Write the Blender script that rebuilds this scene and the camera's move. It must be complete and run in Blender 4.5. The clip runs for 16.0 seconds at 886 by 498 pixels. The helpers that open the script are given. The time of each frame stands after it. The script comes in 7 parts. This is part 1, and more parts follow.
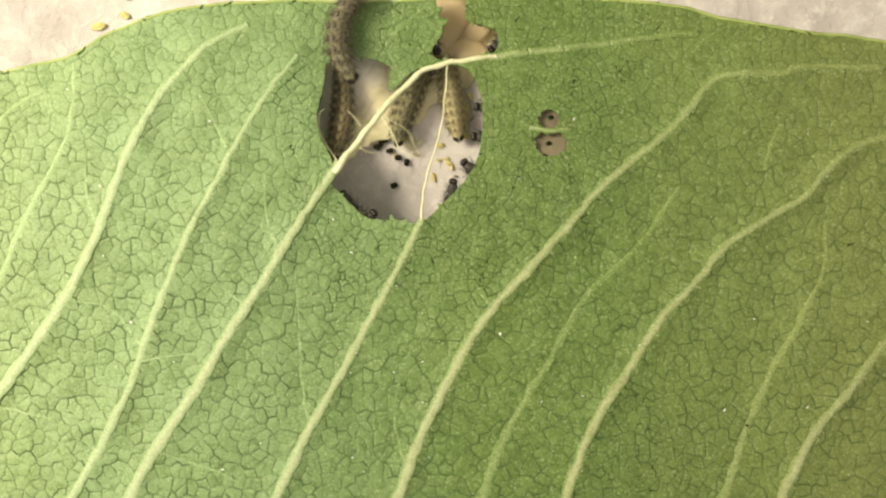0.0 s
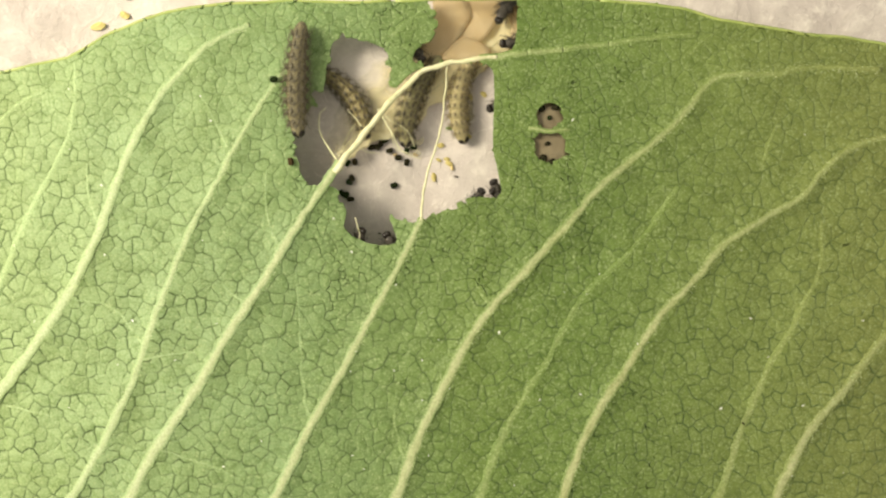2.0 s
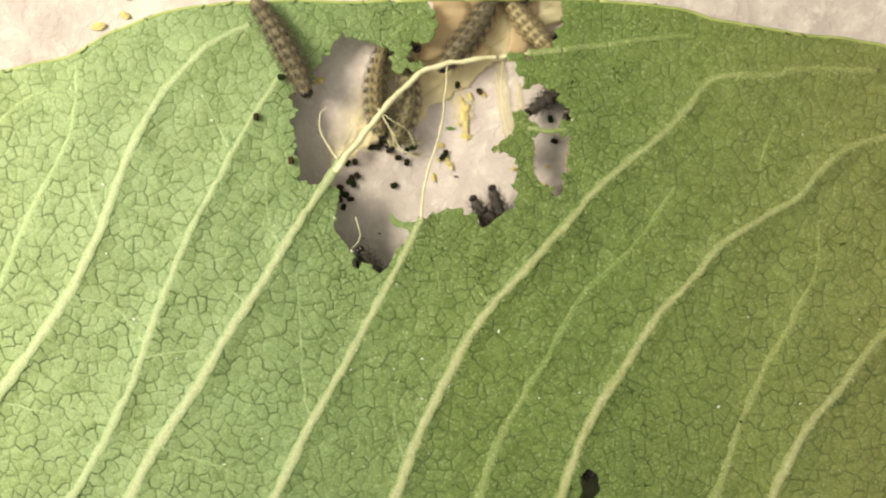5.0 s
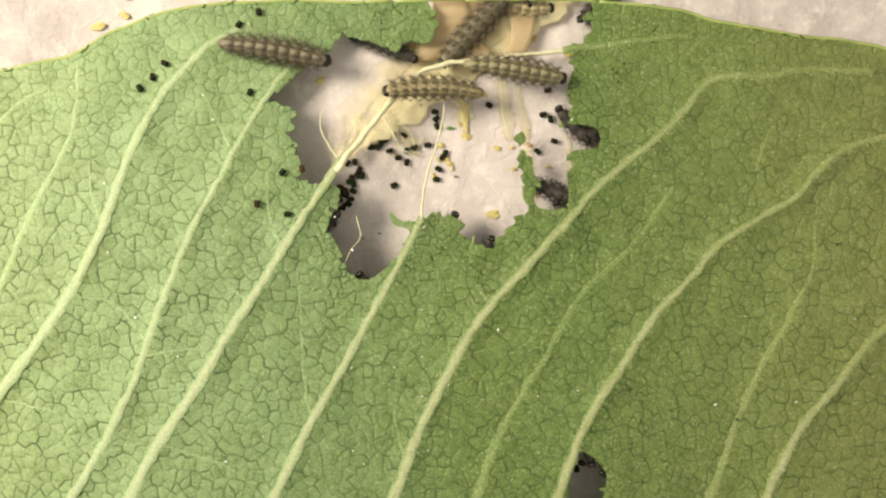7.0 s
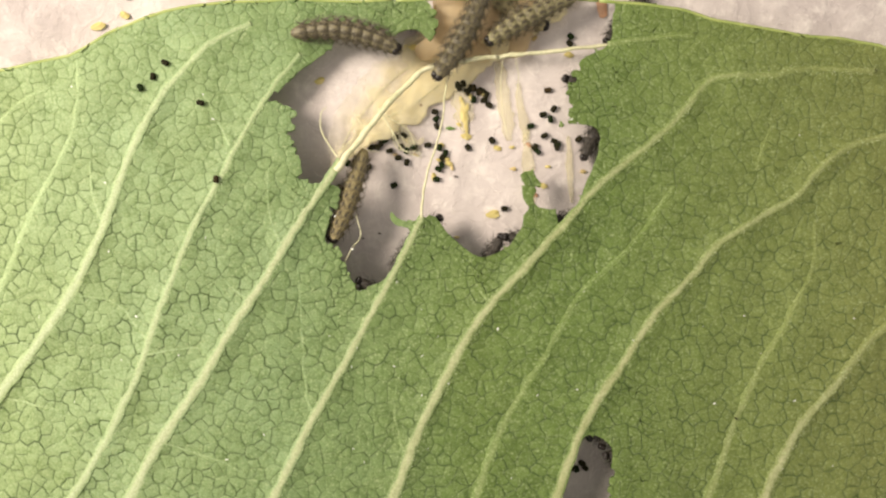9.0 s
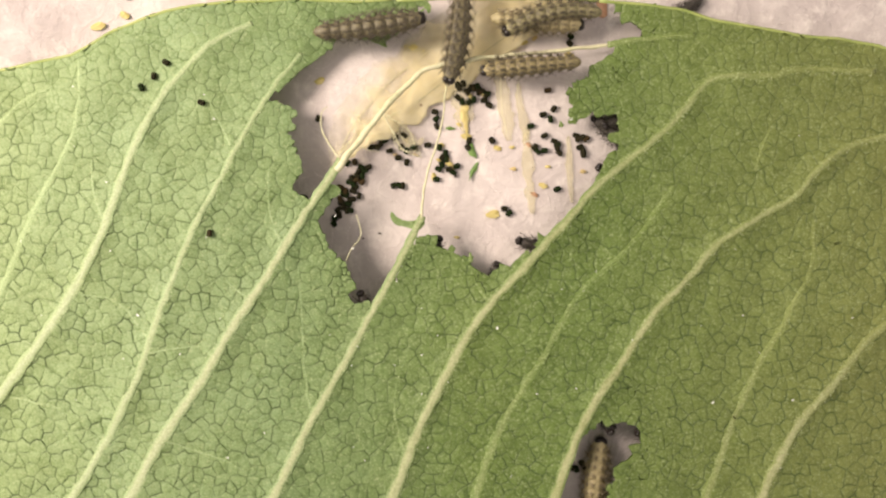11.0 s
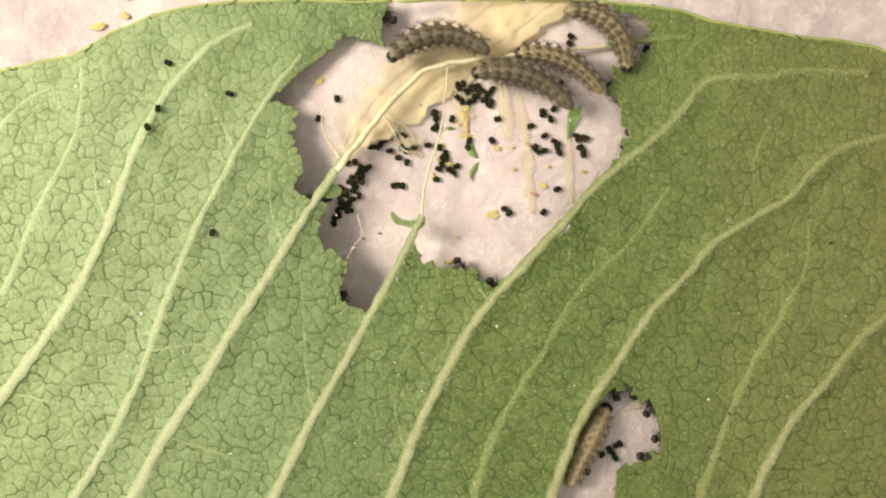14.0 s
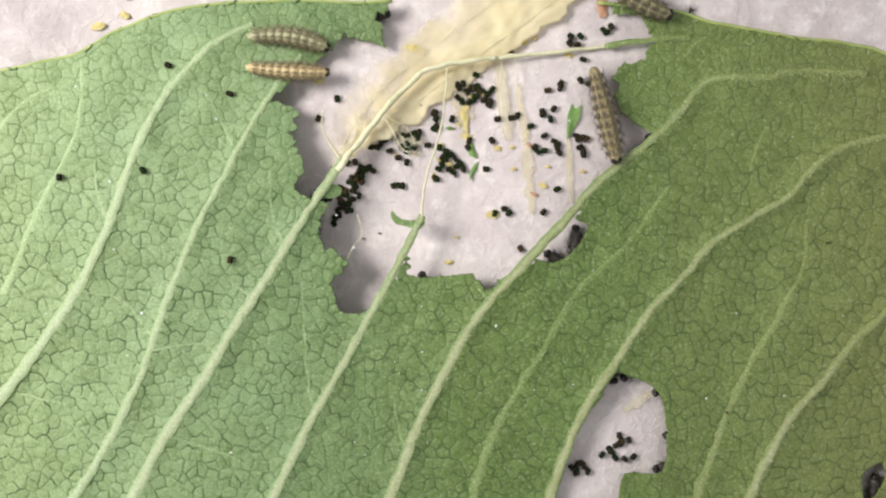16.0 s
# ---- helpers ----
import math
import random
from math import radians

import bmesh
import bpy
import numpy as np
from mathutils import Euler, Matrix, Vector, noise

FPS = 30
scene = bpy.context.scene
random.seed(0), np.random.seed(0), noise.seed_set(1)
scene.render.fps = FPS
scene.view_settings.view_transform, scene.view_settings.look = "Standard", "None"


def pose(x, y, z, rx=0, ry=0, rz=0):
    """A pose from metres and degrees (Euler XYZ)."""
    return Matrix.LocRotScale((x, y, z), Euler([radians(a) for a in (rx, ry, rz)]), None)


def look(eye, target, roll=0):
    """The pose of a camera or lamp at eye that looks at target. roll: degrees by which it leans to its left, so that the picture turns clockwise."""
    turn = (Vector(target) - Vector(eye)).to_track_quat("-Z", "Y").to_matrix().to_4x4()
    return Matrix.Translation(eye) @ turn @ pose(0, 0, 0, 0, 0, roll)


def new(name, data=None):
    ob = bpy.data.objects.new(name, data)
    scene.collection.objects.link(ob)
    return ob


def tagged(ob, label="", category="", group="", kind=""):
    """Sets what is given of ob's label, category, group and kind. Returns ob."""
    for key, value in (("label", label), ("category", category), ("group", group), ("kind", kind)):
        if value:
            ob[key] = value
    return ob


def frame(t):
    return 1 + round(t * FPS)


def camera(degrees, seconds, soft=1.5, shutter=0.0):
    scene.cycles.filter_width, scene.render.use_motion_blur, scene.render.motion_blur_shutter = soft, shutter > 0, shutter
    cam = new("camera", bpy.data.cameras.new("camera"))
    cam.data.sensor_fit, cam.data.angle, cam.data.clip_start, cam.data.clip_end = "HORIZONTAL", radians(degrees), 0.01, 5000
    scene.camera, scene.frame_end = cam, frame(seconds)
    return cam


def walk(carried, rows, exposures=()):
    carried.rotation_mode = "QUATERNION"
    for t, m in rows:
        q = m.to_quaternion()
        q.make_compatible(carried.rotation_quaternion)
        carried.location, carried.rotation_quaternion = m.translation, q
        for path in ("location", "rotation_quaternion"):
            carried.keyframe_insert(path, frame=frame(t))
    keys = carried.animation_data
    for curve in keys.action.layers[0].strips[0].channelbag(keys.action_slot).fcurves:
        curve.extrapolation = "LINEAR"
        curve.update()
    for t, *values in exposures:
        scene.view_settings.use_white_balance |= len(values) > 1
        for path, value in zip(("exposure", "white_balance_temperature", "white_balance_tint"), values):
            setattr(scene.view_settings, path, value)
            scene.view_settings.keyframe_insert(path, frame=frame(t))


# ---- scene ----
# A leaf of about 16 cm, underside up, lies a centimetre above tissue paper; young caterpillars eat holes into it
# in time-lapse. Plan numbers below are in millimetres; MM turns them into metres.
MM = 0.001
END = 16.0
cam = camera(55.0, END, soft=2.3)
walk(cam, [(0, pose(0, 0, 81.54 * MM)), (END, pose(0, 0, 81.54 * MM))],
     exposures=[(0, 0.0, 7250, 3), (4, 0.0, 7200, 6), (7, -0.05, 7000, 9), (7.9, -0.06, 6950, 10), (8.0, -0.02, 7500, 16), (8.1, -0.06, 6950, 10), (8.5, -0.06, 6900, 11),
                (9, -0.07, 6850, 14), (11.5, -0.08, 6950, 20),
                (13, -0.08, 6950, 18), (14.9, -0.09, 6900, 18), (15.4, -0.13, 6050, 15), (END, -0.19, 5850, 15)])

# ---- light: a small round desk lamp close beside the leaf, and the pale room around ----
world = bpy.data.worlds.new("room_light")
scene.world = world
world.use_nodes = True
world.node_tree.nodes["Background"].inputs["Color"].default_value = (1.0, 0.97, 0.92, 1)
world.node_tree.nodes["Background"].inputs["Strength"].default_value = 0.72
lamp = bpy.data.lights.new("desk_lamp_light", "AREA")
lamp.shape, lamp.size, lamp.energy, lamp.color = "DISK", 0.08, 0.73, (1.0, 0.94, 0.84)
desk_lamp_light = new("desk_lamp_light", lamp)
desk_lamp_light.matrix_world = look((-0.146, 0.045, 0.127), (0.0, 0.0, 0.005))


# ---- materials ----
def material(name, rough=0.6, metal=0.0):
    m = bpy.data.materials.new(name)
    m.use_nodes = True
    nt = m.node_tree
    b = nt.nodes["Principled BSDF"]
    b.inputs["Roughness"].default_value = rough
    b.inputs["Metallic"].default_value = metal
    return m, nt, b


def node(nt, kind, **values):
    n = nt.nodes.new(kind)
    for key, value in values.items():
        n.inputs[key.replace("_", " ")].default_value = value
    return n


def mix(nt, fac, a, b, blend="MIX"):
    n = nt.nodes.new("ShaderNodeMix")
    n.data_type, n.blend_type = "RGBA", blend
    for slot, value in ((0, fac), (6, a), (7, b)):
        if isinstance(value, bpy.types.NodeSocket):
            nt.links.new(value, n.inputs[slot])
        else:
            n.inputs[slot].default_value = value
    return n.outputs[2]


def ramp(nt, source, lo, hi):
    n = node(nt, "ShaderNodeMapRange", From_Min=lo, From_Max=hi)
    nt.links.new(source, n.inputs["Value"])
    return n.outputs["Result"]


def coords(nt, squash=(1, 1, 1)):
    c = nt.nodes.new("ShaderNodeTexCoord")
    m = node(nt, "ShaderNodeMapping", Scale=squash)
    nt.links.new(c.outputs["Object"], m.inputs["Vector"])
    return m.outputs["Vector"]


def noise_tex(nt, where, scale, detail=4.0, rough=0.55):
    n = node(nt, "ShaderNodeTexNoise", Scale=scale, Detail=detail, Roughness=rough)
    nt.links.new(where, n.inputs["Vector"])
    return n.outputs["Fac"]


def bump(nt, b, height, strength, distance):
    n = node(nt, "ShaderNodeBump", Strength=strength, Distance=distance)
    nt.links.new(height, n.inputs["Height"])
    nt.links.new(n.outputs["Normal"], b.inputs["Normal"])


def seen_through(m, nt, b, colour, amount):
    """Let part of the light pass through a thin sheet."""
    t = nt.nodes.new("ShaderNodeBsdfTranslucent")
    if isinstance(colour, bpy.types.NodeSocket):
        nt.links.new(colour, t.inputs["Color"])
    else:
        t.inputs["Color"].default_value = colour
    x = node(nt, "ShaderNodeMixShader", Fac=amount)
    nt.links.new(b.outputs["BSDF"], x.inputs[1])
    nt.links.new(t.outputs["BSDF"], x.inputs[2])
    nt.links.new(x.outputs["Shader"], nt.nodes["Material Output"].inputs["Surface"])


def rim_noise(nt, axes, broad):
    """The blade turns yellower towards its tip and base, unevenly; the base is also lightened, lamp light put into the
    colour.
    """
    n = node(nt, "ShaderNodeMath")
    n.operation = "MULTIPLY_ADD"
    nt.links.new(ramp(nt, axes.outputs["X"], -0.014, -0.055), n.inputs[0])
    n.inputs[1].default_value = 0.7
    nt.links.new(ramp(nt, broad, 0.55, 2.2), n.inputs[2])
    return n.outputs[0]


def leaf_tone(nt, where):
    """The blade's colour without its net of fine veins: mottled green, painted lamp light towards the base, wilted
    towards the tip.
    """
    broad = noise_tex(nt, where, 45, 3)
    fine = noise_tex(nt, where, 900, 5, 0.65)
    grain = noise_tex(nt, where, 3000, 3, 0.6)
    mottle = noise_tex(nt, where, 2100, 4, 0.6)
    base = mix(nt, ramp(nt, broad, 0.3, 0.7), LEAF_DEEP, LEAF_PALE)
    base = mix(nt, ramp(nt, fine, 0.35, 0.75), base, LEAF_LIGHT)
    base = mix(nt, ramp(nt, mottle, 0.38, 0.22), base, LEAF_SPOT)
    base = mix(nt, ramp(nt, grain, 0.6, 0.8), base, LEAF_HAIR)
    axes = node(nt, "ShaderNodeSeparateXYZ")
    nt.links.new(where, axes.inputs[0])
    # the lamp's sheen and stronger light over pale hairs, painted patchily towards the base
    lit_side = node(nt, "ShaderNodeMapRange", From_Min=0.003, From_Max=-0.032, To_Min=0.0, To_Max=1.03)
    nt.links.new(axes.outputs["X"], lit_side.inputs["Value"])
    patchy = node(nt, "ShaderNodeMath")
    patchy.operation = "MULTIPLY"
    nt.links.new(lit_side.outputs["Result"], patchy.inputs[0])
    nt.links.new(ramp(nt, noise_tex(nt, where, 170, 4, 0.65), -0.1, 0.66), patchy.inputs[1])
    base = mix(nt, patchy.outputs[0], base, LEAF_LIT_SIDE)
    tip = node(nt, "ShaderNodeMapRange", From_Min=0.014, From_Max=0.044, To_Min=0.0, To_Max=0.72)
    nt.links.new(axes.outputs["X"], tip.inputs["Value"])
    base = mix(nt, tip.outputs["Result"], base, LEAF_WILTED)
    # yellow tint, with more of the lamp's brightness painted in towards the base
    base = mix(nt, ramp(nt, rim_noise(nt, axes, broad), 0.0, 1.0), base, LEAF_YELLOW_LIT)
    return base, fine, axes


def leaf_felt(nt, where, base):
    """Fine felt of hairs and pores over the blade and its veins."""
    felt = noise_tex(nt, where, 6500, 3, 0.75)
    base = mix(nt, ramp(nt, felt, 0.57, 0.40), base, (0.68, 0.72, 0.62, 1), "MULTIPLY")
    return mix(nt, ramp(nt, noise_tex(nt, where, 6000, 2, 0.7), 0.55, 0.71), base, LEAF_HAIR)


def leaf_material():
    m, nt, b = material("leaf_underside", 0.62)
    b.inputs["Specular IOR Level"].default_value = 0.5
    where = coords(nt)
    rib = nt.nodes.new("ShaderNodeAttribute")
    rib.attribute_name = "rib"
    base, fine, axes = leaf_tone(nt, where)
    cell = node(nt, "ShaderNodeTexVoronoi", Scale=1750)
    cell.feature = "DISTANCE_TO_EDGE"
    shake = node(nt, "ShaderNodeTexNoise", Scale=1400, Detail=3)
    nt.links.new(where, shake.inputs["Vector"])
    bent = node(nt, "ShaderNodeVectorMath")
    bent.operation = "MULTIPLY_ADD"
    nt.links.new(shake.outputs["Color"], bent.inputs[0])
    bent.inputs[1].default_value = (0.0006, 0.0006, 0.0)
    nt.links.new(where, bent.inputs[2])
    nt.links.new(bent.outputs[0], cell.inputs["Vector"])
    hair_line = node(nt, "ShaderNodeMath")
    hair_line.operation = "MULTIPLY"
    nt.links.new(ramp(nt, cell.outputs["Distance"], 0.13, 0.02), hair_line.inputs[0])
    nt.links.new(ramp(nt, noise_tex(nt, where, 800, 2), 0.38, 0.62), hair_line.inputs[1])
    edge = node(nt, "ShaderNodeMath")
    edge.operation = "MULTIPLY"
    nt.links.new(ramp(nt, rib.outputs["Fac"], 0.06, 0.42), edge.inputs[0])
    nt.links.new(ramp(nt, noise_tex(nt, where, 520, 4, 0.65), 0.33, 0.58), edge.inputs[1])
    # the net of veins stands out most towards the leaf's base
    clear = node(nt, "ShaderNodeMapRange", From_Min=0.024, From_Max=-0.016, To_Min=0.92, To_Max=0.94)
    nt.links.new(axes.outputs["X"], clear.inputs["Value"])
    shown = node(nt, "ShaderNodeMath")
    shown.operation = "MULTIPLY"
    # and fades towards the upper margin, where the blade is younger and smoother
    fade = node(nt, "ShaderNodeMapRange", From_Min=0.018, From_Max=-0.006, To_Min=0.42, To_Max=1.0)
    nt.links.new(axes.outputs["Y"], fade.inputs["Value"])
    lower = node(nt, "ShaderNodeMath")
    lower.operation = "MULTIPLY"
    nt.links.new(clear.outputs["Result"], lower.inputs[0])
    nt.links.new(fade.outputs["Result"], lower.inputs[1])
    nt.links.new(edge.outputs[0], shown.inputs[0])
    nt.links.new(lower.outputs[0], shown.inputs[1])
    # each areole has a tone of its own
    base = mix(nt, ramp(nt, rib.outputs["Fac"], -0.02, -0.3), base, (0.84, 0.85, 0.82, 1), "MULTIPLY")
    base = mix(nt, hair_line.outputs[0], base, (0.58, 0.64, 0.48, 1), "MULTIPLY")
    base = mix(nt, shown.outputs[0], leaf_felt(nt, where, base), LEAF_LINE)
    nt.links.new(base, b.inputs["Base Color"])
    relief = node(nt, "ShaderNodeMath")
    relief.operation = "MULTIPLY_ADD"
    nt.links.new(ramp(nt, rib.outputs["Fac"], 0.0, 0.8), relief.inputs[0])
    relief.inputs[1].default_value = -0.5
    nt.links.new(fine, relief.inputs[2])
    bump(nt, b, relief.outputs[0], 0.6, 0.00013)
    seen_through(m, nt, b, (0.32, 0.46, 0.10, 1), 0.3)
    return m


LEAF_DEEP = (0.106, 0.168, 0.031, 1)
LEAF_PALE = (0.146, 0.226, 0.044, 1)
LEAF_LIGHT = (0.190, 0.279, 0.064, 1)
LEAF_HAIR = (0.42, 0.5, 0.23, 1)
LEAF_SPOT = (0.086, 0.145, 0.03, 1)
LEAF_LINE = (0.047, 0.084, 0.019, 1)
LEAF_LIT_SIDE = (0.355, 0.50, 0.265, 1)
LEAF_WILTED = (0.285, 0.285, 0.085, 1)
LEAF_YELLOW_LIT = (0.39, 0.47, 0.17, 1)
LEAF = leaf_material()


def plain(name, dark, light, scale, rough, relief=0.0, detail=5, through_colour=None, gaps=0.0, thin=""):
    m, nt, b = material(name, rough)
    where = coords(nt)
    tone = noise_tex(nt, where, scale, detail, 0.6)
    nt.links.new(mix(nt, ramp(nt, tone, 0.3, 0.7), dark, light), b.inputs["Base Color"])
    if relief:
        bump(nt, b, noise_tex(nt, where, scale * 3, 4), 0.5, relief)
    if through_colour:
        seen_through(m, nt, b, through_colour, 0.55)
    if gaps:
        # a gnawed skin so thin that part of it is only open mesh
        out = nt.nodes["Material Output"].inputs["Surface"]
        x = node(nt, "ShaderNodeMixShader", Fac=gaps)
        if thin:
            worn = nt.nodes.new("ShaderNodeAttribute")
            worn.attribute_name = thin
            nt.links.new(worn.outputs["Fac"], x.inputs["Fac"])
        nt.links.new(out.links[0].from_socket, x.inputs[1])
        nt.links.new(nt.nodes.new("ShaderNodeBsdfTransparent").outputs["BSDF"], x.inputs[2])
        nt.links.new(x.outputs["Shader"], out)
    return m


def vein_material(name, dark, light, side):
    """Pale along the middle of the vein, turning into the blade's own green at its sides and tip."""
    m, nt, b = material(name, 0.55)
    where = coords(nt)
    pale = nt.nodes.new("ShaderNodeAttribute")
    pale.attribute_name = "pale"
    tone = mix(nt, ramp(nt, noise_tex(nt, where, 420, 5, 0.6), 0.3, 0.7), dark, light)
    tone = mix(nt, ramp(nt, noise_tex(nt, where, 2600, 4, 0.7), 0.58, 0.3), tone, (0.74, 0.79, 0.66, 1), "MULTIPLY")
    if not side:
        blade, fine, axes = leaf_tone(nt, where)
        # veins lightened towards the base too, lamp light set into their colour
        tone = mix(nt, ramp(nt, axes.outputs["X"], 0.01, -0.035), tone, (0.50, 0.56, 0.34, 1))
    uneven = node(nt, "ShaderNodeMath")
    uneven.operation = "MULTIPLY_ADD"
    nt.links.new(noise_tex(nt, where, 1300, 4, 0.7), uneven.inputs[0])
    uneven.inputs[1].default_value = 0.5
    nt.links.new(pale.outputs["Fac"], uneven.inputs[2])
    base = mix(nt, ramp(nt, uneven.outputs[0], 0.3, 1.25), side if side else blade, tone)
    nt.links.new(base if side else leaf_felt(nt, where, base), b.inputs["Base Color"])
    bump(nt, b, noise_tex(nt, where, 2200, 5, 0.75), 0.6, 0.00016)
    if not side:
        seen_through(m, nt, b, (0.25, 0.42, 0.05, 1), 0.12)
    return m


VEIN = vein_material("vein", (0.36, 0.375, 0.165, 1), (0.50, 0.50, 0.28, 1), None)
BARE_VEIN = vein_material("bare_vein", (0.55, 0.52, 0.31, 1), (0.70, 0.665, 0.46, 1), (0.50, 0.475, 0.27, 1))
RIM = plain("leaf_rim", (0.20, 0.27, 0.06, 1), (0.33, 0.37, 0.11, 1), 500, 0.5, 0.00006)
DRY = plain("dry_leaf", (0.86, 0.77, 0.50, 1), (0.93, 0.87, 0.67, 1), 260, 0.6, 0.00006, 5, (0.95, 0.9, 0.6, 1), 0.66, "thin")
DRY_SKIN = plain("dry_skin", (0.60, 0.47, 0.27, 1), (0.80, 0.68, 0.46, 1), 420, 0.6, 0.0001, 6, (0.75, 0.62, 0.4, 1), 0.22)
BROWN_SKIN = plain("brown_skin", (0.26, 0.205, 0.12, 1), (0.44, 0.365, 0.23, 1), 700, 0.6, 0.00008, 6, (0.3, 0.22, 0.13, 1))
FILM = plain("gnawed_film", (0.84, 0.79, 0.52, 1), (0.93, 0.90, 0.70, 1), 320, 0.6, 0.00005, 5, (0.90, 0.85, 0.6, 1), 0.74)
HAIRS = plain("leaf_hairs", (0.42, 0.47, 0.24, 1), (0.6, 0.64, 0.4, 1), 900, 0.6)
FLECK = plain("white_fleck", (0.7, 0.7, 0.62, 1), (0.85, 0.85, 0.78, 1), 2000, 0.7)
DROPPING = plain("dropping", (0.009, 0.009, 0.004, 1), (0.03, 0.026, 0.013, 1), 3000, 0.95, 0.00006)
DROPPING.node_tree.nodes["Principled BSDF"].inputs["Specular IOR Level"].default_value = 0.08
def vary_droppings():
    """Most droppings are blackish green, some brown."""
    nt = DROPPING.node_tree
    b = nt.nodes["Principled BSDF"]
    info = nt.nodes.new("ShaderNodeObjectInfo")
    own = b.inputs["Base Color"].links[0].from_socket
    tone = mix(nt, ramp(nt, info.outputs["Random"], 0.92, 0.95), own, (0.045, 0.03, 0.013, 1))
    nt.links.new(mix(nt, ramp(nt, info.outputs["Random"], 0.35, 0.3), tone, (0.012, 0.02, 0.006, 1)), b.inputs["Base Color"])


vary_droppings()
HEAD = plain("head_shell", (0.006, 0.004, 0.003, 1), (0.02, 0.014, 0.01, 1), 1800, 0.3)
HEAD.node_tree.nodes["Principled BSDF"].inputs["Specular IOR Level"].default_value = 0.3
SPINE = plain("spine", (0.016, 0.013, 0.009, 1), (0.06, 0.05, 0.034, 1), 2500, 0.5)
BROWN_SPINE = plain("brown_spine", (0.035, 0.028, 0.016, 1), (0.13, 0.105, 0.06, 1), 2500, 0.5)
TAN_SPINE = plain("tan_spine", (0.10, 0.075, 0.035, 1), (0.24, 0.19, 0.10, 1), 2500, 0.5)


def skin_material(name, dark, light, blot, spread=0.44):
    """Mottled skin: a pale ground with dark blots in rows round the warts."""
    m, nt, b = material(name, 0.6)
    c = nt.nodes.new("ShaderNodeTexCoord")
    tone = noise_tex(nt, c.outputs["Object"], 5.0, 4, 0.6)
    spot = noise_tex(nt, c.outputs["Object"], 5.5, 4, 0.6)
    base = mix(nt, ramp(nt, tone, 0.3, 0.7), dark, light)
    base = mix(nt, ramp(nt, spot, spread, spread + 0.14), base, blot)
    # a dark band round each ring, a pale crease between the rings
    axes = node(nt, "ShaderNodeSeparateXYZ")
    nt.links.new(c.outputs["Object"], axes.inputs[0])
    off = node(nt, "ShaderNodeMath")
    off.operation = "ABSOLUTE"
    nt.links.new(axes.outputs["X"], off.inputs[0])
    band = node(nt, "ShaderNodeMath")
    band.operation = "MULTIPLY"
    nt.links.new(ramp(nt, off.outputs[0], 0.13, -0.1), band.inputs[0])
    nt.links.new(ramp(nt, noise_tex(nt, c.outputs["Object"], 3.2, 3, 0.6), 0.36, 0.68), band.inputs[1])
    base = mix(nt, band.outputs[0], base, blot)
    nt.links.new(base, b.inputs["Base Color"])
    bump(nt, b, tone, 0.5, 0.00008)
    return m


SKIN = {
    "dark": skin_material("dark_skin", (0.135, 0.115, 0.055, 1), (0.21, 0.18, 0.09, 1), (0.06, 0.048, 0.027, 1)),
    "olive": skin_material("olive_skin", (0.20, 0.175, 0.075, 1), (0.32, 0.29, 0.14, 1), (0.11, 0.093, 0.045, 1)),
    "ochre": skin_material("ochre_skin", (0.24, 0.195, 0.08, 1), (0.36, 0.30, 0.14, 1), (0.13, 0.10, 0.045, 1)),
    "cream": skin_material("cream_skin", (0.23, 0.225, 0.10, 1), (0.35, 0.34, 0.18, 1), (0.13, 0.12, 0.055, 1), 0.52),
    "honey": skin_material("honey_skin", (0.40, 0.30, 0.125, 1), (0.52, 0.41, 0.195, 1), (0.20, 0.135, 0.055, 1), 0.58),
    "tan": skin_material("tan_skin", (0.27, 0.22, 0.10, 1), (0.42, 0.36, 0.19, 1), (0.16, 0.125, 0.06, 1), 0.55),
    "grey": skin_material("grey_skin", (0.06, 0.05, 0.036, 1), (0.12, 0.10, 0.075, 1), (0.025, 0.02, 0.016, 1)),
}
SCRAP = {
    "y": plain("yellow_scrap", (0.42, 0.33, 0.09, 1), (0.60, 0.52, 0.22, 1), 900, 0.6),
    "o": plain("tan_scrap", (0.45, 0.33, 0.12, 1), (0.62, 0.5, 0.25, 1), 900, 0.6),
    "r": plain("russet_scrap", (0.32, 0.16, 0.08, 1), (0.5, 0.3, 0.18, 1), 700, 0.6),
    "g": plain("green_scrap", (0.08, 0.16, 0.03, 1), (0.2, 0.33, 0.08, 1), 600, 0.6),
    "d": plain("dark_scrap", (0.06, 0.045, 0.03, 1), (0.14, 0.11, 0.08, 1), 900, 0.6),
    "b": plain("brown_scrap", (0.28, 0.20, 0.10, 1), (0.46, 0.36, 0.2, 1), 900, 0.6),
}


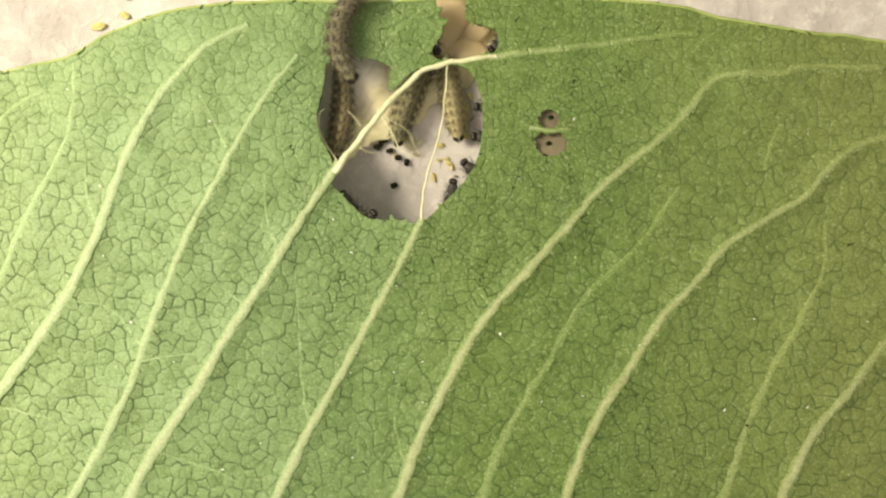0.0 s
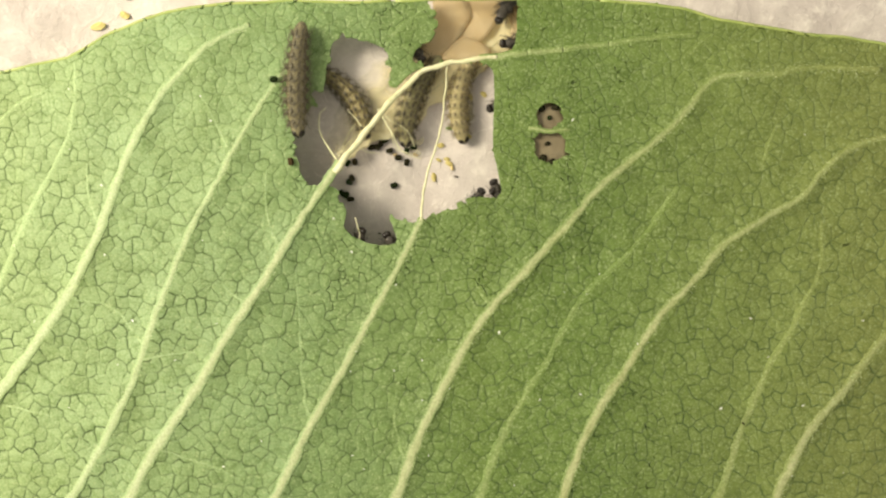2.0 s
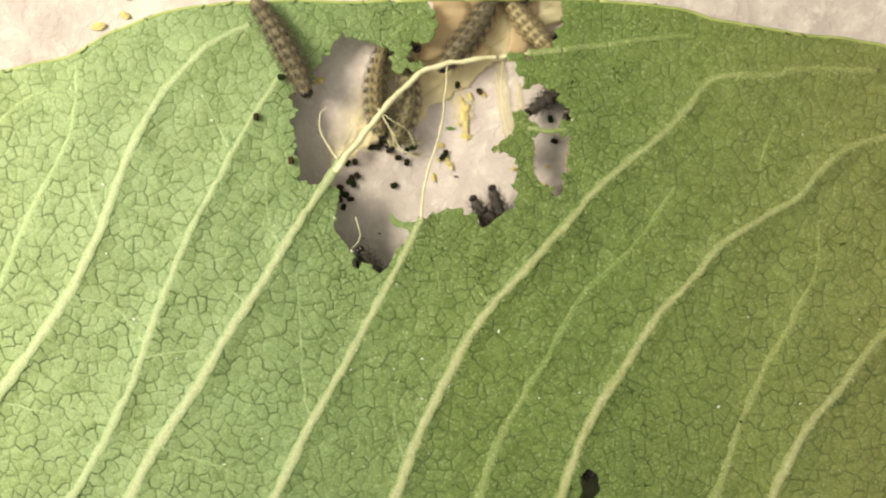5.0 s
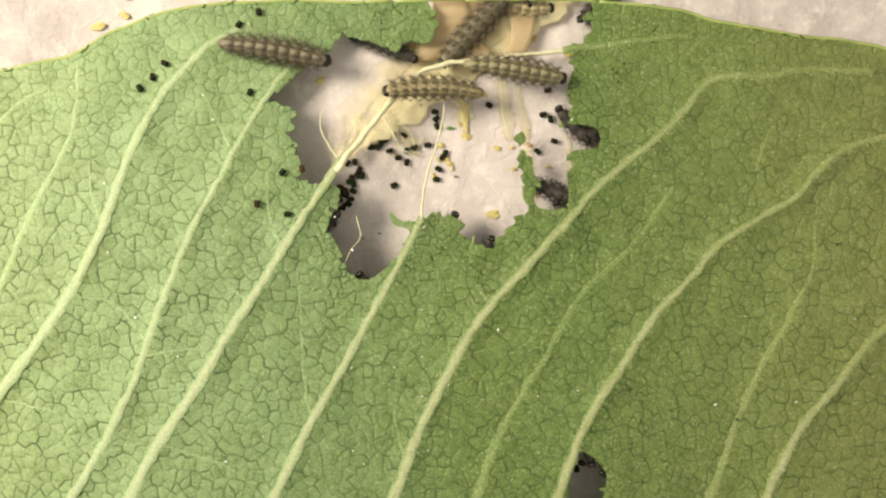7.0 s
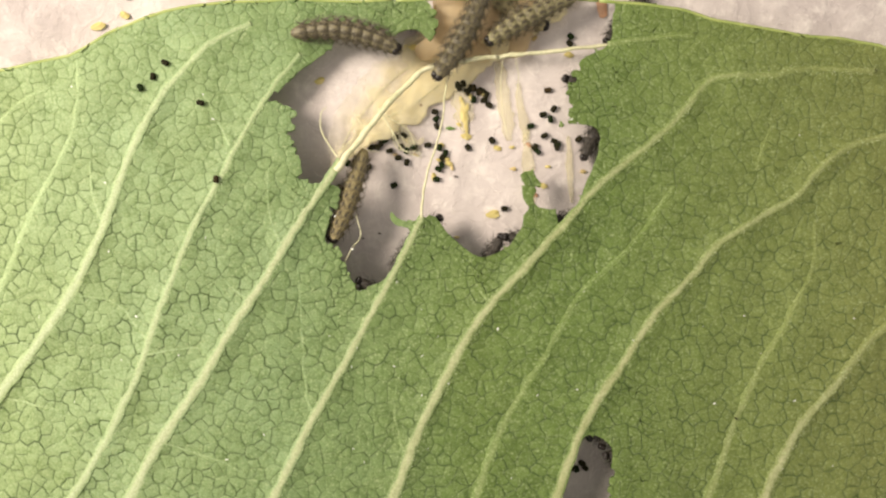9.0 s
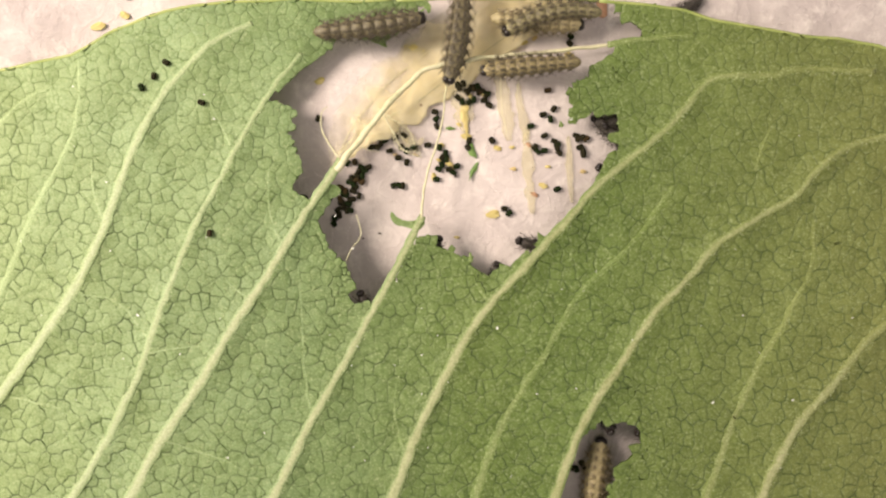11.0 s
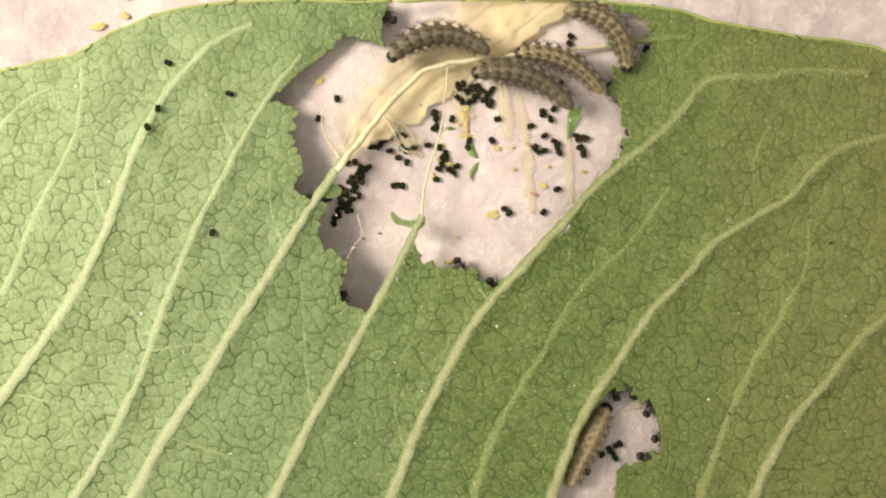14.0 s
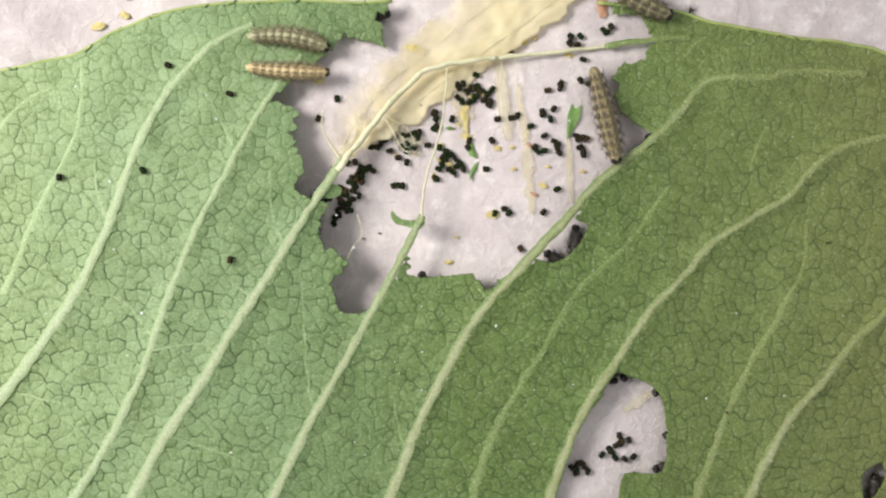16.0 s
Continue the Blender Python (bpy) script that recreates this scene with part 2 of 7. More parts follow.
def paper_material():
    m, nt, b = material("tissue_paper", 0.85)
    where = coords(nt)
    blotch = noise_tex(nt, where, 150, 5, 0.62)
    fibre = noise_tex(nt, where, 420, 8, 0.72)
    strand = node(nt, "ShaderNodeTexNoise", Scale=260, Detail=5, Roughness=0.6, Distortion=2.5)
    nt.links.new(where, strand.inputs["Vector"])
    base = mix(nt, ramp(nt, blotch, 0.3, 0.7), (0.41, 0.355, 0.328, 1), (0.61, 0.547, 0.497, 1))
    base = mix(nt, ramp(nt, fibre, 0.5, 0.75), base, (0.73, 0.672, 0.60, 1))
    base = mix(nt, ramp(nt, strand.outputs["Fac"], 0.62, 0.74), base, (0.545, 0.48, 0.428, 1))
    nt.links.new(base, b.inputs["Base Color"])
    both = node(nt, "ShaderNodeMath")
    both.operation = "ADD"
    nt.links.new(fibre, both.inputs[0])
    nt.links.new(strand.outputs["Fac"], both.inputs[1])
    bump(nt, b, both.outputs[0], 0.5, 0.00036)
    return m


PAPER = paper_material()
FIBRE = plain("tissue_fibre", (0.66, 0.60, 0.55, 1), (0.82, 0.77, 0.72, 1), 700, 0.8)
TABLE = plain("table_top", (0.20, 0.13, 0.08, 1), (0.32, 0.22, 0.14, 1), 30, 0.5)


# ---- building blocks ----
def finish(name, bm, materials, parent=None, label="", smooth=True):
    mesh = bpy.data.meshes.new(name)
    bm.to_mesh(mesh)
    bm.free()
    for f in mesh.polygons:
        f.use_smooth = smooth
    for m in materials if isinstance(materials, (list, tuple)) else [materials]:
        mesh.materials.append(m)
    ob = new(name, mesh)
    ob.parent = parent
    if label:
        ob["label"] = label
    return ob


def part(name, bm, m, parent, label="", smooth=True):
    return finish(name, bm, m, parent, label, smooth)


def bend(x, y):
    """Height of the blade's surface over its own flat plan, in millimetres."""
    a, b, c, d = max(x + 8, 0), max(-x - 22, 0), max(y - 5, 0), max(-y - 25, 0)
    return (-0.0004 * a * a / (1 + (a / 35) ** 2) - 0.0012 * b * b / (1 + (b / 35) ** 2) - 0.005 * c * c / (1 + (c / 18) ** 2)
            + 0.0045 * d * d / (1 + (d / 40) ** 2))


def curve_through(points, steps):
    """Points along a smooth curve through the given ones."""
    p = [Vector((*q, 0)) if len(q) == 2 else Vector(q) for q in points]
    p = [p[0] * 2 - p[1], *p, p[-1] * 2 - p[-2]]
    out = []
    for i in range(1, len(p) - 2):
        for k in range(steps):
            t = k / steps
            out.append(0.5 * (2 * p[i] + (p[i + 1] - p[i - 1]) * t + (2 * p[i - 1] - 5 * p[i] + 4 * p[i + 1] - p[i + 2]) * t * t
                              + (3 * p[i] - p[i - 1] - 3 * p[i + 1] + p[i + 2]) * t ** 3))
    return out + [p[-2]]


def ribbon_tube(bm, line, width, height, sides=12, fade=0.0, bright=1.0, ridge=False):
    """A flattened, tapering tube along a line; width and height are functions of 0..1."""
    rings = []
    pale = bm.verts.layers.float.new("pale")
    for i, q in enumerate(line):
        d = (line[min(i + 1, len(line) - 1)] - line[max(i - 1, 0)]).normalized()
        side = d.cross(Vector((0, 0, 1))).normalized()
        up = side.cross(d)
        u = i / (len(line) - 1)
        ring = []
        for k in range(sides):
            a = 2 * math.pi * k / sides
            rise = math.sin(a) ** 2 if ridge and math.sin(a) > 0 else math.sin(a)
            v = bm.verts.new((q + side * math.cos(a) * width(u) / 2 + up * rise * height(u) / 2) * MM)
            v[pale] = bright * abs(math.sin(a)) ** (3.4 if ridge else 1.8) * max(0.0, 1 - fade * u ** 1.15)
            ring.append(v)
        rings.append(ring)
    for r, s in zip(rings, rings[1:]):
        for k in range(sides):
            bm.faces.new((r[k], r[(k + 1) % sides], s[(k + 1) % sides], s[k]))
    bm.faces.new(rings[0][::-1])
    bm.faces.new(rings[-1])


# ---- setting: table and tissue paper ----
def build_table():
    bm = bmesh.new()
    bmesh.ops.create_cube(bm, size=1)
    bmesh.ops.scale(bm, vec=(1.2, 0.8, 0.03), verts=bm.verts)
    bmesh.ops.bevel(bm, geom=bm.edges, offset=0.004, segments=2, affect="EDGES")
    ob = finish("table_top", bm, TABLE, smooth=False)
    ob.location.z = -0.0208
    tagged(ob, "brown wooden table top under the paper", "table", kind="structure")


def paper_height(x, y):
    """Soft waves of the paper in millimetres, with a hollow under the low side of the leaf and a swell."""
    v = noise.noise(Vector((x / 26, y / 26, 3.1))) * 0.5 + noise.noise(Vector((x / 9, y / 9, 7.7))) * 0.3 + noise.noise(Vector((x / 2.9, y / 2.9, 0.6))) * 0.13 + noise.noise(Vector((x / 1.3, y / 1.3, 5.6))) * 0.02
    return (v - 0.35 - 2.8 * math.exp(-((x - 34) ** 2 + (y + 26) ** 2) / 578) - 1.6 * math.exp(-((x + 8) ** 2 + (y + 1) ** 2) / 70)
            + 11.0 * math.exp(-((x + 62) ** 2 + (y - 36) ** 2) / 380) + 1.6 * math.exp(-((x + 9) ** 2 + (y - 17) ** 2) / 60) + 2.0 * math.exp(-((x - 20) ** 2 + (y - 36) ** 2) / 260)
            + 1.0 * math.exp(-((x - 10.5) ** 2 + (y - 10.5) ** 2) / 90))


def build_paper():
    bm = bmesh.new()
    n, half = 220, 75.0
    rows = []
    for j in range(n + 1):
        row = []
        for i in range(n + 1):
            x, y = -half + 2 * half * i / n, -half + 2 * half * j / n
            row.append(bm.verts.new((x * MM, y * MM, paper_height(x, y) * MM)))
        rows.append(row)
    for j in range(n):
        for i in range(n):
            bm.faces.new((rows[j][i], rows[j][i + 1], rows[j + 1][i + 1], rows[j + 1][i]))
    rim = [rows[0][i] for i in range(n + 1)] + [rows[j][n] for j in range(1, n + 1)]
    rim += [rows[n][i] for i in range(n - 1, -1, -1)] + [rows[j][0] for j in range(n - 1, 0, -1)]
    outer = [bm.verts.new((v.co.x * 2.6, v.co.y * 2.6, -0.0056)) for v in rim]
    for k in range(len(rim)):
        l = (k + 1) % len(rim)
        bm.faces.new((rim[l], rim[k], outer[k], outer[l]))
    bmesh.ops.recalc_face_normals(bm, faces=bm.faces)
    ob = finish("tissue_paper", bm, PAPER)
    thick = ob.modifiers.new("thickness", "SOLIDIFY")
    thick.thickness, thick.offset = 0.0002, -1
    tagged(ob, "white fibrous tissue paper spread flat below the leaf", "paper", kind="structure")


def build_fibres():
    """Loose fibres of the tissue: thin, curled strands lying on it under the hole and beside the leaf."""
    rng = random.Random(44)
    verts, faces = [], []
    for k in range(1060):
        x, y = (rng.uniform(-16, 22), rng.uniform(-8, 24)) if k % 3 else (rng.uniform(-46, 46), rng.uniform(-26, 27))
        a, turn, size = rng.uniform(0, 2 * math.pi), rng.uniform(-0.45, 0.45), rng.uniform(0.9, 2.6)
        steps, wide, start = 7, rng.uniform(0.008, 0.014), len(verts)
        if k >= 900:
            # a combed-up patch of the tissue under the lower hole
            x, y, a, turn, wide = rng.uniform(14, 22), rng.uniform(-23, -13), rng.uniform(0.2, 1.5), turn * 0.4, wide * 1.7
        for i in range(steps):
            z = paper_height(x, y) + 0.01 + 0.05 * math.sin(math.pi * i / (steps - 1)) * (0.4 + 0.6 * (k % 5 == 0))
            c, d = math.cos(a), math.sin(a)
            for p, q in ((-1, 0.0), (1, 0.0), (0, 1.4)):
                verts.append(((x - d * wide * p) * MM, (y + c * wide * p) * MM, (z + wide * q) * MM))
            x, y, a = x + c * size / steps, y + d * size / steps, a + turn + rng.uniform(-0.25, 0.25)
        for i in range(steps - 1):
            m = start + 3 * i
            for p, q in ((0, 1), (1, 2), (2, 0)):
                faces.append((m + p, m + q, m + 3 + q, m + 3 + p))
    mesh = bpy.data.meshes.new("paper_fibres")
    mesh.from_pydata(verts, [], faces)
    mesh.materials.append(FIBRE)
    tagged(new("paper_fibres", mesh), "loose white fibres of the tissue paper", "paper fibres", kind="stuff")


build_table()
build_paper()
build_fibres()

# ---- the leaf ----
leaf = new("leaf")
tagged(leaf, "large green leaf, underside up, with eaten holes, above white paper", "leaf")

# Where the blade is eaten away, and by when: outlines on the blade's plan.
EATEN = []


def eaten(t, *outline):
    EATEN.append((t, outline))


eaten(0, (-10.22, 17.26), (-8.42, 17.52), (-5.08, 16.74), (-4.82, 14.4), (-2.52, 16.22), (0.31, 16.9), (2.36, 16.23), (3.28, 14.41), (3.64, 12.34),
      (3.37, 9.25), (2.35, 6.69), (0.31, 4.39), (-1.99, 2.5), (-4.29, 2.6), (-6.84, 2.86), (-8.88, 4.64), (-10.15, 6.17), (-9.9, 7.71), (-10.93, 9.76),
      (-11.36, 11.82), (-10.96, 13.88))
eaten(0, (-0.72, 23.52), (1.86, 23.53), (2.11, 20.92), (3.66, 20.4), (4.94, 19.62), (4.42, 17.79), (-0.21, 17.26), (-0.98, 18.3), (0.05, 19.87))
eaten(0, (10.53, 11.76), (10.16, 11.07), (9.34, 10.9), (8.68, 11.38), (8.69, 12.14), (9.35, 12.61), (10.17, 12.44))
eaten(0, (11.07, 9.12), (10.32, 8.46), (9.26, 8.46), (8.52, 9.13), (8.53, 10.08), (9.29, 10.74), (10.35, 10.73), (11.08, 10.06))
eaten(2, (-10.5, 15.46), (-10.01, 18.85), (-7.43, 19.12), (-5.1, 17.82), (-4.83, 14.69), (-2.51, 16.26), (0.33, 16.95), (4.2, 16.8), (4.72, 13.94),
      (4.56, 9.79), (4.97, 7.21), (5.23, 4.9), (2.4, 4.63), (0.34, 3.6), (-1.97, 2.47), (-4.54, 2.56), (-4.28, 0.51), (-6.85, 0.5), (-8.9, 1.79), (-8.8,
      3.58), (-10.19, 5.38), (-12.5, 6.14), (-13.28, 8.46), (-13.55, 10.26), (-12.03, 12.85))
eaten(2, (-0.98, 23.59), (6.03, 23.62), (6.8, 21), (6.28, 18.12), (3.95, 17.33), (-0.71, 16.94), (-2.51, 16.94), (-2.52, 18.09), (-0.97, 19.14),
      (-0.45, 20.71))
eaten(2, (10.94, 11.84), (10.21, 11.12), (9.15, 11.19), (8.55, 12), (8.87, 12.94), (9.87, 13.3), (10.79, 12.81))
eaten(2, (11.18, 9.39), (10.76, 8.34), (9.74, 7.91), (8.73, 8.34), (8.32, 9.39), (8.74, 10.44), (9.76, 10.88), (10.77, 10.45))
eaten(4, (-10.79, 15.97), (-10.04, 18.85), (-7.45, 19.12), (-4.86, 18.08), (-4.58, 14.95), (-2.52, 16.26), (0.85, 16.8), (5.52, 17.08), (6.03, 13.42),
      (6.54, 10.82), (4.47, 9), (6.79, 7.97), (6.28, 5.13), (4.48, 3.06), (2.67, 3.31), (2.15, 4.86), (-0.17, 3.56), (-1.97, 2.27), (-3.51, 2.78), (-3,
      0.98), (-4.28, -0.31), (-5.05, -1.5), (-7.37, -1.34), (-8.92, 0.46), (-9.95, 2), (-9.44, 4.57), (-10.47, 5.6), (-12.78, 6.11), (-13.05, 8.69),
      (-13.58, 10.24), (-13.09, 12.84), (-12.06, 13.88))
eaten(4, (-0.98, 23.62), (9.18, 23.67), (9.43, 20.78), (8.38, 18.41), (6.3, 17.87), (3.96, 17.34), (-0.71, 16.95), (-3.04, 17.04), (-2.78, 18.35),
      (-0.97, 19.15), (-0.46, 21.25))
eaten(4, (11.15, 12.33), (10.71, 11.34), (9.66, 10.93), (8.61, 11.34), (8.18, 12.32), (8.62, 13.31), (9.68, 13.72), (10.72, 13.31))
eaten(4, (11.23, 8.11), (10.94, 6.64), (10.2, 5.73), (9.28, 5.73), (8.54, 6.64), (8.26, 8.11), (8.55, 9.59), (9.3, 10.5), (10.21, 10.5), (10.95, 9.59))
eaten(6.3, (11.99, -23.92), (12.22, -19.72), (13.01, -18.93), (14.59, -19.98), (15.39, -21.56), (14.62, -23.93))
eaten(6.5, (-15.01, 14.08), (-13.73, 15.39), (-10.12, 18.3), (-7.53, 19), (-4.92, 18.08), (-3.35, 16.51), (0.82, 17.34), (11.29, 17.27), (11.54,
      15.06), (11.27, 11.64), (7.61, 11.35), (5.01, 9.25), (6.99, 7.96), (7.37, 4.84), (7.9, 3.28), (5.56, 2.49), (4.52, 0.92), (3.22, 1.18), (0.87, 2.88),
      (-0.95, 3.24), (-1.99, 2.19), (-3.54, 2.71), (-3.02, 0.89), (-4.57, -1.45), (-6.9, -3.02), (-8.46, -2.51), (-9.5, -0.17), (-10.54, 1.9), (-9.51,
      4.49), (-10.55, 5.52), (-12.88, 6.03), (-13.15, 8.62), (-13.93, 9.91), (-13.44, 12.26), (-15.26, 13.29))
eaten(6.5, (-1.03, 23.64), (11.29, 23.77), (12.87, 21.93), (11.92, 18.75), (11.55, 17.27), (3.95, 17.36), (-2.57, 16.78), (-3.1, 18.62), (-1.01,
      19.16), (-0.5, 21.27))
eaten(6.5, (8.66, 11.1), (13.89, 11.14), (14.31, 9.31), (11.53, 8.51), (11.55, 4.08), (9.21, 3.55), (8.42, 4.58), (9.71, 6.67), (8.4, 8.75))
eaten(9, (-14.87, 14.02), (-13.23, 15.86), (-10.13, 18.07), (-6.49, 18.26), (-4.41, 19.58), (-2.59, 20.02), (-0.76, 19.2), (0.79, 23.56), (14.43,
      23.7), (15.75, 20.82), (15.22, 18.71), (12.86, 17.37), (11.81, 15), (10.5, 12.37), (11.55, 10.55), (13.91, 11.09), (14.44, 9), (13.15, 5.6), (12.12,
      2.88), (10.82, 2.04), (10.17, 4.54), (9.63, 6.41), (8.42, 6.93), (7.22, 6.61), (7.03, 4.52), (7.47, 2.33), (6.74, 0.87), (5.86, -0.18), (3.51, -0.98),
      (0.89, 0.84), (-0.94, 2.92), (-1.98, 2.13), (-3.55, 2.64), (-2.76, 0.3), (-4.57, -2.32), (-6.39, -3.63), (-8.22, -3.38), (-9.53, -0.25), (-10.83,
      0.79), (-9.53, 4.43), (-10.31, 5.47), (-12.39, 5.71), (-13.17, 8.56), (-13.96, 9.86), (-13.46, 12.2), (-15.18, 13.23))
eaten(9, (10.8, -24.47), (12.08, -20.21), (13.64, -17.55), (15.77, -18.62), (15.8, -21.28), (14.78, -24.48))
eaten(11.7, (-14.85, 13.97), (-13.3, 15.81), (-10.19, 17.93), (-6.02, 18.22), (-4.66, 20.59), (-2.9, 21.9), (14.41, 22.15), (18.9, 21.1), (18.91,
      19.26), (16.54, 18.18), (15.49, 16.59), (11.29, 14.45), (10.78, 10), (11.83, 10), (13.4, 12.11), (15.76, 13.18), (16.31, 9.26), (14.5, 5.58), (11.38,
      2.93), (6.18, -2.88), (4.07, -2.63), (2.75, -1.85), (0.9, -0.54), (-1.99, 0.23), (-3.04, -0.3), (-4.34, -2.94), (-6.69, -5.85), (-9.06, -5.6), (-9.58,
      -4.55), (-8.54, -2.43), (-10.63, 0.18), (-11.42, 2.27), (-10.37, 3.58), (-12.46, 4.35), (-13.76, 5.38), (-12.46, 7.47), (-13.25, 9.55), (-13.53,
      12.16), (-15.1, 13.19))
eaten(12, (10.95, -24.85), (12.47, -18.9), (16.16, -15.66), (18.57, -16.2), (20.2, -17.54), (19.17, -19.43), (16.26, -22.14), (14.97, -24.85))
eaten(13.5, (-14.89, 13.98), (-13.33, 15.82), (-10.2, 17.68), (-6.01, 17.98), (-5.75, 20.8), (-5.2, 21.7), (-4.4, 23), (2.2, 23), (3, 21.9), (15.57, 21.88), (19.02, 20.87), (18.78,
      17.7), (16.13, 16.62), (15.61, 15.04), (11.39, 13.42), (10.61, 10.26), (11.41, 10), (12.98, 12.91), (16.15, 13.99), (16.71, 9.78), (15.67, 7.14),
      (11.5, 2.63), (7.3, -0.84), (4.94, -3.94), (3.07, -2.19), (0.94, -1.41), (-1.97, -0.89), (-2.77, -0.1), (-4.34, -3.03), (-6.71, -5.96), (-7.51,
      -6.23), (-9.62, -4.65), (-8.57, -1.46), (-11.2, 0.11), (-11.46, 2.22), (-10.41, 3.54), (-12.51, 4.31), (-13.82, 5.35), (-12.5, 7.46), (-13.29, 9.54),
      (-13.57, 12.15), (-15.14, 13.19))
eaten(14.4, (11.1, -25.17), (12.63, -18.6), (16.07, -13.7), (18.23, -13.43), (20.15, -15.06), (21.05, -19.15), (19.99, -20.52), (17.01, -21.34),
      (16.27, -25.18))
eaten(15.9, (-14.97, 14.04), (-13.4, 15.9), (-10.26, 17.77), (-6.05, 18.08), (-5.81, 20.45), (-5.02, 21.35), (15.66, 22.05), (19.15, 20.78), (18.91,
      17.32), (16.51, 16.87), (16.53, 13.05), (19.77, 10.43), (19.51, 9.37), (16.86, 7.75), (12.65, 2.93), (13.74, 1.87), (12.71, -0.27), (10.58, -1.62),
      (7.9, -1.37), (4.45, -4.17), (3.1, -2.73), (-0.1, -3.02), (-3.3, -2.77), (-3.05, -0.37), (-6.22, -5.73), (-8.34, -6.54), (-9.83, -6.01), (-9.78,
      -3.61), (-8.62, -0.93), (-11.26, 0.11), (-11.53, 2.23), (-10.47, 3.56), (-12.58, 4.34), (-13.89, 5.38), (-12.58, 7.5), (-13.37, 9.59), (-13.64,
      12.21), (-15.22, 13.25))
eaten(15.9, (11.22, -25.35), (12.49, -19.82), (16.17, -12.69), (17.8, -12.41), (20.83, -14.05), (21.74, -18.17), (21.28, -21.76), (17.72, -22.04),
      (16.69, -25.36))
eaten(15.9, (41.15, -22.06), (42.78, -20.94), (43.28, -22.62), (42.08, -24.57), (41.24, -24.29))

TOP_MARGIN = [(-62.27, 8.68), (-49.1, 13.5), (-41.2, 15.6), (-34.37, 17.01), (-30.7, 19.29), (-25.47, 21.27), (-20.25, 22.12), (-13.96, 22.35), (-7.66, 22.32),
      (0.78, 22.59), (11.4, 22.79), (16.74, 22.49), (22.1, 21.88), (25.34, 20.81), (32.9, 19.63), (42.01, 18.67), (51.94, 16.64)]


def margins(x):
    """The blade's lower and upper margin at x, millimetres."""
    top = np.interp(x, [p[0] for p in TOP_MARGIN], [p[1] for p in TOP_MARGIN])
    wide = max(0.0, 1 - (x / 84) ** 2)
    return -32 - 33 * wide ** 0.6, min(top + 0.3, -32 + 60 * wide ** 0.6) + 0.15 * noise.noise(Vector((x / 3, 1.7, 0)))


def inside(x, y, outline):
    hit, j = False, len(outline) - 1
    for i in range(len(outline)):
        (xi, yi), (xj, yj) = outline[i], outline[j]
        if (yi > y) != (yj > y) and x < (xj - xi) * (y - yi) / (yj - yi) + xi:
            hit = not hit
        j = i
    return hit


def clip(poly, px, py, nx, ny):
    """Keep the side of a convex polygon behind the line through p with normal n."""
    out = []
    for i in range(len(poly)):
        a, b = poly[i - 1], poly[i]
        da = (a[0] - px) * nx + (a[1] - py) * ny
        db = (b[0] - px) * nx + (b[1] - py) * ny
        if da <= 0:
            out.append(a)
        if (da < 0 < db) or (db < 0 < da):
            s = da / (da - db)
            out.append((a[0] + (b[0] - a[0]) * s, a[1] + (b[1] - a[1]) * s))
    return out


def smooth_outline(outline, steps=5):
    """The outline as a closed, rounded curve."""
    n = len(outline)
    out = []
    for i in range(n):
        p0, p1, p2, p3 = (Vector(outline[(i + k) % n]) for k in (-1, 0, 1, 2))
        for k in range(steps):
            t = k / steps
            q = 0.5 * (2 * p1 + (p2 - p0) * t + (2 * p0 - 5 * p1 + 4 * p2 - p3) * t * t + (3 * p1 - p0 - 3 * p2 + p3) * t ** 3)
            out.append((q.x, q.y))
    return out


EATEN = [(t, smooth_outline(o)) for t, o in EATEN]


class Sites:
    """Points on the plan, kept in square bins so that neighbours are quick to find."""

    def __init__(self, size):
        self.size, self.bins, self.all = size, {}, []

    def add(self, x, y):
        self.all.append((x, y))
        self.bins.setdefault((int(x // self.size), int(y // self.size)), []).append((x, y))

    def near(self, x, y, reach):
        i, j = int(x // self.size), int(y // self.size)
        for di in range(-reach, reach + 1):
            for dj in range(-reach, reach + 1):
                yield from self.bins.get((i + di, j + dj), ())

    def free(self, x, y, gap):
        return all((a - x) ** 2 + (b - y) ** 2 > gap * gap for a, b in self.near(x, y, 1))


def blade_sites():
    """Cell centres: pairs on either side of each eaten edge, then an uneven scatter."""
    rng = random.Random(4)
    sites = Sites(1.4)
    for t, outline in EATEN:
        walked, due = 0.0, 0.4
        for i in range(len(outline)):
            a, b = Vector(outline[i - 1]), Vector(outline[i])
            walked += (b - a).length
            if walked < due or (b - a).length < 1e-6:
                continue
            # the two first pinholes are cut finer
            fine = 0.45 if 7.5 < b.x < 12.3 and 4.8 < b.y < 14.5 and t < 5 else 0.66
            due = walked + rng.uniform(0.75, 1.15) * fine
            side = Vector((-(b - a).y, (b - a).x)).normalized() * rng.uniform(0.36, 0.5) * fine
            pair = [b + side, b - side]
            if all(sites.free(q.x, q.y, 0.44 * fine) for q in pair):
                for q in pair:
                    sites.add(q.x, q.y)
    areoles = Sites(1.4)
    step = 1.02
    for j in range(int(96 / step)):
        for i in range(int(170 / step)):
            x = -85 + (i + 0.5 * (j % 2)) * step + rng.uniform(-0.46, 0.46) * step
            y = -68 + j * step + rng.uniform(-0.46, 0.46) * step
            areoles.add(x, y)
            if sites.free(x, y, 0.45):
                sites.add(x, y)
            for k in range(6 if 7.0 < x < 12.8 and 4.3 < y < 15 else 0):
                p, q = x + rng.uniform(-0.5, 0.5), y + rng.uniform(-0.5, 0.5)
                if sites.free(p, q, 0.32):
                    sites.add(p, q)
    return sites, areoles


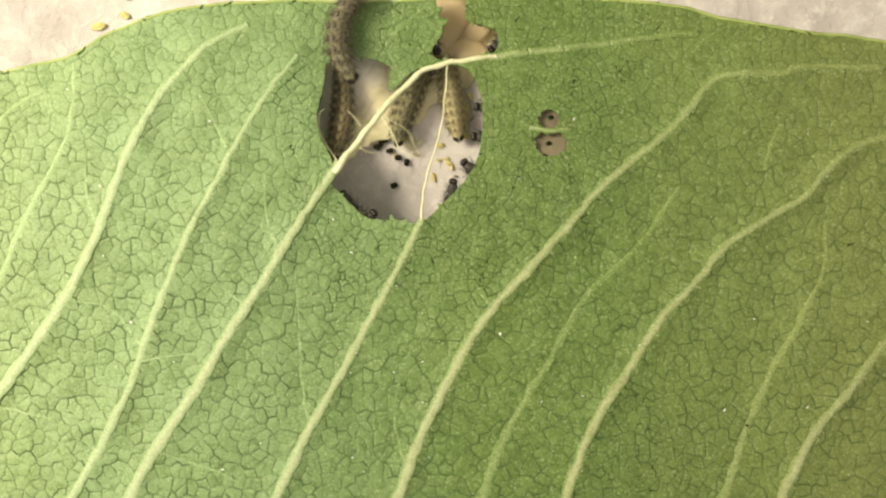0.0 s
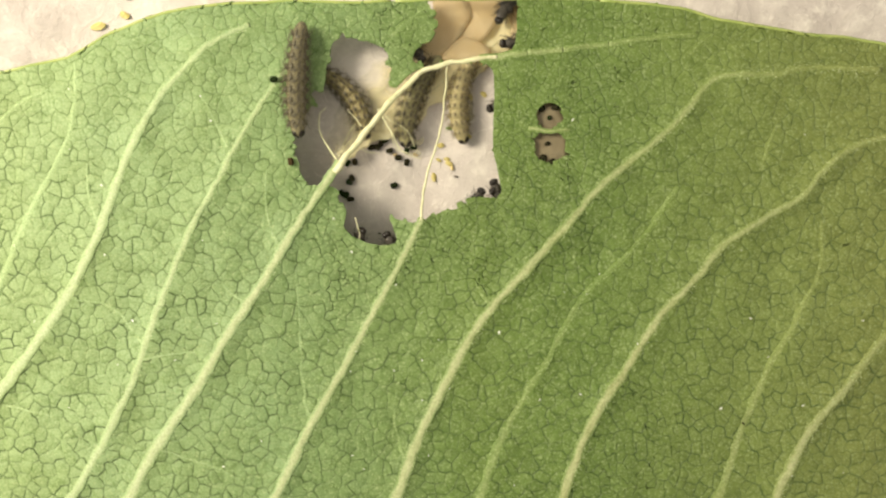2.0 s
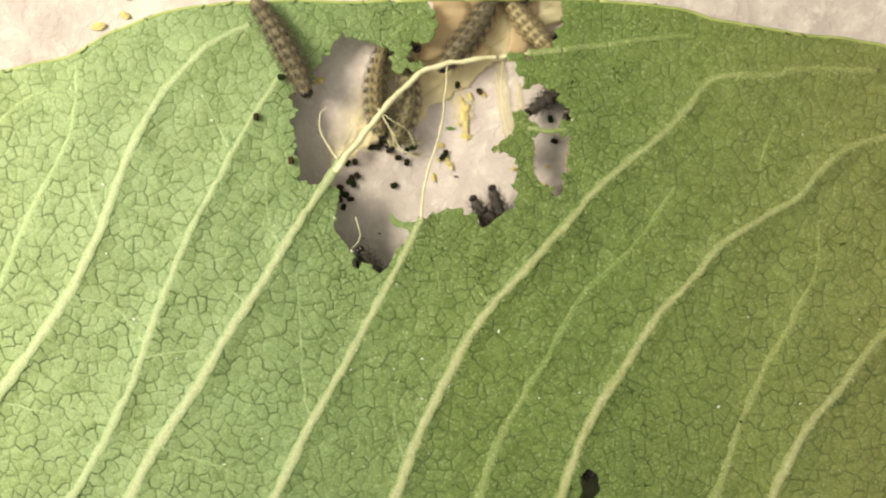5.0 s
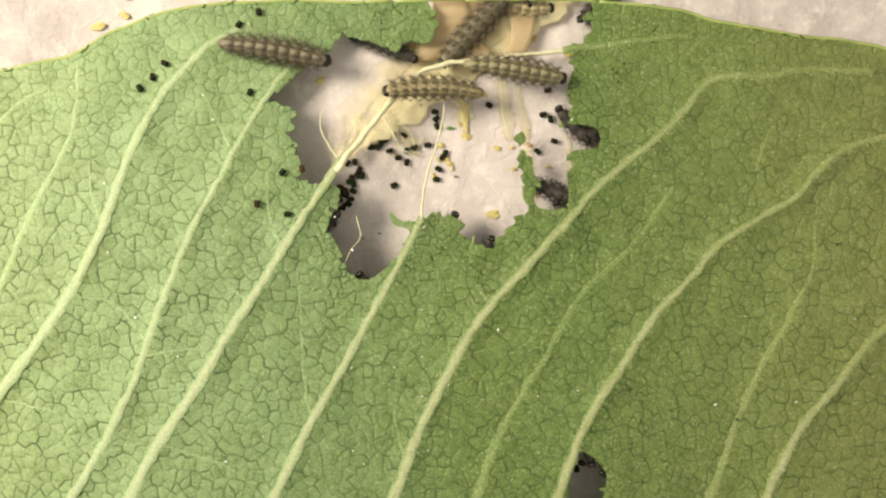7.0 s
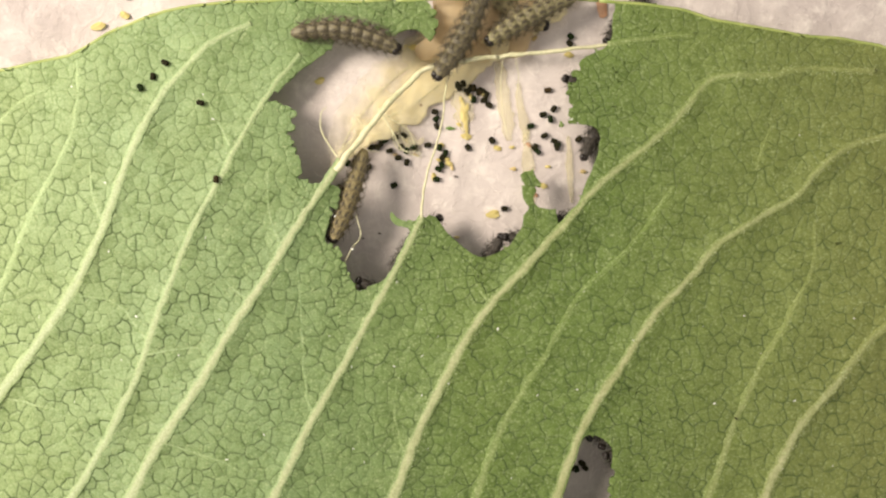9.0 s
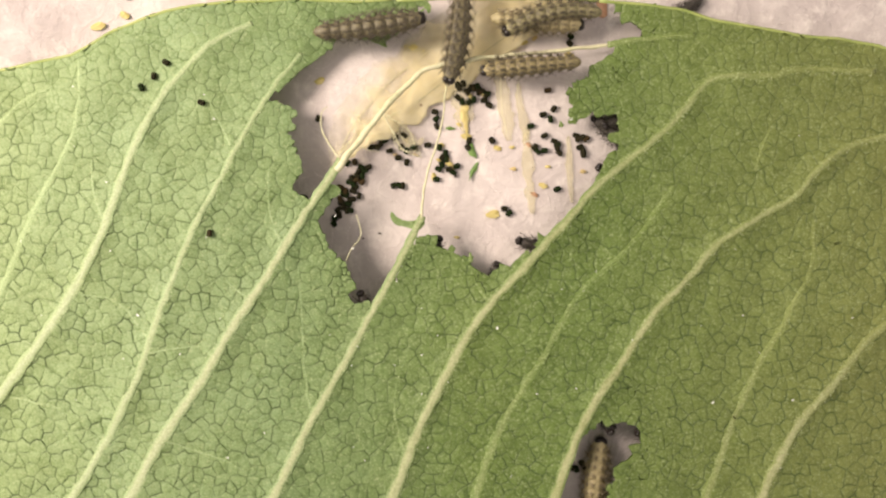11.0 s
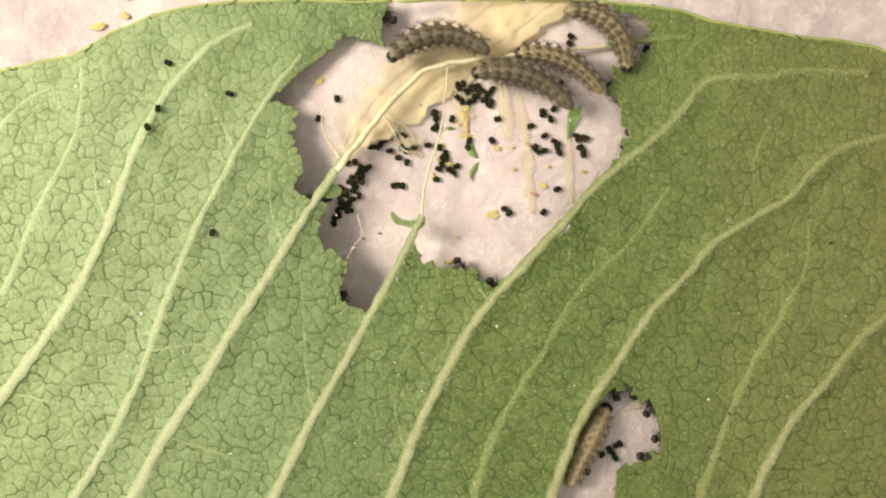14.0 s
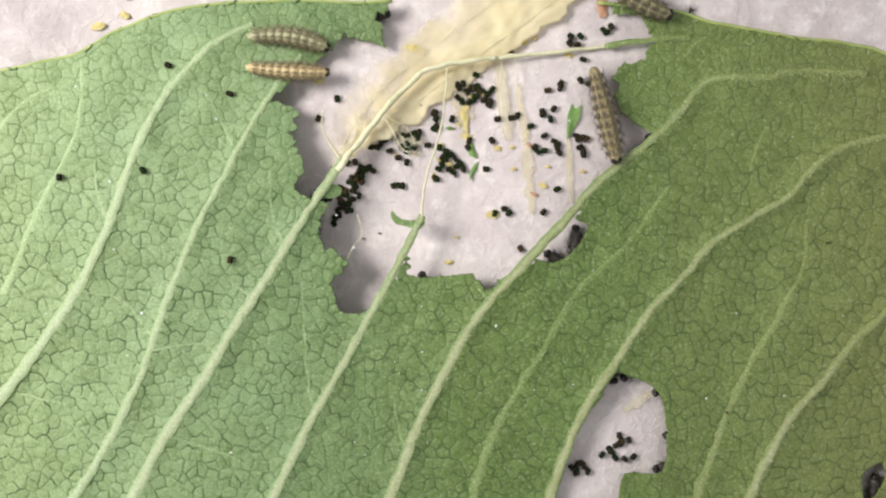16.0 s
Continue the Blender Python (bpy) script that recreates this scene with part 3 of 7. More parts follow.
def blade_cells():
    """The net of fine veins: cells about a millimetre wide that fill the blade."""
    sites, areoles = blade_sites()
    crng = random.Random(12)
    coarse = [(-86 + (i + 0.5 * (j % 2)) * 2.9 + crng.uniform(-1.4, 1.4), -70 + j * 2.9 + crng.uniform(-1.4, 1.4))
              for i in range(60) for j in range(35)]
    cpts = np.array(coarse)
    for x, y in sites.all:
        low, top = margins(x)
        if y < low - 1.5 or y > top + 1.5:
            continue
        poly = [(x - 2, y - 2), (x + 2, y - 2), (x + 2, y + 2), (x - 2, y + 2)]
        for a, b in sorted(sites.near(x, y, 2), key=lambda q: (q[0] - x) ** 2 + (q[1] - y) ** 2)[1:26]:
            dx, dy = a - x, b - y
            poly = clip(poly, x + dx / 2, y + dy / 2, dx, dy)
        fit_in, kept = [], 0
        for a, b in poly:
            low, top = margins(a)
            kept += low + 0.02 < b < top - 0.02
            fit_in.append((a, min(max(b, low), top)))
        if kept:
            # coarser fields between the stronger cross veins, slanted like the main veins
            d = cpts - (x, y)
            along, across = d[:, 0] * 0.5 + d[:, 1] * 0.87, d[:, 0] * 0.87 - d[:, 1] * 0.5
            field = int(np.argmin(along ** 2 * 1.5 + across ** 2 * 0.8))
            areole = min(areoles.near(x, y, 2), key=lambda q: (q[0] - x) ** 2 + (q[1] - y) ** 2)
            yield x, y, fit_in, (field, areole)


THICK = 0.2
VEINS = []


def vein(wide, narrow, *points, bright=1.0, fade=0.8, main=False):
    """Note a vein of the blade: widths at both ends and its course; the main ones lift the blade."""
    inner = [tuple((a[i] + 2 * b[i] + c[i]) / 4 for i in (0, 1)) for a, b, c in zip(points, points[1:], points[2:])]
    points = [points[0], *inner, points[-1]]
    VEINS.append((wide, narrow, points, bright, fade, main))


vein(1.15, 0.6, (-43.2, -16.84), (-40.08, -12.78), (-37.86, -10.17), (-36.25, -7.56), (-34.19, -4.95), (-33, -2.35), (-31.87, -0.2),
     (-30.69, 2.45), (-29.82, 5.1), (-29.11, 7.39), (-28.36, 9.13), (-27.36, 10.87), (-26.52, 12.62), (-25.83, 13.81), (-24.97, 14.84),
     (-23.82, 16.03), (-22.71, 17.38), (-21.55, 18.37), (-19.82, 19.56), (-17.67, 20.34), bright=0.95, fade=0.45, main=True)
vein(0.95, 0.5, (-36.96, -27.52), (-33.78, -22.65), (-33, -21.47), (-31.25, -18.86), (-29.97, -15.95), (-28.48, -13.04), (-27.46, -10.75),
     (-26.9, -8.41), (-25.41, -4.63), (-24.55, -2.34), (-23.68, -0.31), (-22.56, 2.44), (-21.39, 4.48), (-20.22, 6.21), (-19.21, 8.56),
     (-18.36, 10), (-17.06, 12.36), (-15.65, 14.43), (-14.19, 16.19), (-13.08, 17.64), bright=0.85, fade=0.45, main=True)
vein(1.2, 0.8, (-30.78, -27.47), (-28.18, -22.32), (-27.2, -20.02), (-25.72, -17.67), (-24.14, -15.38), (-22.56, -13.34), (-21.08, -10.74),
     (-19.5, -7.84), (-17.87, -5.35), (-15.89, -2.6), (-14.51, 0.05), (-12.73, 3.06), (-11, 5.09), (-9.88, 7.18), (-9.37, 7.95), bright=1.2, fade=0.15,
     main=True)
vein(1.1, 0.7, (-17.51, -27.44), (-14.97, -22.35), (-14.46, -21.18), (-12.98, -17.98), (-11.86, -15.73), (-11.25, -14.92), (-9.27, -11.46),
     (-7.79, -8.55), (-6.37, -5.96), (-5.19, -3.92), (-3.87, -1.32), (-2.85, 0.71), (-1.88, 2.7), bright=1.2, fade=0.3, main=True)
vein(1.15, 0.6, (-6.06, -27.44), (-3.92, -22.15), (-3.21, -19.91), (-2.34, -17.47), (-1.07, -14.72), (-0.25, -13.5), (0.92, -10.85), (2.04,
     -8.86), (3.21, -6.83), (4.69, -4.94), (6.68, -3.06), (8.46, -1.02), (10.2, 1.02), (12.24, 3.06), (13.16, 4.49), (14.64, 5.97), (16.23,
     7.25), (17.52, 8.27), (19.17, 9.61), (20.77, 10.9), (22.12, 12.39), (23.18, 13.84), (24.07, 15.04), (24.96, 15.77), (26.41, 16.08),
     (28.77, 15.77), (30.52, 15.88), (32.6, 16.66), (34.36, 16.66), (40.33, 16.41), bright=1.4, fade=0.95, main=True)
vein(1.1, 0.6, (9.48, -27.47), (11.02, -22.49), (11.42, -21.32), (12.29, -18.57), (13.47, -16.12), (14.49, -13.93), (15.77, -12.04), (17.1,
     -10.77), (17.66, -9.29), (18.53, -7.86), (19.7, -6.23), (20.88, -4.95), (22.21, -3.63), (23.64, -2.2), (24.21, -1.17), (25.38, 0.41),
     (27.13, 1.43), (28.87, 2.45), (30.35, 3.47), (31.53, 4.09), (32.81, 4.65), (33.58, 5.83), (34.72, 7.41), (36.22, 8.6), (37.83, 9.62),
     (40.15, 10.19), (43.87, 10.92), bright=1.4, fade=0.9, main=True)
vein(1.1, 0.8, (28.65, -27.53), (30.66, -22.54), (31.53, -20.34), (32.66, -17.73), (34.3, -15.44), (35.58, -14.11), (36.76, -12.78), (37.63,
     -11.5), (38.81, -10.02), (40.09, -8.44), (43.78, -5.06), bright=1.4, fade=0.9, main=True)
vein(1.15, 0.6, (2.6, -27.45), (3.36, -22.16), (4.64, -19.47), (5.86, -16), (7.34, -13.76), (8.82, -11.52), (9.69, -9.53), (11.32, -7.29),
     (12.5, -4.49), (13.16, -3.77), (15.77, -1.73), (18.17, 0.56), (19.96, 3.37), (21.5, 5.67), bright=0.34, fade=1.0)
vein(1.1, 0.55, (24.04, -27.52), (25.38, -22.37), (26.41, -20.07), (26.97, -17.73), (27.59, -15.68), (28.61, -13.64), (29.64, -11.65), (30.2,
     -10.02), (31.53, -8.43), (32.25, -7), (33.12, -4.65), (34.45, -2.61), (34.71, -1.18), (34.66, 2.61), bright=0.45, fade=1.0)
vein(0.8, 0.4, (-41.12, -5.06), (-39.05, 0.05), (-37.49, 3.63), (-36.2, 5.67), (-35.18, 7.71), (-33.93, 9.76), (-33.46, 12.33), (-33.53,
     14.92), (-33.69, 17), bright=0.12)
vein(0.6, 0.3, (-42.21, 9.27), (-40.18, 11.58), (-39.08, 12.98), (-37.91, 13.8), (-36.11, 14.41), bright=0.2)
vein(0.5, 0.25, (-31, 1.99), (-31.31, 2.6), (-31.82, 3.72), (-32.23, 4.9), (-32.34, 6.43), (-32.35, 7.7), bright=0.35)
vein(0.4, 0.2, (-19.47, 9.12), (-19.99, 10.25), (-20.88, 11.54), (-21.57, 13.34), bright=0.4)
vein(0.45, 0.2, (-14.97, 0.46), (-15.48, 1.48), (-15.99, 2.85), (-16.24, 5.14), (-15.89, 7.18), bright=0.5)
vein(0.5, 0.22, (-12.02, -15.12), (-12.42, -14.21), (-12.73, -12.68), (-12.93, -8.1), (-13.14, -4.53), (-13.34, -1.99), bright=0.28)
vein(0.5, 0.22, (4.28, -4.94), (3.77, -4.53), (2.96, -3.26), (2.5, -1.99), (2.6, 0.05), (3.11, 2.09), bright=0.4)
vein(0.45, 0.22, (-3.16, -19.4), (-3.77, -18.28), (-4.28, -16.75), (-4.48, -14.21), (-4.18, -12.68), (-2.85, -9.12), bright=0.35)
vein(0.4, 0.2, (-27.2, -8.51), (-27.82, -8.1), (-28.64, -7.08), (-29.25, -5.81), (-30.79, -4.79), (-33.62, -4.69), bright=0.45)
vein(0.4, 0.2, (-17.52, -5.04), (-18.13, -4.79), (-19.3, -4.28), (-19.96, -3.26), bright=0.45)
vein(0.4, 0.2, (-20.98, -10.74), (-21.59, -10.03), (-22.1, -9.11), bright=0.45)
vein(0.5, 0.3, (29.03, 7.21), (29.72, 9.26), (30.79, 11.84), (31.35, 13.91), bright=0.14)
vein(0.45, 0.3, (22.68, 17.79), (23.73, 18.99), (24.93, 19.88), bright=0.16)
vein(0.4, 0.25, (-7.37, 16.03), (-5.85, 18.52), (-3.55, 20.61), (-1.75, 21.91), bright=0.35)
vein(0.35, 0.2, (-25.67, -18.28), (-22.61, -19.55), (-19.55, -20.22), (-18.03, -21.34), bright=0.35)
vein(0.35, 0.2, (-40.08, -14.37), (-36.98, -15.02), (-34.91, -15.52), bright=0.35)
vein(0.35, 0.2, (-27.46, -10.14), (-24.65, -9.73), (-22.35, -9.11), (-21.34, -10.13), bright=0.35)
VEIN_POINTS = Sites(1.3)
for course in [v[2] for v in VEINS if v[5]]:
    for a, b in zip(course, course[1:]):
        n = max(1, round(math.dist(a, b) / 0.25))
        for k in range(n):
            VEIN_POINTS.add(a[0] + (b[0] - a[0]) * k / n, a[1] + (b[1] - a[1]) * k / n)


def swell(x, y):
    """The blade is raised along its main veins and softly uneven between them."""
    near = min(((a - x) ** 2 + (b - y) ** 2 for a, b in VEIN_POINTS.near(x, y, 2)), default=99)
    return 0.32 * math.exp(-near / 1.3) + 0.2 * noise.noise(Vector((x / 2.6, y / 2.6, 4.4))) + 0.2 * noise.noise(Vector((x / 8, y / 8, 1.4)))



EDGE_POINTS = Sites(0.5)
for when, outline in EATEN:
    for i in range(len(outline)):
        a, b = Vector(outline[i - 1]), Vector(outline[i])
        for k in range(max(1, int((b - a).length / 0.1))):
            q = a.lerp(b, k / max(1, int((b - a).length / 0.1)))
            EDGE_POINTS.add(q.x, q.y)


def warp(a, b):
    """Bend the straight cell sides a little, and draw corners near an eaten edge onto it."""
    w = noise.noise_vector(Vector((a / 0.8, b / 0.8, 5.0))) * 0.15 + noise.noise_vector(Vector((a / 0.3, b / 0.3, 2.0))) * 0.07
    near = min(EDGE_POINTS.near(a, b, 1), key=lambda q: (q[0] - a) ** 2 + (q[1] - b) ** 2, default=None)
    if len(STAGES[corner(a, b)]) > 1 and near and math.dist(near, (a, b)) < 0.22:
        return near[0] + w.x * 0.45, near[1] + w.y * 0.45
    return a + w.x, b + w.y


FIELDS = {}
STAGES = {}


def corner(a, b):
    return round(a * 500), round(b * 500)


def dense_sides(poly):
    out = []
    for i in range(len(poly)):
        a, b = poly[i], poly[(i + 1) % len(poly)]
        # the same steps from either end, so that neighbours share their corners
        n = max(1, round(math.dist(a, b) / (0.2 if abs(a[0]) < 44 and a[1] > -26 else 0.6)))
        for k in range(n):
            out.append((a[0] + (b[0] - a[0]) * k / n, a[1] + (b[1] - a[1]) * k / n))
    return out


def line_strength(key):
    """0 inside an areole, middling between areoles, 1 between fields."""
    met = FIELDS[key]
    if len({m[0] for m in met}) > 1:
        return 1.0
    spots = sorted({m[1] for m in met})
    if len(spots) < 2:
        return 0.0
    # some areoles run into one another, and their lines differ in strength
    chance = math.sin(sum(a * 91.7 + b * 47.3 for a, b in spots)) * 9137.3 % 1
    return 0.0 if chance < 0.3 else 0.35 if chance < 0.5 else 0.55 if chance < 0.8 else 0.8


def cell_faces(verts, faces, ribs, poly, shared, tone):
    """Add one slightly bulging cell with its recessed rim. shared keeps the rims of neighbours joined."""
    n = len(poly)
    cx, cy = sum(p[0] for p in poly) / n, sum(p[1] for p in poly) / n
    dense = dense_sides(poly)
    power = [line_strength(corner(a, b)) for a, b in dense]
    rim = []
    for (a, b), strong in zip(dense, power):
        key = corner(a, b)
        if key in shared:
            rim.append(shared[key])
            continue
        wx, wy = warp(a, b)
        verts.append((wx * MM, wy * MM, (bend(a, b) + swell(a, b) - 0.004 - 0.013 * strong) * MM))
        ribs.append(strong if strong != 0.55 else 0.55 + 0.3 * noise.noise(Vector((a / 2, b / 2, 8))))
        rim.append(len(verts) - 1)
        shared[key] = rim[-1]
    ring = []
    for (a, b), strong in zip(dense, power):
        wx, wy = warp(a, b)
        r = max(math.dist((a, b), (cx, cy)), 0.05)
        keep = max(0.35, 1 - (0.04 + 0.065 * strong) / r)
        px, py = cx + (wx - cx) * keep, cy + (wy - cy) * keep
        verts.append((px * MM, py * MM, (bend(px, py) + swell(px, py) + 0.003) * MM))
        ribs.append(tone)
        ring.append(len(verts) - 1)
    verts.append((cx * MM, cy * MM, (bend(cx, cy) + swell(cx, cy) + 0.014 + 0.008 * noise.noise(Vector((cx, cy, 1)))) * MM))
    ribs.append(tone)
    mid = len(verts) - 1
    m = len(dense)
    for k in range(m):
        l = (k + 1) % m
        if rim[k] != rim[l]:
            faces.append((rim[k], rim[l], ring[l], ring[k]))
        faces.append((ring[k], ring[l], mid))
    return rim


def areole_tone(spot):
    return -0.2 * (math.sin(spot[0] * 127.1 + spot[1] * 311.7) * 43758.5 % 1)


def mesh_of(name, verts, faces, ribs, parent):
    mesh = bpy.data.meshes.new(name)
    mesh.from_pydata(verts, [], faces)
    mesh.materials.append(LEAF)
    mesh.attributes.new("rib", "FLOAT", "POINT").data.foreach_set("value", ribs)
    mesh.polygons.foreach_set("use_smooth", [True] * len(mesh.polygons))
    ob = new(name, mesh)
    ob.parent = parent
    return ob


BITES = []


def build_blade():
    rng = random.Random(9)
    verts, faces, ribs, shared, bites = [], [], [], {}, {}
    cells = [c for c in blade_cells() if len(c[2]) > 2]
    ends = [next(((t, o) for t, o in EATEN if inside(x, y, o)), (None, None)) for x, y, poly, field in cells]
    for (x, y, poly, field), (gone, by) in zip(cells, ends):
        for a, b in dense_sides(poly):
            FIELDS.setdefault(corner(a, b), set()).add(field)
            STAGES.setdefault(corner(a, b), set()).add(gone)
    for (x, y, poly, field), (gone, by) in zip(cells, ends):
        if gone == 0:
            continue
        if gone is None:
            cell_faces(verts, faces, ribs, poly, shared, areole_tone(field[1]))
            continue
        bunch = bites.setdefault((field[1], gone), ([], [], [], {}, [], by))
        v, f, r, joined, middles, by = bunch
        rim = cell_faces(v, f, r, poly, joined, areole_tone(field[1]))
        middles.append((x, y))
        under = len(v)
        for k in rim:
            v.append((v[k][0], v[k][1], v[k][2] - THICK * MM))
            r.append(0.0)
        lip = len(v)
        for k in rim:
            v.append(v[k])
            r.append(0.0)
        for k in range(len(rim)):
            l = (k + 1) % len(rim)
            f.append((lip + l, lip + k, under + k, under + l))
        f.append(tuple(under + k for k in range(len(rim) - 1, -1, -1)))
    for (areole, gone), (v, f, r, joined, middles, by) in bites.items():
        x, y = (sum(m[k] for m in middles) / len(middles) for k in (0, 1))
        # the edge eats its way out from the last outline to the next
        upper = by[0][1] > -8
        earlier = [(t, o) for t, o in EATEN if t < gone and (o[0][1] > -8) == upper]
        before = max((t for t, o in earlier), default=4.3)
        inner = min((math.dist(q, (x, y)) for t, o in earlier for q in o), default=0.5)
        outer = min(math.dist(q, (x, y)) for q in by)
        t = before + (gone - before) * (inner / (inner + outer + 1e-6)) + rng.uniform(-0.15, 0.15)
        if not 0.06 < t % 0.5 < 0.36:
            t = math.floor(t * 2) / 2 + rng.uniform(0.08, 0.36)
        BITES.append((mesh_of("leaf_bite", v, f, r, leaf), max(0.08, min(t, gone - 0.12)), x, y))
    blade = mesh_of("blade", verts, faces, ribs, leaf)
    thick = blade.modifiers.new("thickness", "SOLIDIFY")
    thick.thickness, thick.offset = THICK * MM, -1


build_blade()


def build_vein(wide, narrow, *points, m=VEIN, sink=0.03, name="vein", fade=0.8, flat=0.2, bright=1.0):
    line = [Vector((q.x, q.y, bend(q.x, q.y) + swell(q.x, q.y) - sink)) for q in curve_through(points, 10)]
    for i, q in enumerate(line):
        q.x += 0.12 * noise.noise(Vector((q.x / 1.3, q.y / 1.3, 2)))
        q.y += 0.12 * noise.noise(Vector((q.x / 1.3, q.y / 1.3, 9)))
    bm = bmesh.new()
    ribbon_tube(bm, line, lambda u: (0.98 if m is VEIN else 0.72) * (wide + (narrow - wide) * u) * (1 + 0.08 * math.sin(u * 37) + 0.07 * math.sin(u * 91) + 0.06 * math.sin(u * 211)),
                lambda u: flat * (wide + (narrow - wide) * u) + 0.08, sides=16 if m is VEIN else 12, fade=fade, bright=bright, ridge=m is VEIN)
    return part(name, bm, m, leaf)


def gone_by(x, y):
    return next((t for t, o in EATEN if inside(x, y, o)), None)


for wide, narrow, points, bright, fade, main in VEINS:
    if main:
        build_vein(wide, narrow, *points, bright=bright, fade=fade, flat=0.11)
        continue
    # a side vein goes piece by piece, with the blade round it
    runs = []
    for q in curve_through(points, 6):
        when = gone_by(q.x, q.y)
        if not runs or runs[-1][0] != when:
            runs.append((when, []))
        runs[-1][1].append((q.x, q.y))
    for when, run in runs:
        if len(run) < 3 or when == 0:
            continue
        piece = build_vein(wide, narrow, *run, bright=bright * (1 if wide > 0.7 else 0.65), fade=fade, name="side_vein", flat=0.06)
        if when:
            BITES.append((piece, when - 0.6, *run[len(run) // 2]))


def vein_hairs():
    """Short pale hairs that stand out along both flanks of the main veins."""
    rng = random.Random(17)
    verts, faces = [], []
    for wide, narrow, points, bright, fade, main in VEINS:
        line = curve_through(points, 10) if main else []
        for i in range(len(line) - 1):
            u = i / len(line)
            d = line[i + 1] - line[i]
            for k in range(int(d.length * 11 * (1 - 0.6 * u))):
                q = line[i] + d * rng.random()
                flank = Vector((-d.y, d.x, 0)).normalized() * rng.choice((-1, 1))
                q = q + flank * (wide + (narrow - wide) * u) * rng.uniform(0.15, 0.5)
                q.z = bend(q.x, q.y) + swell(q.x, q.y)
                way = (flank + Vector((rng.uniform(-0.6, 0.6), rng.uniform(-0.6, 0.6), rng.uniform(0.2, 0.9)))).normalized()
                tip = q + way * rng.uniform(0.2, 0.48)
                across = way.cross(Vector((0, 0, 1))).normalized() * 0.013
                up = across.cross(way)
                n = len(verts)
                verts.extend(tuple(v * MM) for v in (q + across, q - across * 0.5 + up, q - across * 0.5 - up, tip))
                faces.extend(((n, n + 1, n + 3), (n + 1, n + 2, n + 3), (n + 2, n, n + 3)))
    mesh = bpy.data.meshes.new("vein_hairs")
    mesh.from_pydata(verts, [], faces)
    mesh.materials.append(HAIRS)
    ob = new("vein_hairs", mesh)
    ob.parent = leaf
    tagged(ob, "fine pale hairs along the veins", kind="stuff")


vein_hairs()
BITES.append((build_vein(0.5, 0.4, (7.87, 10.98), (9.76, 10.73), (11.65, 10.83), fade=0.1, bright=0.6), 6.0, 9.6, 10.9))
BITES.append((build_vein(0.8, 0.75, (3.39, 17.32), (5.96, 17.69), (7.77, 17.9), fade=0.2, bright=0.6), 4.2, 5.71, 17.64))
BITES.append((build_vein(0.75, 0.7, (7.77, 17.9), (11.12, 18.27), fade=0.2, bright=0.5), 6.2, 9.44, 18.09))
BITES.append((build_vein(0.7, 0.65, (11.12, 18.27), (13.18, 18.59), (15.25, 18.86), fade=0.2, bright=0.4), 8.8, 13.18, 18.57))
build_vein(0.65, 0.4, (15.25, 18.86), (19.39, 19.39), (23.53, 19.92), fade=0.9, bright=0.35)
build_vein(0.14, 0.07, (-8.01, 2.86), (-7.55, 1.07), (-8.27, -0.2), (-8.78, -1.07), (-9.08, -1.79), m=BARE_VEIN, sink=0.4, name="bare_vein", fade=0,
      flat=0.5)
build_vein(0.12, 0.05, (-5.94, 12.59), (-4.55, 11.56), (-3.17, 10.68), (-2.5, 9.14), m=BARE_VEIN, sink=0.05, name="bare_vein", fade=0, flat=0.5)
build_vein(0.1, 0.05, (-4.81, 10.89), (-4.29, 9.14), (-2.86, 8.63), (-2.15, 9.14), m=BARE_VEIN, sink=0.05, name="bare_vein", fade=0, flat=0.5)
build_vein(0.1, 0.05, (-7.87, 9.5), (-6.84, 8.83), (-5.72, 8.63), m=BARE_VEIN, sink=0.05, name="bare_vein", fade=0, flat=0.5)
build_vein(0.86, 0.6, (-9.8, 6.89), (-8.38, 8.83), (-6.85, 10.79), (-4.81, 13.37), (-3.28, 14.92), (-1.75, 16.22), (0.31, 16.9), (2.36, 17.21),
      (4.94, 17.58), m=BARE_VEIN, sink=0.05, name="bare_vein", fade=0, flat=0.5)
build_vein(0.64, 0.47, (4.42, 17.48), (5.96, 17.69), (11.12, 18.27), (15.51, 18.91), m=BARE_VEIN, sink=0.3, name="bare_vein", fade=0, flat=0.5)
build_vein(0.09, 0.05, (5.6, 17.53), (5.34, 14.93), (5.68, 11.57), (6.04, 10.28), m=BARE_VEIN, sink=0.4, name="bare_vein", fade=0, flat=0.5)
build_vein(0.09, 0.05, (6.74, 17.64), (6.98, 15.45), (6.72, 13.64), m=BARE_VEIN, sink=0.4, name="bare_vein", fade=0, flat=0.5)
build_vein(0.34, 0.19, (-1.99, 2.5), (-1.63, 5.66), (-0.97, 8.22), (-0.1, 11.3), (0.46, 16.9), m=BARE_VEIN, sink=0.05, name="bare_vein", fade=0,
      flat=0.5)
build_vein(0.21, 0.09, (-5.94, 12.75), (-4.81, 10.79), (-3.68, 8.84), (-1.99, 8.12), m=BARE_VEIN, sink=0.05, name="bare_vein", fade=0, flat=0.5)
build_vein(0.26, 0.1, (-9.39, 7.71), (-10.93, 10.02), (-11.36, 12.07), (-10.7, 12.85), m=BARE_VEIN, sink=0.5, name="bare_vein", fade=0, flat=0.5)
build_vein(0.14, 0.06, (-7.36, 11.04), (-8.14, 12.07), (-8.65, 12.59), m=BARE_VEIN, sink=0.05, name="bare_vein", fade=0, flat=0.5)


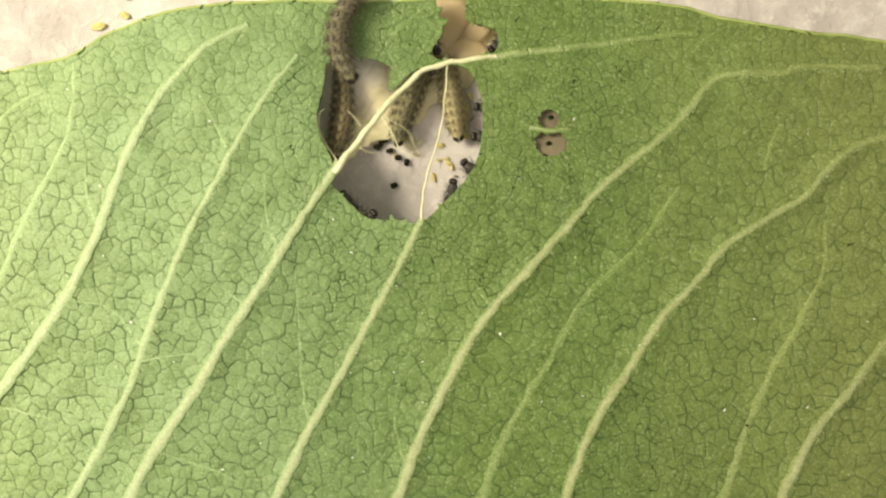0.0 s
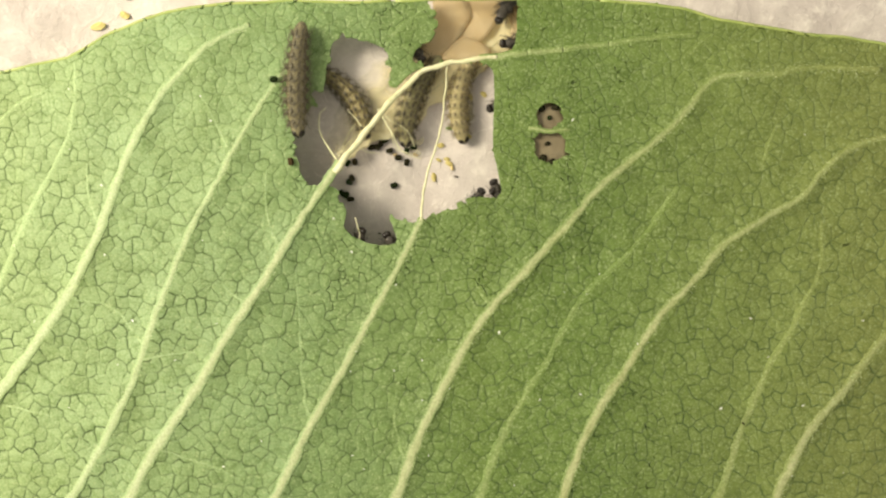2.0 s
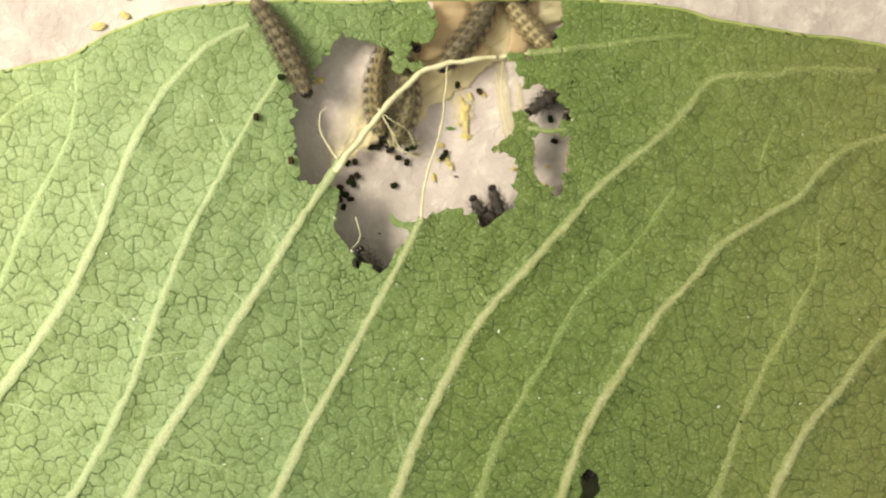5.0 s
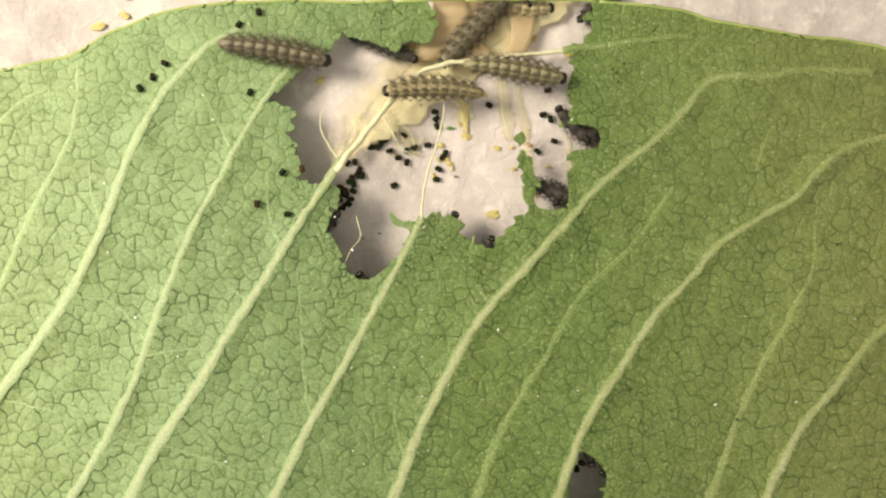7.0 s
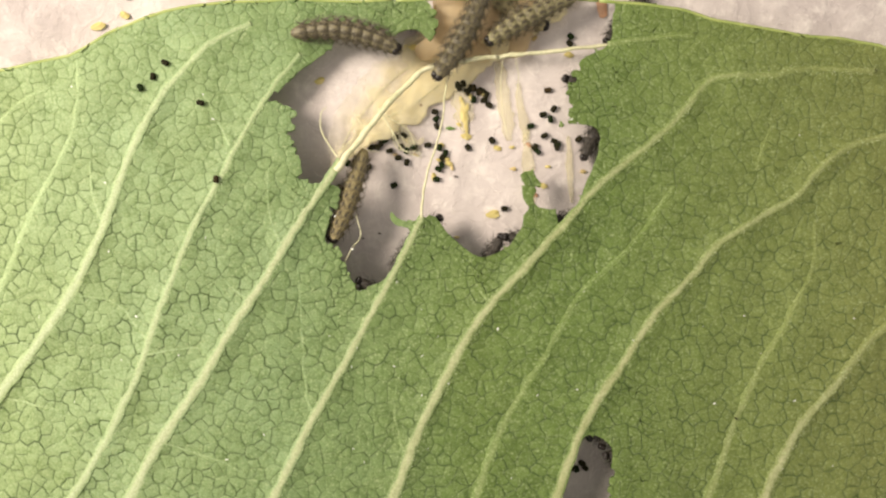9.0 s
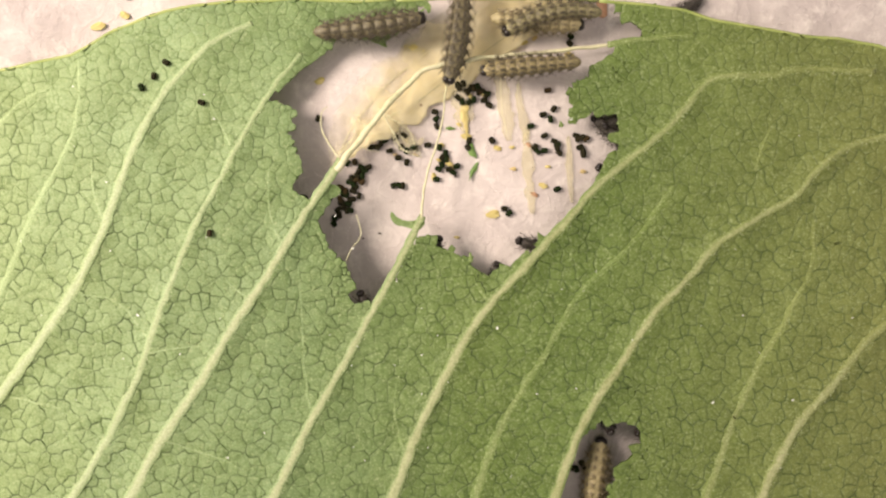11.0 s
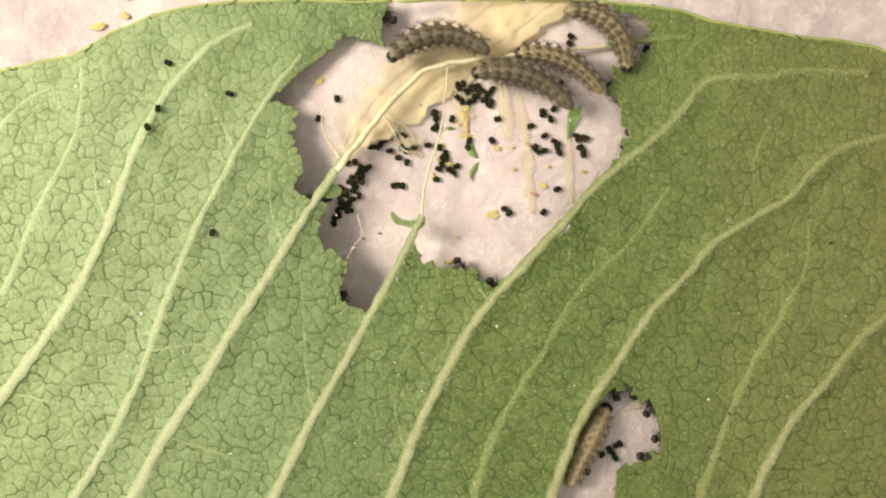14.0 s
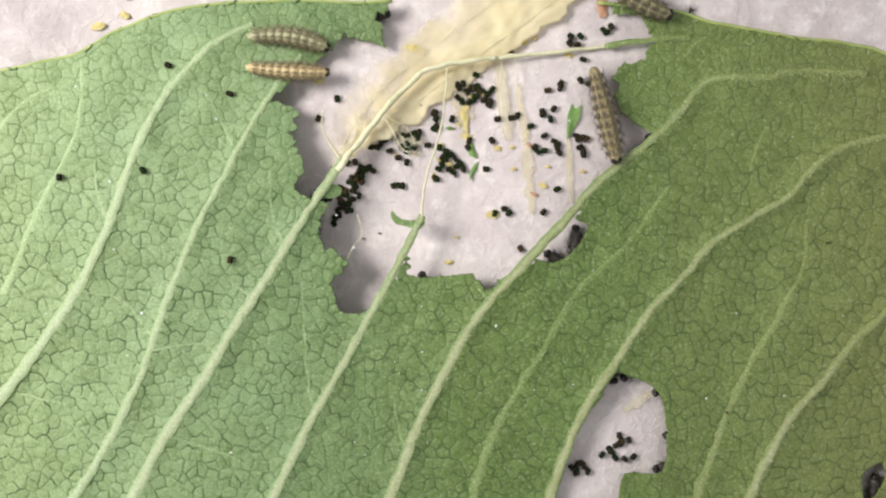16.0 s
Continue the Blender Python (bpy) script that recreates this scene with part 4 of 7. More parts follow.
def build_remnant(*outline):
    """A green rag of blade left hanging on a vein."""
    bm = bmesh.new()
    ring = smooth_outline(outline, 4)
    top, low = [], []
    for x, y in ring:
        j = 0.06 * noise.noise(Vector((x * 4, y * 4, 3)))
        top.append(bm.verts.new(((x + j) * MM, (y - j) * MM, (bend(x, y) + swell(x, y) - 0.035) * MM)))
        low.append(bm.verts.new(((x + j) * MM, (y - j) * MM, (bend(x, y) + swell(x, y) - 0.17) * MM)))
    bm.faces.new(top)
    bm.faces.new(low[::-1])
    for k in range(len(ring)):
        l = (k + 1) % len(ring)
        bm.faces.new((top[l], top[k], low[k], low[l]))
    bmesh.ops.triangulate(bm, faces=[f for f in bm.faces if len(f.verts) > 4])
    bmesh.ops.recalc_face_normals(bm, faces=bm.faces)
    part("blade_remnant", bm, LEAF, leaf, smooth=False)


build_remnant((-4.7, 3.13), (-4.17, 2.6), (-3.22, 2.29), (-2.16, 2.4), (-1.62, 2.19), (-1.99, 1.55), (-2.79, 1.55), (-3.58, 1.76), (-4.38, 1.96), (-4.81, 2.6))
build_remnant((-11.05, 5.4), (-10.2, 5.62), (-9.47, 5.2), (-9.68, 4.57), (-10.52, 4.25), (-11.15, 4.56))


def build_window_skin():
    """The brown lower skin left under the two small holes, with crumbs on it; it is eaten later."""
    bm = bmesh.new()
    cx, cy = 9.7, 9.6
    rings = []
    for f in (0.0, 0.35, 0.7, 1.0):
        ring = []
        for k in range(20 if f else 1):
            a = 2 * math.pi * k / 20
            r = f * (1 + 0.12 * noise.noise(Vector((math.cos(a) * 2, math.sin(a) * 2, 5))))
            x, y = cx + 2.0 * r * math.cos(a), cy + 4.4 * r * math.sin(a)
            z = bend(x, y) - 0.52 + 0.16 * noise.noise(Vector((x, y, 2)))
            ring.append(bm.verts.new((x * MM, y * MM, z * MM)))
        rings.append(ring)
    for k in range(20):
        l = (k + 1) % 20
        bm.faces.new((rings[0][0], rings[1][k], rings[1][l]))
        for a, b in zip(rings[1:], rings[2:]):
            bm.faces.new((a[k], b[k], b[l], a[l]))
    skin = part("window_skin", bm, BROWN_SKIN, leaf, "thin brown skin left in the small holes")
    thick = skin.modifiers.new("thickness", "SOLIDIFY")
    thick.thickness, thick.offset = 0.00008, -1
    rng = random.Random(5)
    for x, y, size in ((9.8, 12.0, 0.2), (9.6, 9.6, 0.22), (9.2, 8.3, 0.32), (10.1, 7.9, 0.34), (9.7, 7.2, 0.36), (9.0, 12.9, 0.34), (10.3, 13.0, 0.32), (9.3, 6.3, 0.36), (10.2, 6.6, 0.34)):
        bm = bmesh.new()
        bmesh.ops.create_icosphere(bm, subdivisions=2, radius=size * MM)
        for v in bm.verts:
            v.co = Vector((v.co.x * 1.2, v.co.y, v.co.z * 0.8)) * (0.85 + 0.3 * rng.random()) + Vector((x, y, bend(x, y) - 0.42)) * MM
        part("crumb", bm, DROPPING, skin)
    BITES.append((skin, 4.5, cx, cy))


build_window_skin()
EDGE_GONE = [(14.0, x0, x1) for x0, x1 in ((-4.4, 2.0), (2.0, 8.0), (8.0, 14.5))]


def build_margin(x0, x1):
    """The thickened, yellowish rim along the blade's upper margin."""
    line = []
    for k in range(int((x1 - x0) / 0.8) + 1):
        x = x0 + 0.8 * k
        y = margins(x)[1]
        line.append(Vector((x, y, bend(x, y) + swell(x, y) - 0.08)))
    bm = bmesh.new()
    ribbon_tube(bm, line, lambda u: 0.34, lambda u: 0.26, sides=8)
    return part("leaf_margin", bm, RIM, leaf)


build_margin(-80, -4.4)
build_margin(14.5, 80)
for gone, x0, x1 in EDGE_GONE:
    BITES.append((build_margin(x0, x1), gone + x1 * 0.02, (x0 + x1) / 2, 22))
build_vein(2.4, 1.6, (-84, -33), (-40, -32), (0, -31), (45, -31.5), (80, -32), sink=-0.2, name="midrib", fade=0, flat=0.7)
build_vein(2.4, 2.2, (-120, -36), (-100, -34), (-83, -33), sink=0.2, name="stalk", fade=0, flat=0.8)

# The leaf settles and tips a little as it wilts.
LEAF_ROWS = [
    (0, pose(0 * MM, 0 * MM, 4.7 * MM, 0, 0, 0)),
    (0.5, pose(-0.02 * MM, -0.02 * MM, 4.52 * MM, -0.04, -0.06, 0)),
    (1, pose(-0.05 * MM, 0.03 * MM, 4.24 * MM, 0.3, 0.2, -0.06)),
    (2, pose(-0.04 * MM, 0.05 * MM, 4.12 * MM, 0.41, 0.21, -0.09)),
    (3, pose(-0.05 * MM, 0.08 * MM, 3.98 * MM, 0.26, 0.41, -0.09)),
    (4, pose(-0.05 * MM, 0.1 * MM, 3.91 * MM, 0.35, 0.33, -0.1)),
    (6.5, pose(-0.05 * MM, 0.19 * MM, 3.25 * MM, 0.97, 0.77, -0.23)),
    (7.5, pose(-0.05 * MM, 0.22 * MM, 3.1 * MM, 1.3, 0.82, -0.24)),
    (9, pose(-0.06 * MM, 0.26 * MM, 2.98 * MM, 1.75, 0.66, -0.26)),
    (11.5, pose(-0.06 * MM, 0.32 * MM, 2.57 * MM, 2.37, 0.61, -0.35)),
    (12.5, pose(-0.02 * MM, 0.39 * MM, 2.42 * MM, 2.97, 0.71, -0.37)),
    (13, pose(-0.04 * MM, 0.44 * MM, 2.36 * MM, 3.03, 0.62, -0.33)),
    (13.5, pose(-0.08 * MM, 0.4 * MM, 1.98 * MM, 3.21, 0.74, -0.34)),
    (14, pose(-0.06 * MM, 0.38 * MM, 1.78 * MM, 3.15, 0.89, -0.35)),
    (15, pose(-0.06 * MM, 0.4 * MM, 1.69 * MM, 3, 0.92, -0.33)),
    (16, pose(-0.09 * MM, 0.4 * MM, 1.43 * MM, 3.43, 1.14, -0.37)),
]


def leaf_pose(t):
    """The leaf's pose at t, between its rows."""
    for (t0, a), (t1, b) in zip(LEAF_ROWS, LEAF_ROWS[1:]):
        if t <= t1:
            return a.lerp(b, (t - t0) / (t1 - t0))
    return LEAF_ROWS[-1][1]


# ---- the dry strip of leaf under the hole ----
def build_dry_strip():
    bm = bmesh.new()
    spine = curve_through([(-10.39, 7.69, 1.7), (-8.62, 10.7, 1.4), (-5.55, 13.67, 1.1), (-1.29, 16.93, 0.85), (3.53, 20.35, 1.1), (8.29, 23.7, 1.5), (13.04, 27.62, 1.7)], 14)
    width = curve_through([(0.3, 0.3), (1.7, 2.3), (2.9, 3.2), (3.1, 3.5), (3, 4), (3, 3.6), (2.6, 2.6)], 14)
    grid = []
    thin = bm.verts.layers.float.new("thin")
    for i, q in enumerate(spine):
        d = (spine[min(i + 1, len(spine) - 1)] - spine[max(i - 1, 0)])
        side = Vector((-d.y, d.x, 0)).normalized()
        row = []
        for k in range(25):
            s = k / 12 - 1
            w = width[i].x if s < 0 else width[i].y
            rag = 1 + 0.25 * noise.noise(Vector((i * 0.2, 2.0 * (s > 0), 4))) + 0.14 * noise.noise(Vector((i * 0.9, 2.0 * (s > 0), 9)))
            lift = -0.35 * s * s + 0.4 * noise.noise(Vector((i / 9, s * 1.3, 1))) + 0.22 * noise.noise(Vector((i / 3, s * 5, 1)))
            c = q + side * s * w * rag + Vector((0, 0, lift))
            c.z = max(c.z, paper_height(c.x, c.y) + 0.14)
            row.append(bm.verts.new(c * MM))
            # the upper flank is gnawed to a film, the lower one is whole
            row[-1][thin] = min(0.92, max(0.18, 0.34 + 0.5 * s + 0.5 * max(0, 1 - i / 42) + 0.35 * noise.noise(Vector((i / 5, s * 2, 6)))))
        grid.append(row)
    for a, b in zip(grid, grid[1:]):
        for k in range(24):
            bm.faces.new((a[k], a[k + 1], b[k + 1], b[k]))
    bmesh.ops.recalc_face_normals(bm, faces=bm.faces)
    ob = tagged(new("dry_leaf_strip"), "pale yellow dried leaf strip curling up from the paper", "leaf")
    sheet = part("sheet", bm, DRY, ob)
    thick = sheet.modifiers.new("thickness", "SOLIDIFY")
    thick.thickness, thick.offset = 0.00014, 0
    for shift in (-0.55, 0.42):
        line = []
        for i, q in enumerate(spine[4:-6]):
            d = spine[i + 5] - spine[i + 3]
            side = Vector((-d.y, d.x, 0)).normalized()
            w = width[i + 4].x if shift < 0 else width[i + 4].y
            line.append(q + side * shift * w * min(1, i / 30) + Vector((0, 0, 0.1 + 0.4 * noise.noise(Vector(((i + 4) / 9, shift * 1.3, 1))) - 0.35 * shift * shift)))
        bm = bmesh.new()
        ribbon_tube(bm, line, lambda u: 0.1 - 0.05 * u, lambda u: 0.08)
        part("vein", bm, BARE_VEIN, ob)


build_dry_strip()


def build_dry_skin(gone, *outline):
    """A curled piece of tan dried leaf skin lying on the pale strip, carried off later."""
    ring = smooth_outline(outline, 4)
    cx, cy = (sum(p[k] for p in ring) / len(ring) for k in (0, 1))
    bm = bmesh.new()
    grid = []
    for f in (0.98, 0.7, 0.35):
        row = []
        for x, y in ring:
            p, q = (x - cx) * f, (y - cy) * f
            z = 0.12 * noise.noise(Vector(((cx + p) / 2, (cy + q) / 2, 3))) + 0.08 * noise.noise(Vector((cx + p, cy + q, 8))) - 0.05 * f * f
            j = 0.12 * noise.noise(Vector((x * 2, y * 2, 1))) * f
            row.append(bm.verts.new(((p + j) * MM, (q - j) * MM, z * MM)))
        grid.append(row)
    mid = bm.verts.new((0, 0, 0.05 * MM))
    n = len(ring)
    for k in range(n):
        l = (k + 1) % n
        for a, b in zip(grid, grid[1:]):
            bm.faces.new((a[k], a[l], b[l], b[k]))
        bm.faces.new((grid[-1][k], grid[-1][l], mid))
    bmesh.ops.recalc_face_normals(bm, faces=bm.faces)
    ob = finish("dry_leaf_skin", bm, DRY_SKIN)
    thick = ob.modifiers.new("thickness", "SOLIDIFY")
    thick.thickness, thick.offset = 0.00012, -1
    ob.matrix_world = pose(cx * MM, cy * MM, 1.75 * MM)
    tagged(ob, "tan curled piece of dried leaf skin lying on the pale strip", "leaf scrap", "dried skins on the strip")
    CARRIED_OFF.append((ob, ob.matrix_world.copy(), gone))


CARRIED_OFF = []
build_dry_skin(9.6, (-0.74, 23.91), (1.91, 23.91), (2.7, 21.79), (1.38, 19.67), (-0.21, 18.08), (-2.07, 17.65), (-2.6, 18.87), (-1.01, 20.46))
build_dry_skin(10.2, (1.91, 23.91), (6.15, 23.91), (5.09, 21.26), (3.5, 19.4), (1.48, 19.67), (2.7, 21.79))
build_dry_skin(9.4, (1.48, 19.67), (3.5, 19.4), (4.56, 18.08), (0.85, 17.65), (-0.21, 18.08))
build_dry_skin(9.3, (6.15, 23.91), (8.8, 23.91), (8.54, 20.73), (7.74, 18.34), (6.15, 18.08), (6.41, 20.73))


# ---- scraps and droppings ----
LATE_SCRAPS = []


def build_scrap(x, y, size, tint, turn, since=0):
    rng = random.Random(int(x * 31 + y * 77))
    bm = bmesh.new()
    n = 9
    top, low = [], []
    for k in range(n):
        a = 2 * math.pi * k / n
        r = size * (0.75 + 0.45 * rng.random() if tint != "g" else 0.45 + 0.8 * rng.random())
        p = Vector((math.cos(a) * r * (1.3 if tint == "g" else 1), math.sin(a) * r * (0.45 if tint == "g" else 0.55)))
        z = 0.12 + 0.16 * rng.random()
        top.append(bm.verts.new((p.x * MM, p.y * MM, z * MM)))
        low.append(bm.verts.new((p.x * MM, p.y * MM, (z - 0.12) * MM)))
    mid = bm.verts.new((0, 0, 0.3 * MM))
    for k in range(n):
        l = (k + 1) % n
        bm.faces.new((top[k], top[l], mid))
        bm.faces.new((top[l], top[k], low[k], low[l]))
    bm.faces.new(low[::-1])
    ob = finish("leaf_scrap", bm, SCRAP[tint], smooth=False)
    ob.matrix_world = pose(x * MM, y * MM, (paper_height(x, y) - 0.03) * MM, 0, 0, turn)
    words = {"y": "yellow", "o": "tan", "r": "russet", "g": "green", "d": "dark brown", "b": "brown"}[tint]
    tagged(ob, "small " + words + " scrap of leaf lying on the paper", "leaf scrap", "leaf scraps on the paper")
    if since:
        LATE_SCRAPS.append((ob, ob.matrix_world.copy(), since))


build_scrap(1.73, 14.23, 0.34, "y", -60)
build_scrap(2.27, 13.47, 0.4, "y", -100)
build_scrap(1.52, 11.85, 0.3, "y", -20)
build_scrap(0.33, 8.62, 0.34, "y", 0)
build_scrap(0.87, 7.75, 0.3, "o", -60)
build_scrap(-30.34, 22.31, 0.54, "y", -20)
build_scrap(-32.78, 21.22, 0.67, "y", 15)
build_scrap(-29.96, 23.93, 0.34, "d", 0)
build_scrap(-0.87, 6.84, 0.47, "y", -90)
build_scrap(-0.43, 8.52, 0.3, "y", -30)
build_scrap(1.95, 12.77, 0.74, "y", -80)
build_scrap(2.22, 10.71, 0.54, "y", -10)
build_scrap(-11.62, 15.91, 0.54, "y", 20)
build_scrap(4.78, 3.32, 0.67, "y", 10)
build_scrap(5.18, 9.56, 0.47, "y", -10)
build_scrap(6.53, 9.65, 0.3, "y", 0)
build_scrap(6.7, 7.62, 0.34, "o", 0)
build_scrap(3.84, 14.75, 0.4, "y", -40)
build_scrap(2.6, 14.55, 0.4, "y", -60)
build_scrap(-2.93, 19.05, 0.74, "y", -10)
build_scrap(-1.84, 18.77, 0.34, "y", -50)
build_scrap(11.95, 18.43, 0.47, "y", 0)
build_scrap(8.14, 9.86, 0.34, "r", -40)
build_scrap(-0.22, 9.92, 0.4, "y", 0)
build_scrap(0.6, 8.19, 0.47, "y", -40)
build_scrap(9.93, 7.83, 0.27, "y", 0)
build_scrap(13.32, 7.36, 0.34, "o", 0)
build_scrap(1.31, 1.14, 0.27, "y", 0)
build_scrap(0.6, -1.31, 0.47, "y", 0)
build_scrap(2.81, 9.36, 0.87, "g", -60, 9.1)
build_scrap(2.92, 7.53, 0.81, "g", 60, 9.1)
build_scrap(12.15, 12.2, 1.35, "g", 72, 14.0)
build_scrap(0.6, 11.54, 0.47, "g", 0)
build_scrap(15.08, 22.83, 1.14, "r", -80)
build_scrap(9.53, 6.01, 0.47, "y", -20)
build_scrap(8.72, 5.2, 0.4, "r", -30)
build_scrap(-6.2, 1.52, 0.17, "d", 0)
build_scrap(-7.83, 1.03, 0.17, "d", 0)
build_scrap(1.19, 6.94, 0.17, "d", 0)
build_scrap(-2.12, 13.61, 0.3, "b", 0)
build_scrap(-3.58, 12.53, 0.27, "b", 0)
build_scrap(-4.56, 9.01, 0.3, "b", -20)
build_scrap(-2.66, 9.01, 0.3, "b", -20)
build_scrap(-3.47, 10.37, 0.3, "b", -70)
build_scrap(7.65, 19.7, 0.5, "y", 20)
build_scrap(6.57, 19.32, 0.42, "y", -30)
build_scrap(8.74, 20.03, 0.36, "o", 40)


def build_shred(width, tint, *points):
    """A thin, wavy shred of dried leaf lying on the paper."""
    line = curve_through(points, 8)
    bm = bmesh.new()
    grid = []
    for i, q in enumerate(line):
        d = line[min(i + 1, len(line) - 1)] - line[max(i - 1, 0)]
        side = Vector((-d.y, d.x, 0)).normalized()
        u = i / (len(line) - 1)
        row = []
        for k in range(5):
            w = width / 2 * math.sin(math.pi * (0.1 + 0.82 * u)) ** 0.7 * (1 + 0.9 * noise.noise(Vector((q.x * 1.4, q.y * 1.4, k // 3))))
            c = q + side * w * (k / 2 - 1)
            z = paper_height(c.x, c.y) + 0.17 + 0.03 * (1 - abs(k / 2 - 1))
            row.append(bm.verts.new((c.x * MM, c.y * MM, z * MM)))
        grid.append(row)
    for a, b in zip(grid, grid[1:]):
        for k in range(4):
            bm.faces.new((a[k], a[k + 1], b[k + 1], b[k]))
    bmesh.ops.recalc_face_normals(bm, faces=bm.faces)
    ob = finish("dry_leaf_shred", bm, FILM if tint == "c" else SCRAP[tint])
    thick = ob.modifiers.new("thickness", "SOLIDIFY")
    thick.thickness, thick.offset = 0.00016, -1
    words = "pale cream" if tint == "c" else "yellow"
    tagged(ob, words + " narrow shred of dried leaf on the paper", "leaf scrap", "leaf shreds on the paper")


build_shred(0.46, "y", (1.8, 14.3), (2.15, 12.4), (2.25, 10.7))
build_shred(0.9, "c", (17.6, -15.8), (19.2, -14.9), (21.5, -13.5))
build_shred(1.41, "c", (5.41, 17.79), (5.72, 14.08), (6.36, 10.3))
build_shred(1.62, "c", (1.52, 16.84), (1.84, 13.58), (2.06, 11.14))
build_shred(1.08, "c", (7.86, 11.36), (8.16, 7.08), (8.59, 3.32))
build_shred(0.87, "c", (7.07, 15.7), (7.59, 11.9), (7.87, 10.29))
build_shred(0.6, "c", (11.9, 10.7), (12.0, 7.5), (12.3, 4.4))
build_shred(1.84, "c", (-5.1, 11.73), (-3.91, 10.91), (-2.66, 9.55))
build_shred(0.65, "c", (-4.56, 12.27), (-3.75, 10.64), (-2.12, 9.01))
build_shred(0.54, "c", (-4.29, 10.91), (-2.66, 10.09), (-1.84, 10.63))


def pellet_mesh():
    bm = bmesh.new()
    bmesh.ops.create_cone(bm, cap_ends=True, segments=6, radius1=0.27 * MM, radius2=0.25 * MM, depth=0.66 * MM)
    bmesh.ops.bevel(bm, geom=[e for e in bm.edges if len({f.normal.z > 0.5 for f in e.link_faces}) > 1 or abs(e.verts[0].co.z - e.verts[1].co.z) < 1e-7],
                    offset=0.07 * MM, segments=2, affect="EDGES")
    bmesh.ops.rotate(bm, cent=(0, 0, 0), matrix=Matrix.Rotation(radians(90), 3, "Y"), verts=bm.verts)
    for v in bm.verts:
        v.co += noise.noise_vector(v.co * 4000) * 0.03 * MM
    mesh = bpy.data.meshes.new("frass_pellet")
    bm.to_mesh(mesh)
    bm.free()
    mesh.materials.append(DROPPING)
    return mesh


PELLET = pellet_mesh()
FALLING = []
ON_LEAF = []


def pellet(label, group):
    ob = new("frass_pellet", PELLET)
    return tagged(ob, label, "dropping", group)


def on_paper(*spots):
    """Droppings on the paper: x, y and the time by which each has fallen."""
    for x, y, t in spots:
        ob = pellet("small black dropping pellet lying on the white paper", "droppings on the paper")
        FALLING.append((ob, x, y, t))


on_paper((10.15, 12.27, 0), (10.53, 10.2, 0), (-5.92, 10.1, 0), (-6.3, 9.72, 0), (-5.1, 9.39, 0), (-4.29, 8.74, 0), (-3.48, 8.31, 0), (-4.73, 6.14, 0), (-5.48, 10.37, 0), (-8.8, 6.84,
      0.3), (-9.02, 6.46, 0.3), (-9.35, 5.22, 0.3), (-8.97, 4.84, 0.3), (-9.78, 5.43, 0.3), (-6.84, 9.72, 1.3), (-3.47, 9.39, 1.3), (-2.82, 9.71, 1.3),
      (-8.47, 8.36, 1.3), (-9.18, 8.26, 1.8), (-8.26, 7.06, 3.7), (-8.64, 6.25, 3.7), (-9.67, 4.08, 3.4), (-9.94, 5.98, 3.7), (3.46, 14.97, 2.8), (1.35,
      15.59, 2.9), (0.22, 9.16, 2.3))
on_paper((-0.05, 8.78, 2.3), (-10, 4.84, 3.8), (-10.54, 2.99, 6), (-10.22, 3.86, 6), (-8.04, 7.61, 6), (-7.77, 7.06, 6), (2.6, 15.31, 6), (3.35,
      14.92, 6), (-0.76, 13.06, 6), (-0.6, 11.71, 6), (-6.08, 10.59, 6), (-3.69, 10.86, 6), (-2.6, 9.66, 6), (-1.46, 9.93, 6), (-0.43, 7.65, 6), (-0.65,
      6.68, 6), (8.95, 9.22, 6), (9.92, 15.04, 6), (-9.45, 5.6, 6.2), (-8.69, 5.6, 6.2), (-9.18, 4.4, 6.2), (-10.65, 2.45, 6.2), (-0.65, 12.41, 6.8),
      (-0.33, 9.7, 7.2))
on_paper((-0.11, 8.08, 7.6), (4.37, 13.66, 6.8), (4.11, 14.64, 7.9), (1.57, 15.32, 7.9), (2.92, 14.22, 7.9), (10.83, 9.86, 8.2), (8.68, 9.65, 8.2),
      (9.47, 12.71, 6.7), (10.45, 13.25, 8.2), (1.95, 15.75, 8.8), (2.27, 14.93, 8.8), (2.92, 15.31, 8.8), (3.68, 15.08, 8.8), (3.89, 14.1, 8.8), (4.64,
      10.31, 7.9), (2.38, 9.69, 8.8), (5.87, 3.86, 7.2), (-4.02, 9.72, 8.2), (-4.56, 10.59, 8.2), (-7.55, 7.55, 8.2), (-7.17, 7.88, 8.4), (8.29, 11.63,
      8.3), (9.58, 10.72, 8.8), (10.78, 9.65, 8.8))
on_paper((12.12, 20.19, 8.8), (12.01, 19.53, 8.8), (12.84, 10.41, 9), (13.29, 9.24, 9), (1.41, 14.4, 10), (1.84, 14.01, 10), (2.49, 14.01, 10), (3.3,
      15.46, 10), (4.21, 14.75, 10), (4.54, 13.98, 11.2), (3.14, 14.54, 11.2), (-0.87, 12.79, 11.2), (-0.87, 11.44, 11.2), (5.18, 12.35, 11.2), (9.37,
      12.97, 11.2), (11.11, 15.69, 11.2), (12.62, 10.73, 11), (13.16, 10.57, 11), (13.55, 10.42, 11), (12.95, 9.66, 11), (13.29, 8.97, 11), (11, 9.11, 11),
      (9.59, 9.32, 11), (10.84, 5.69, 11))
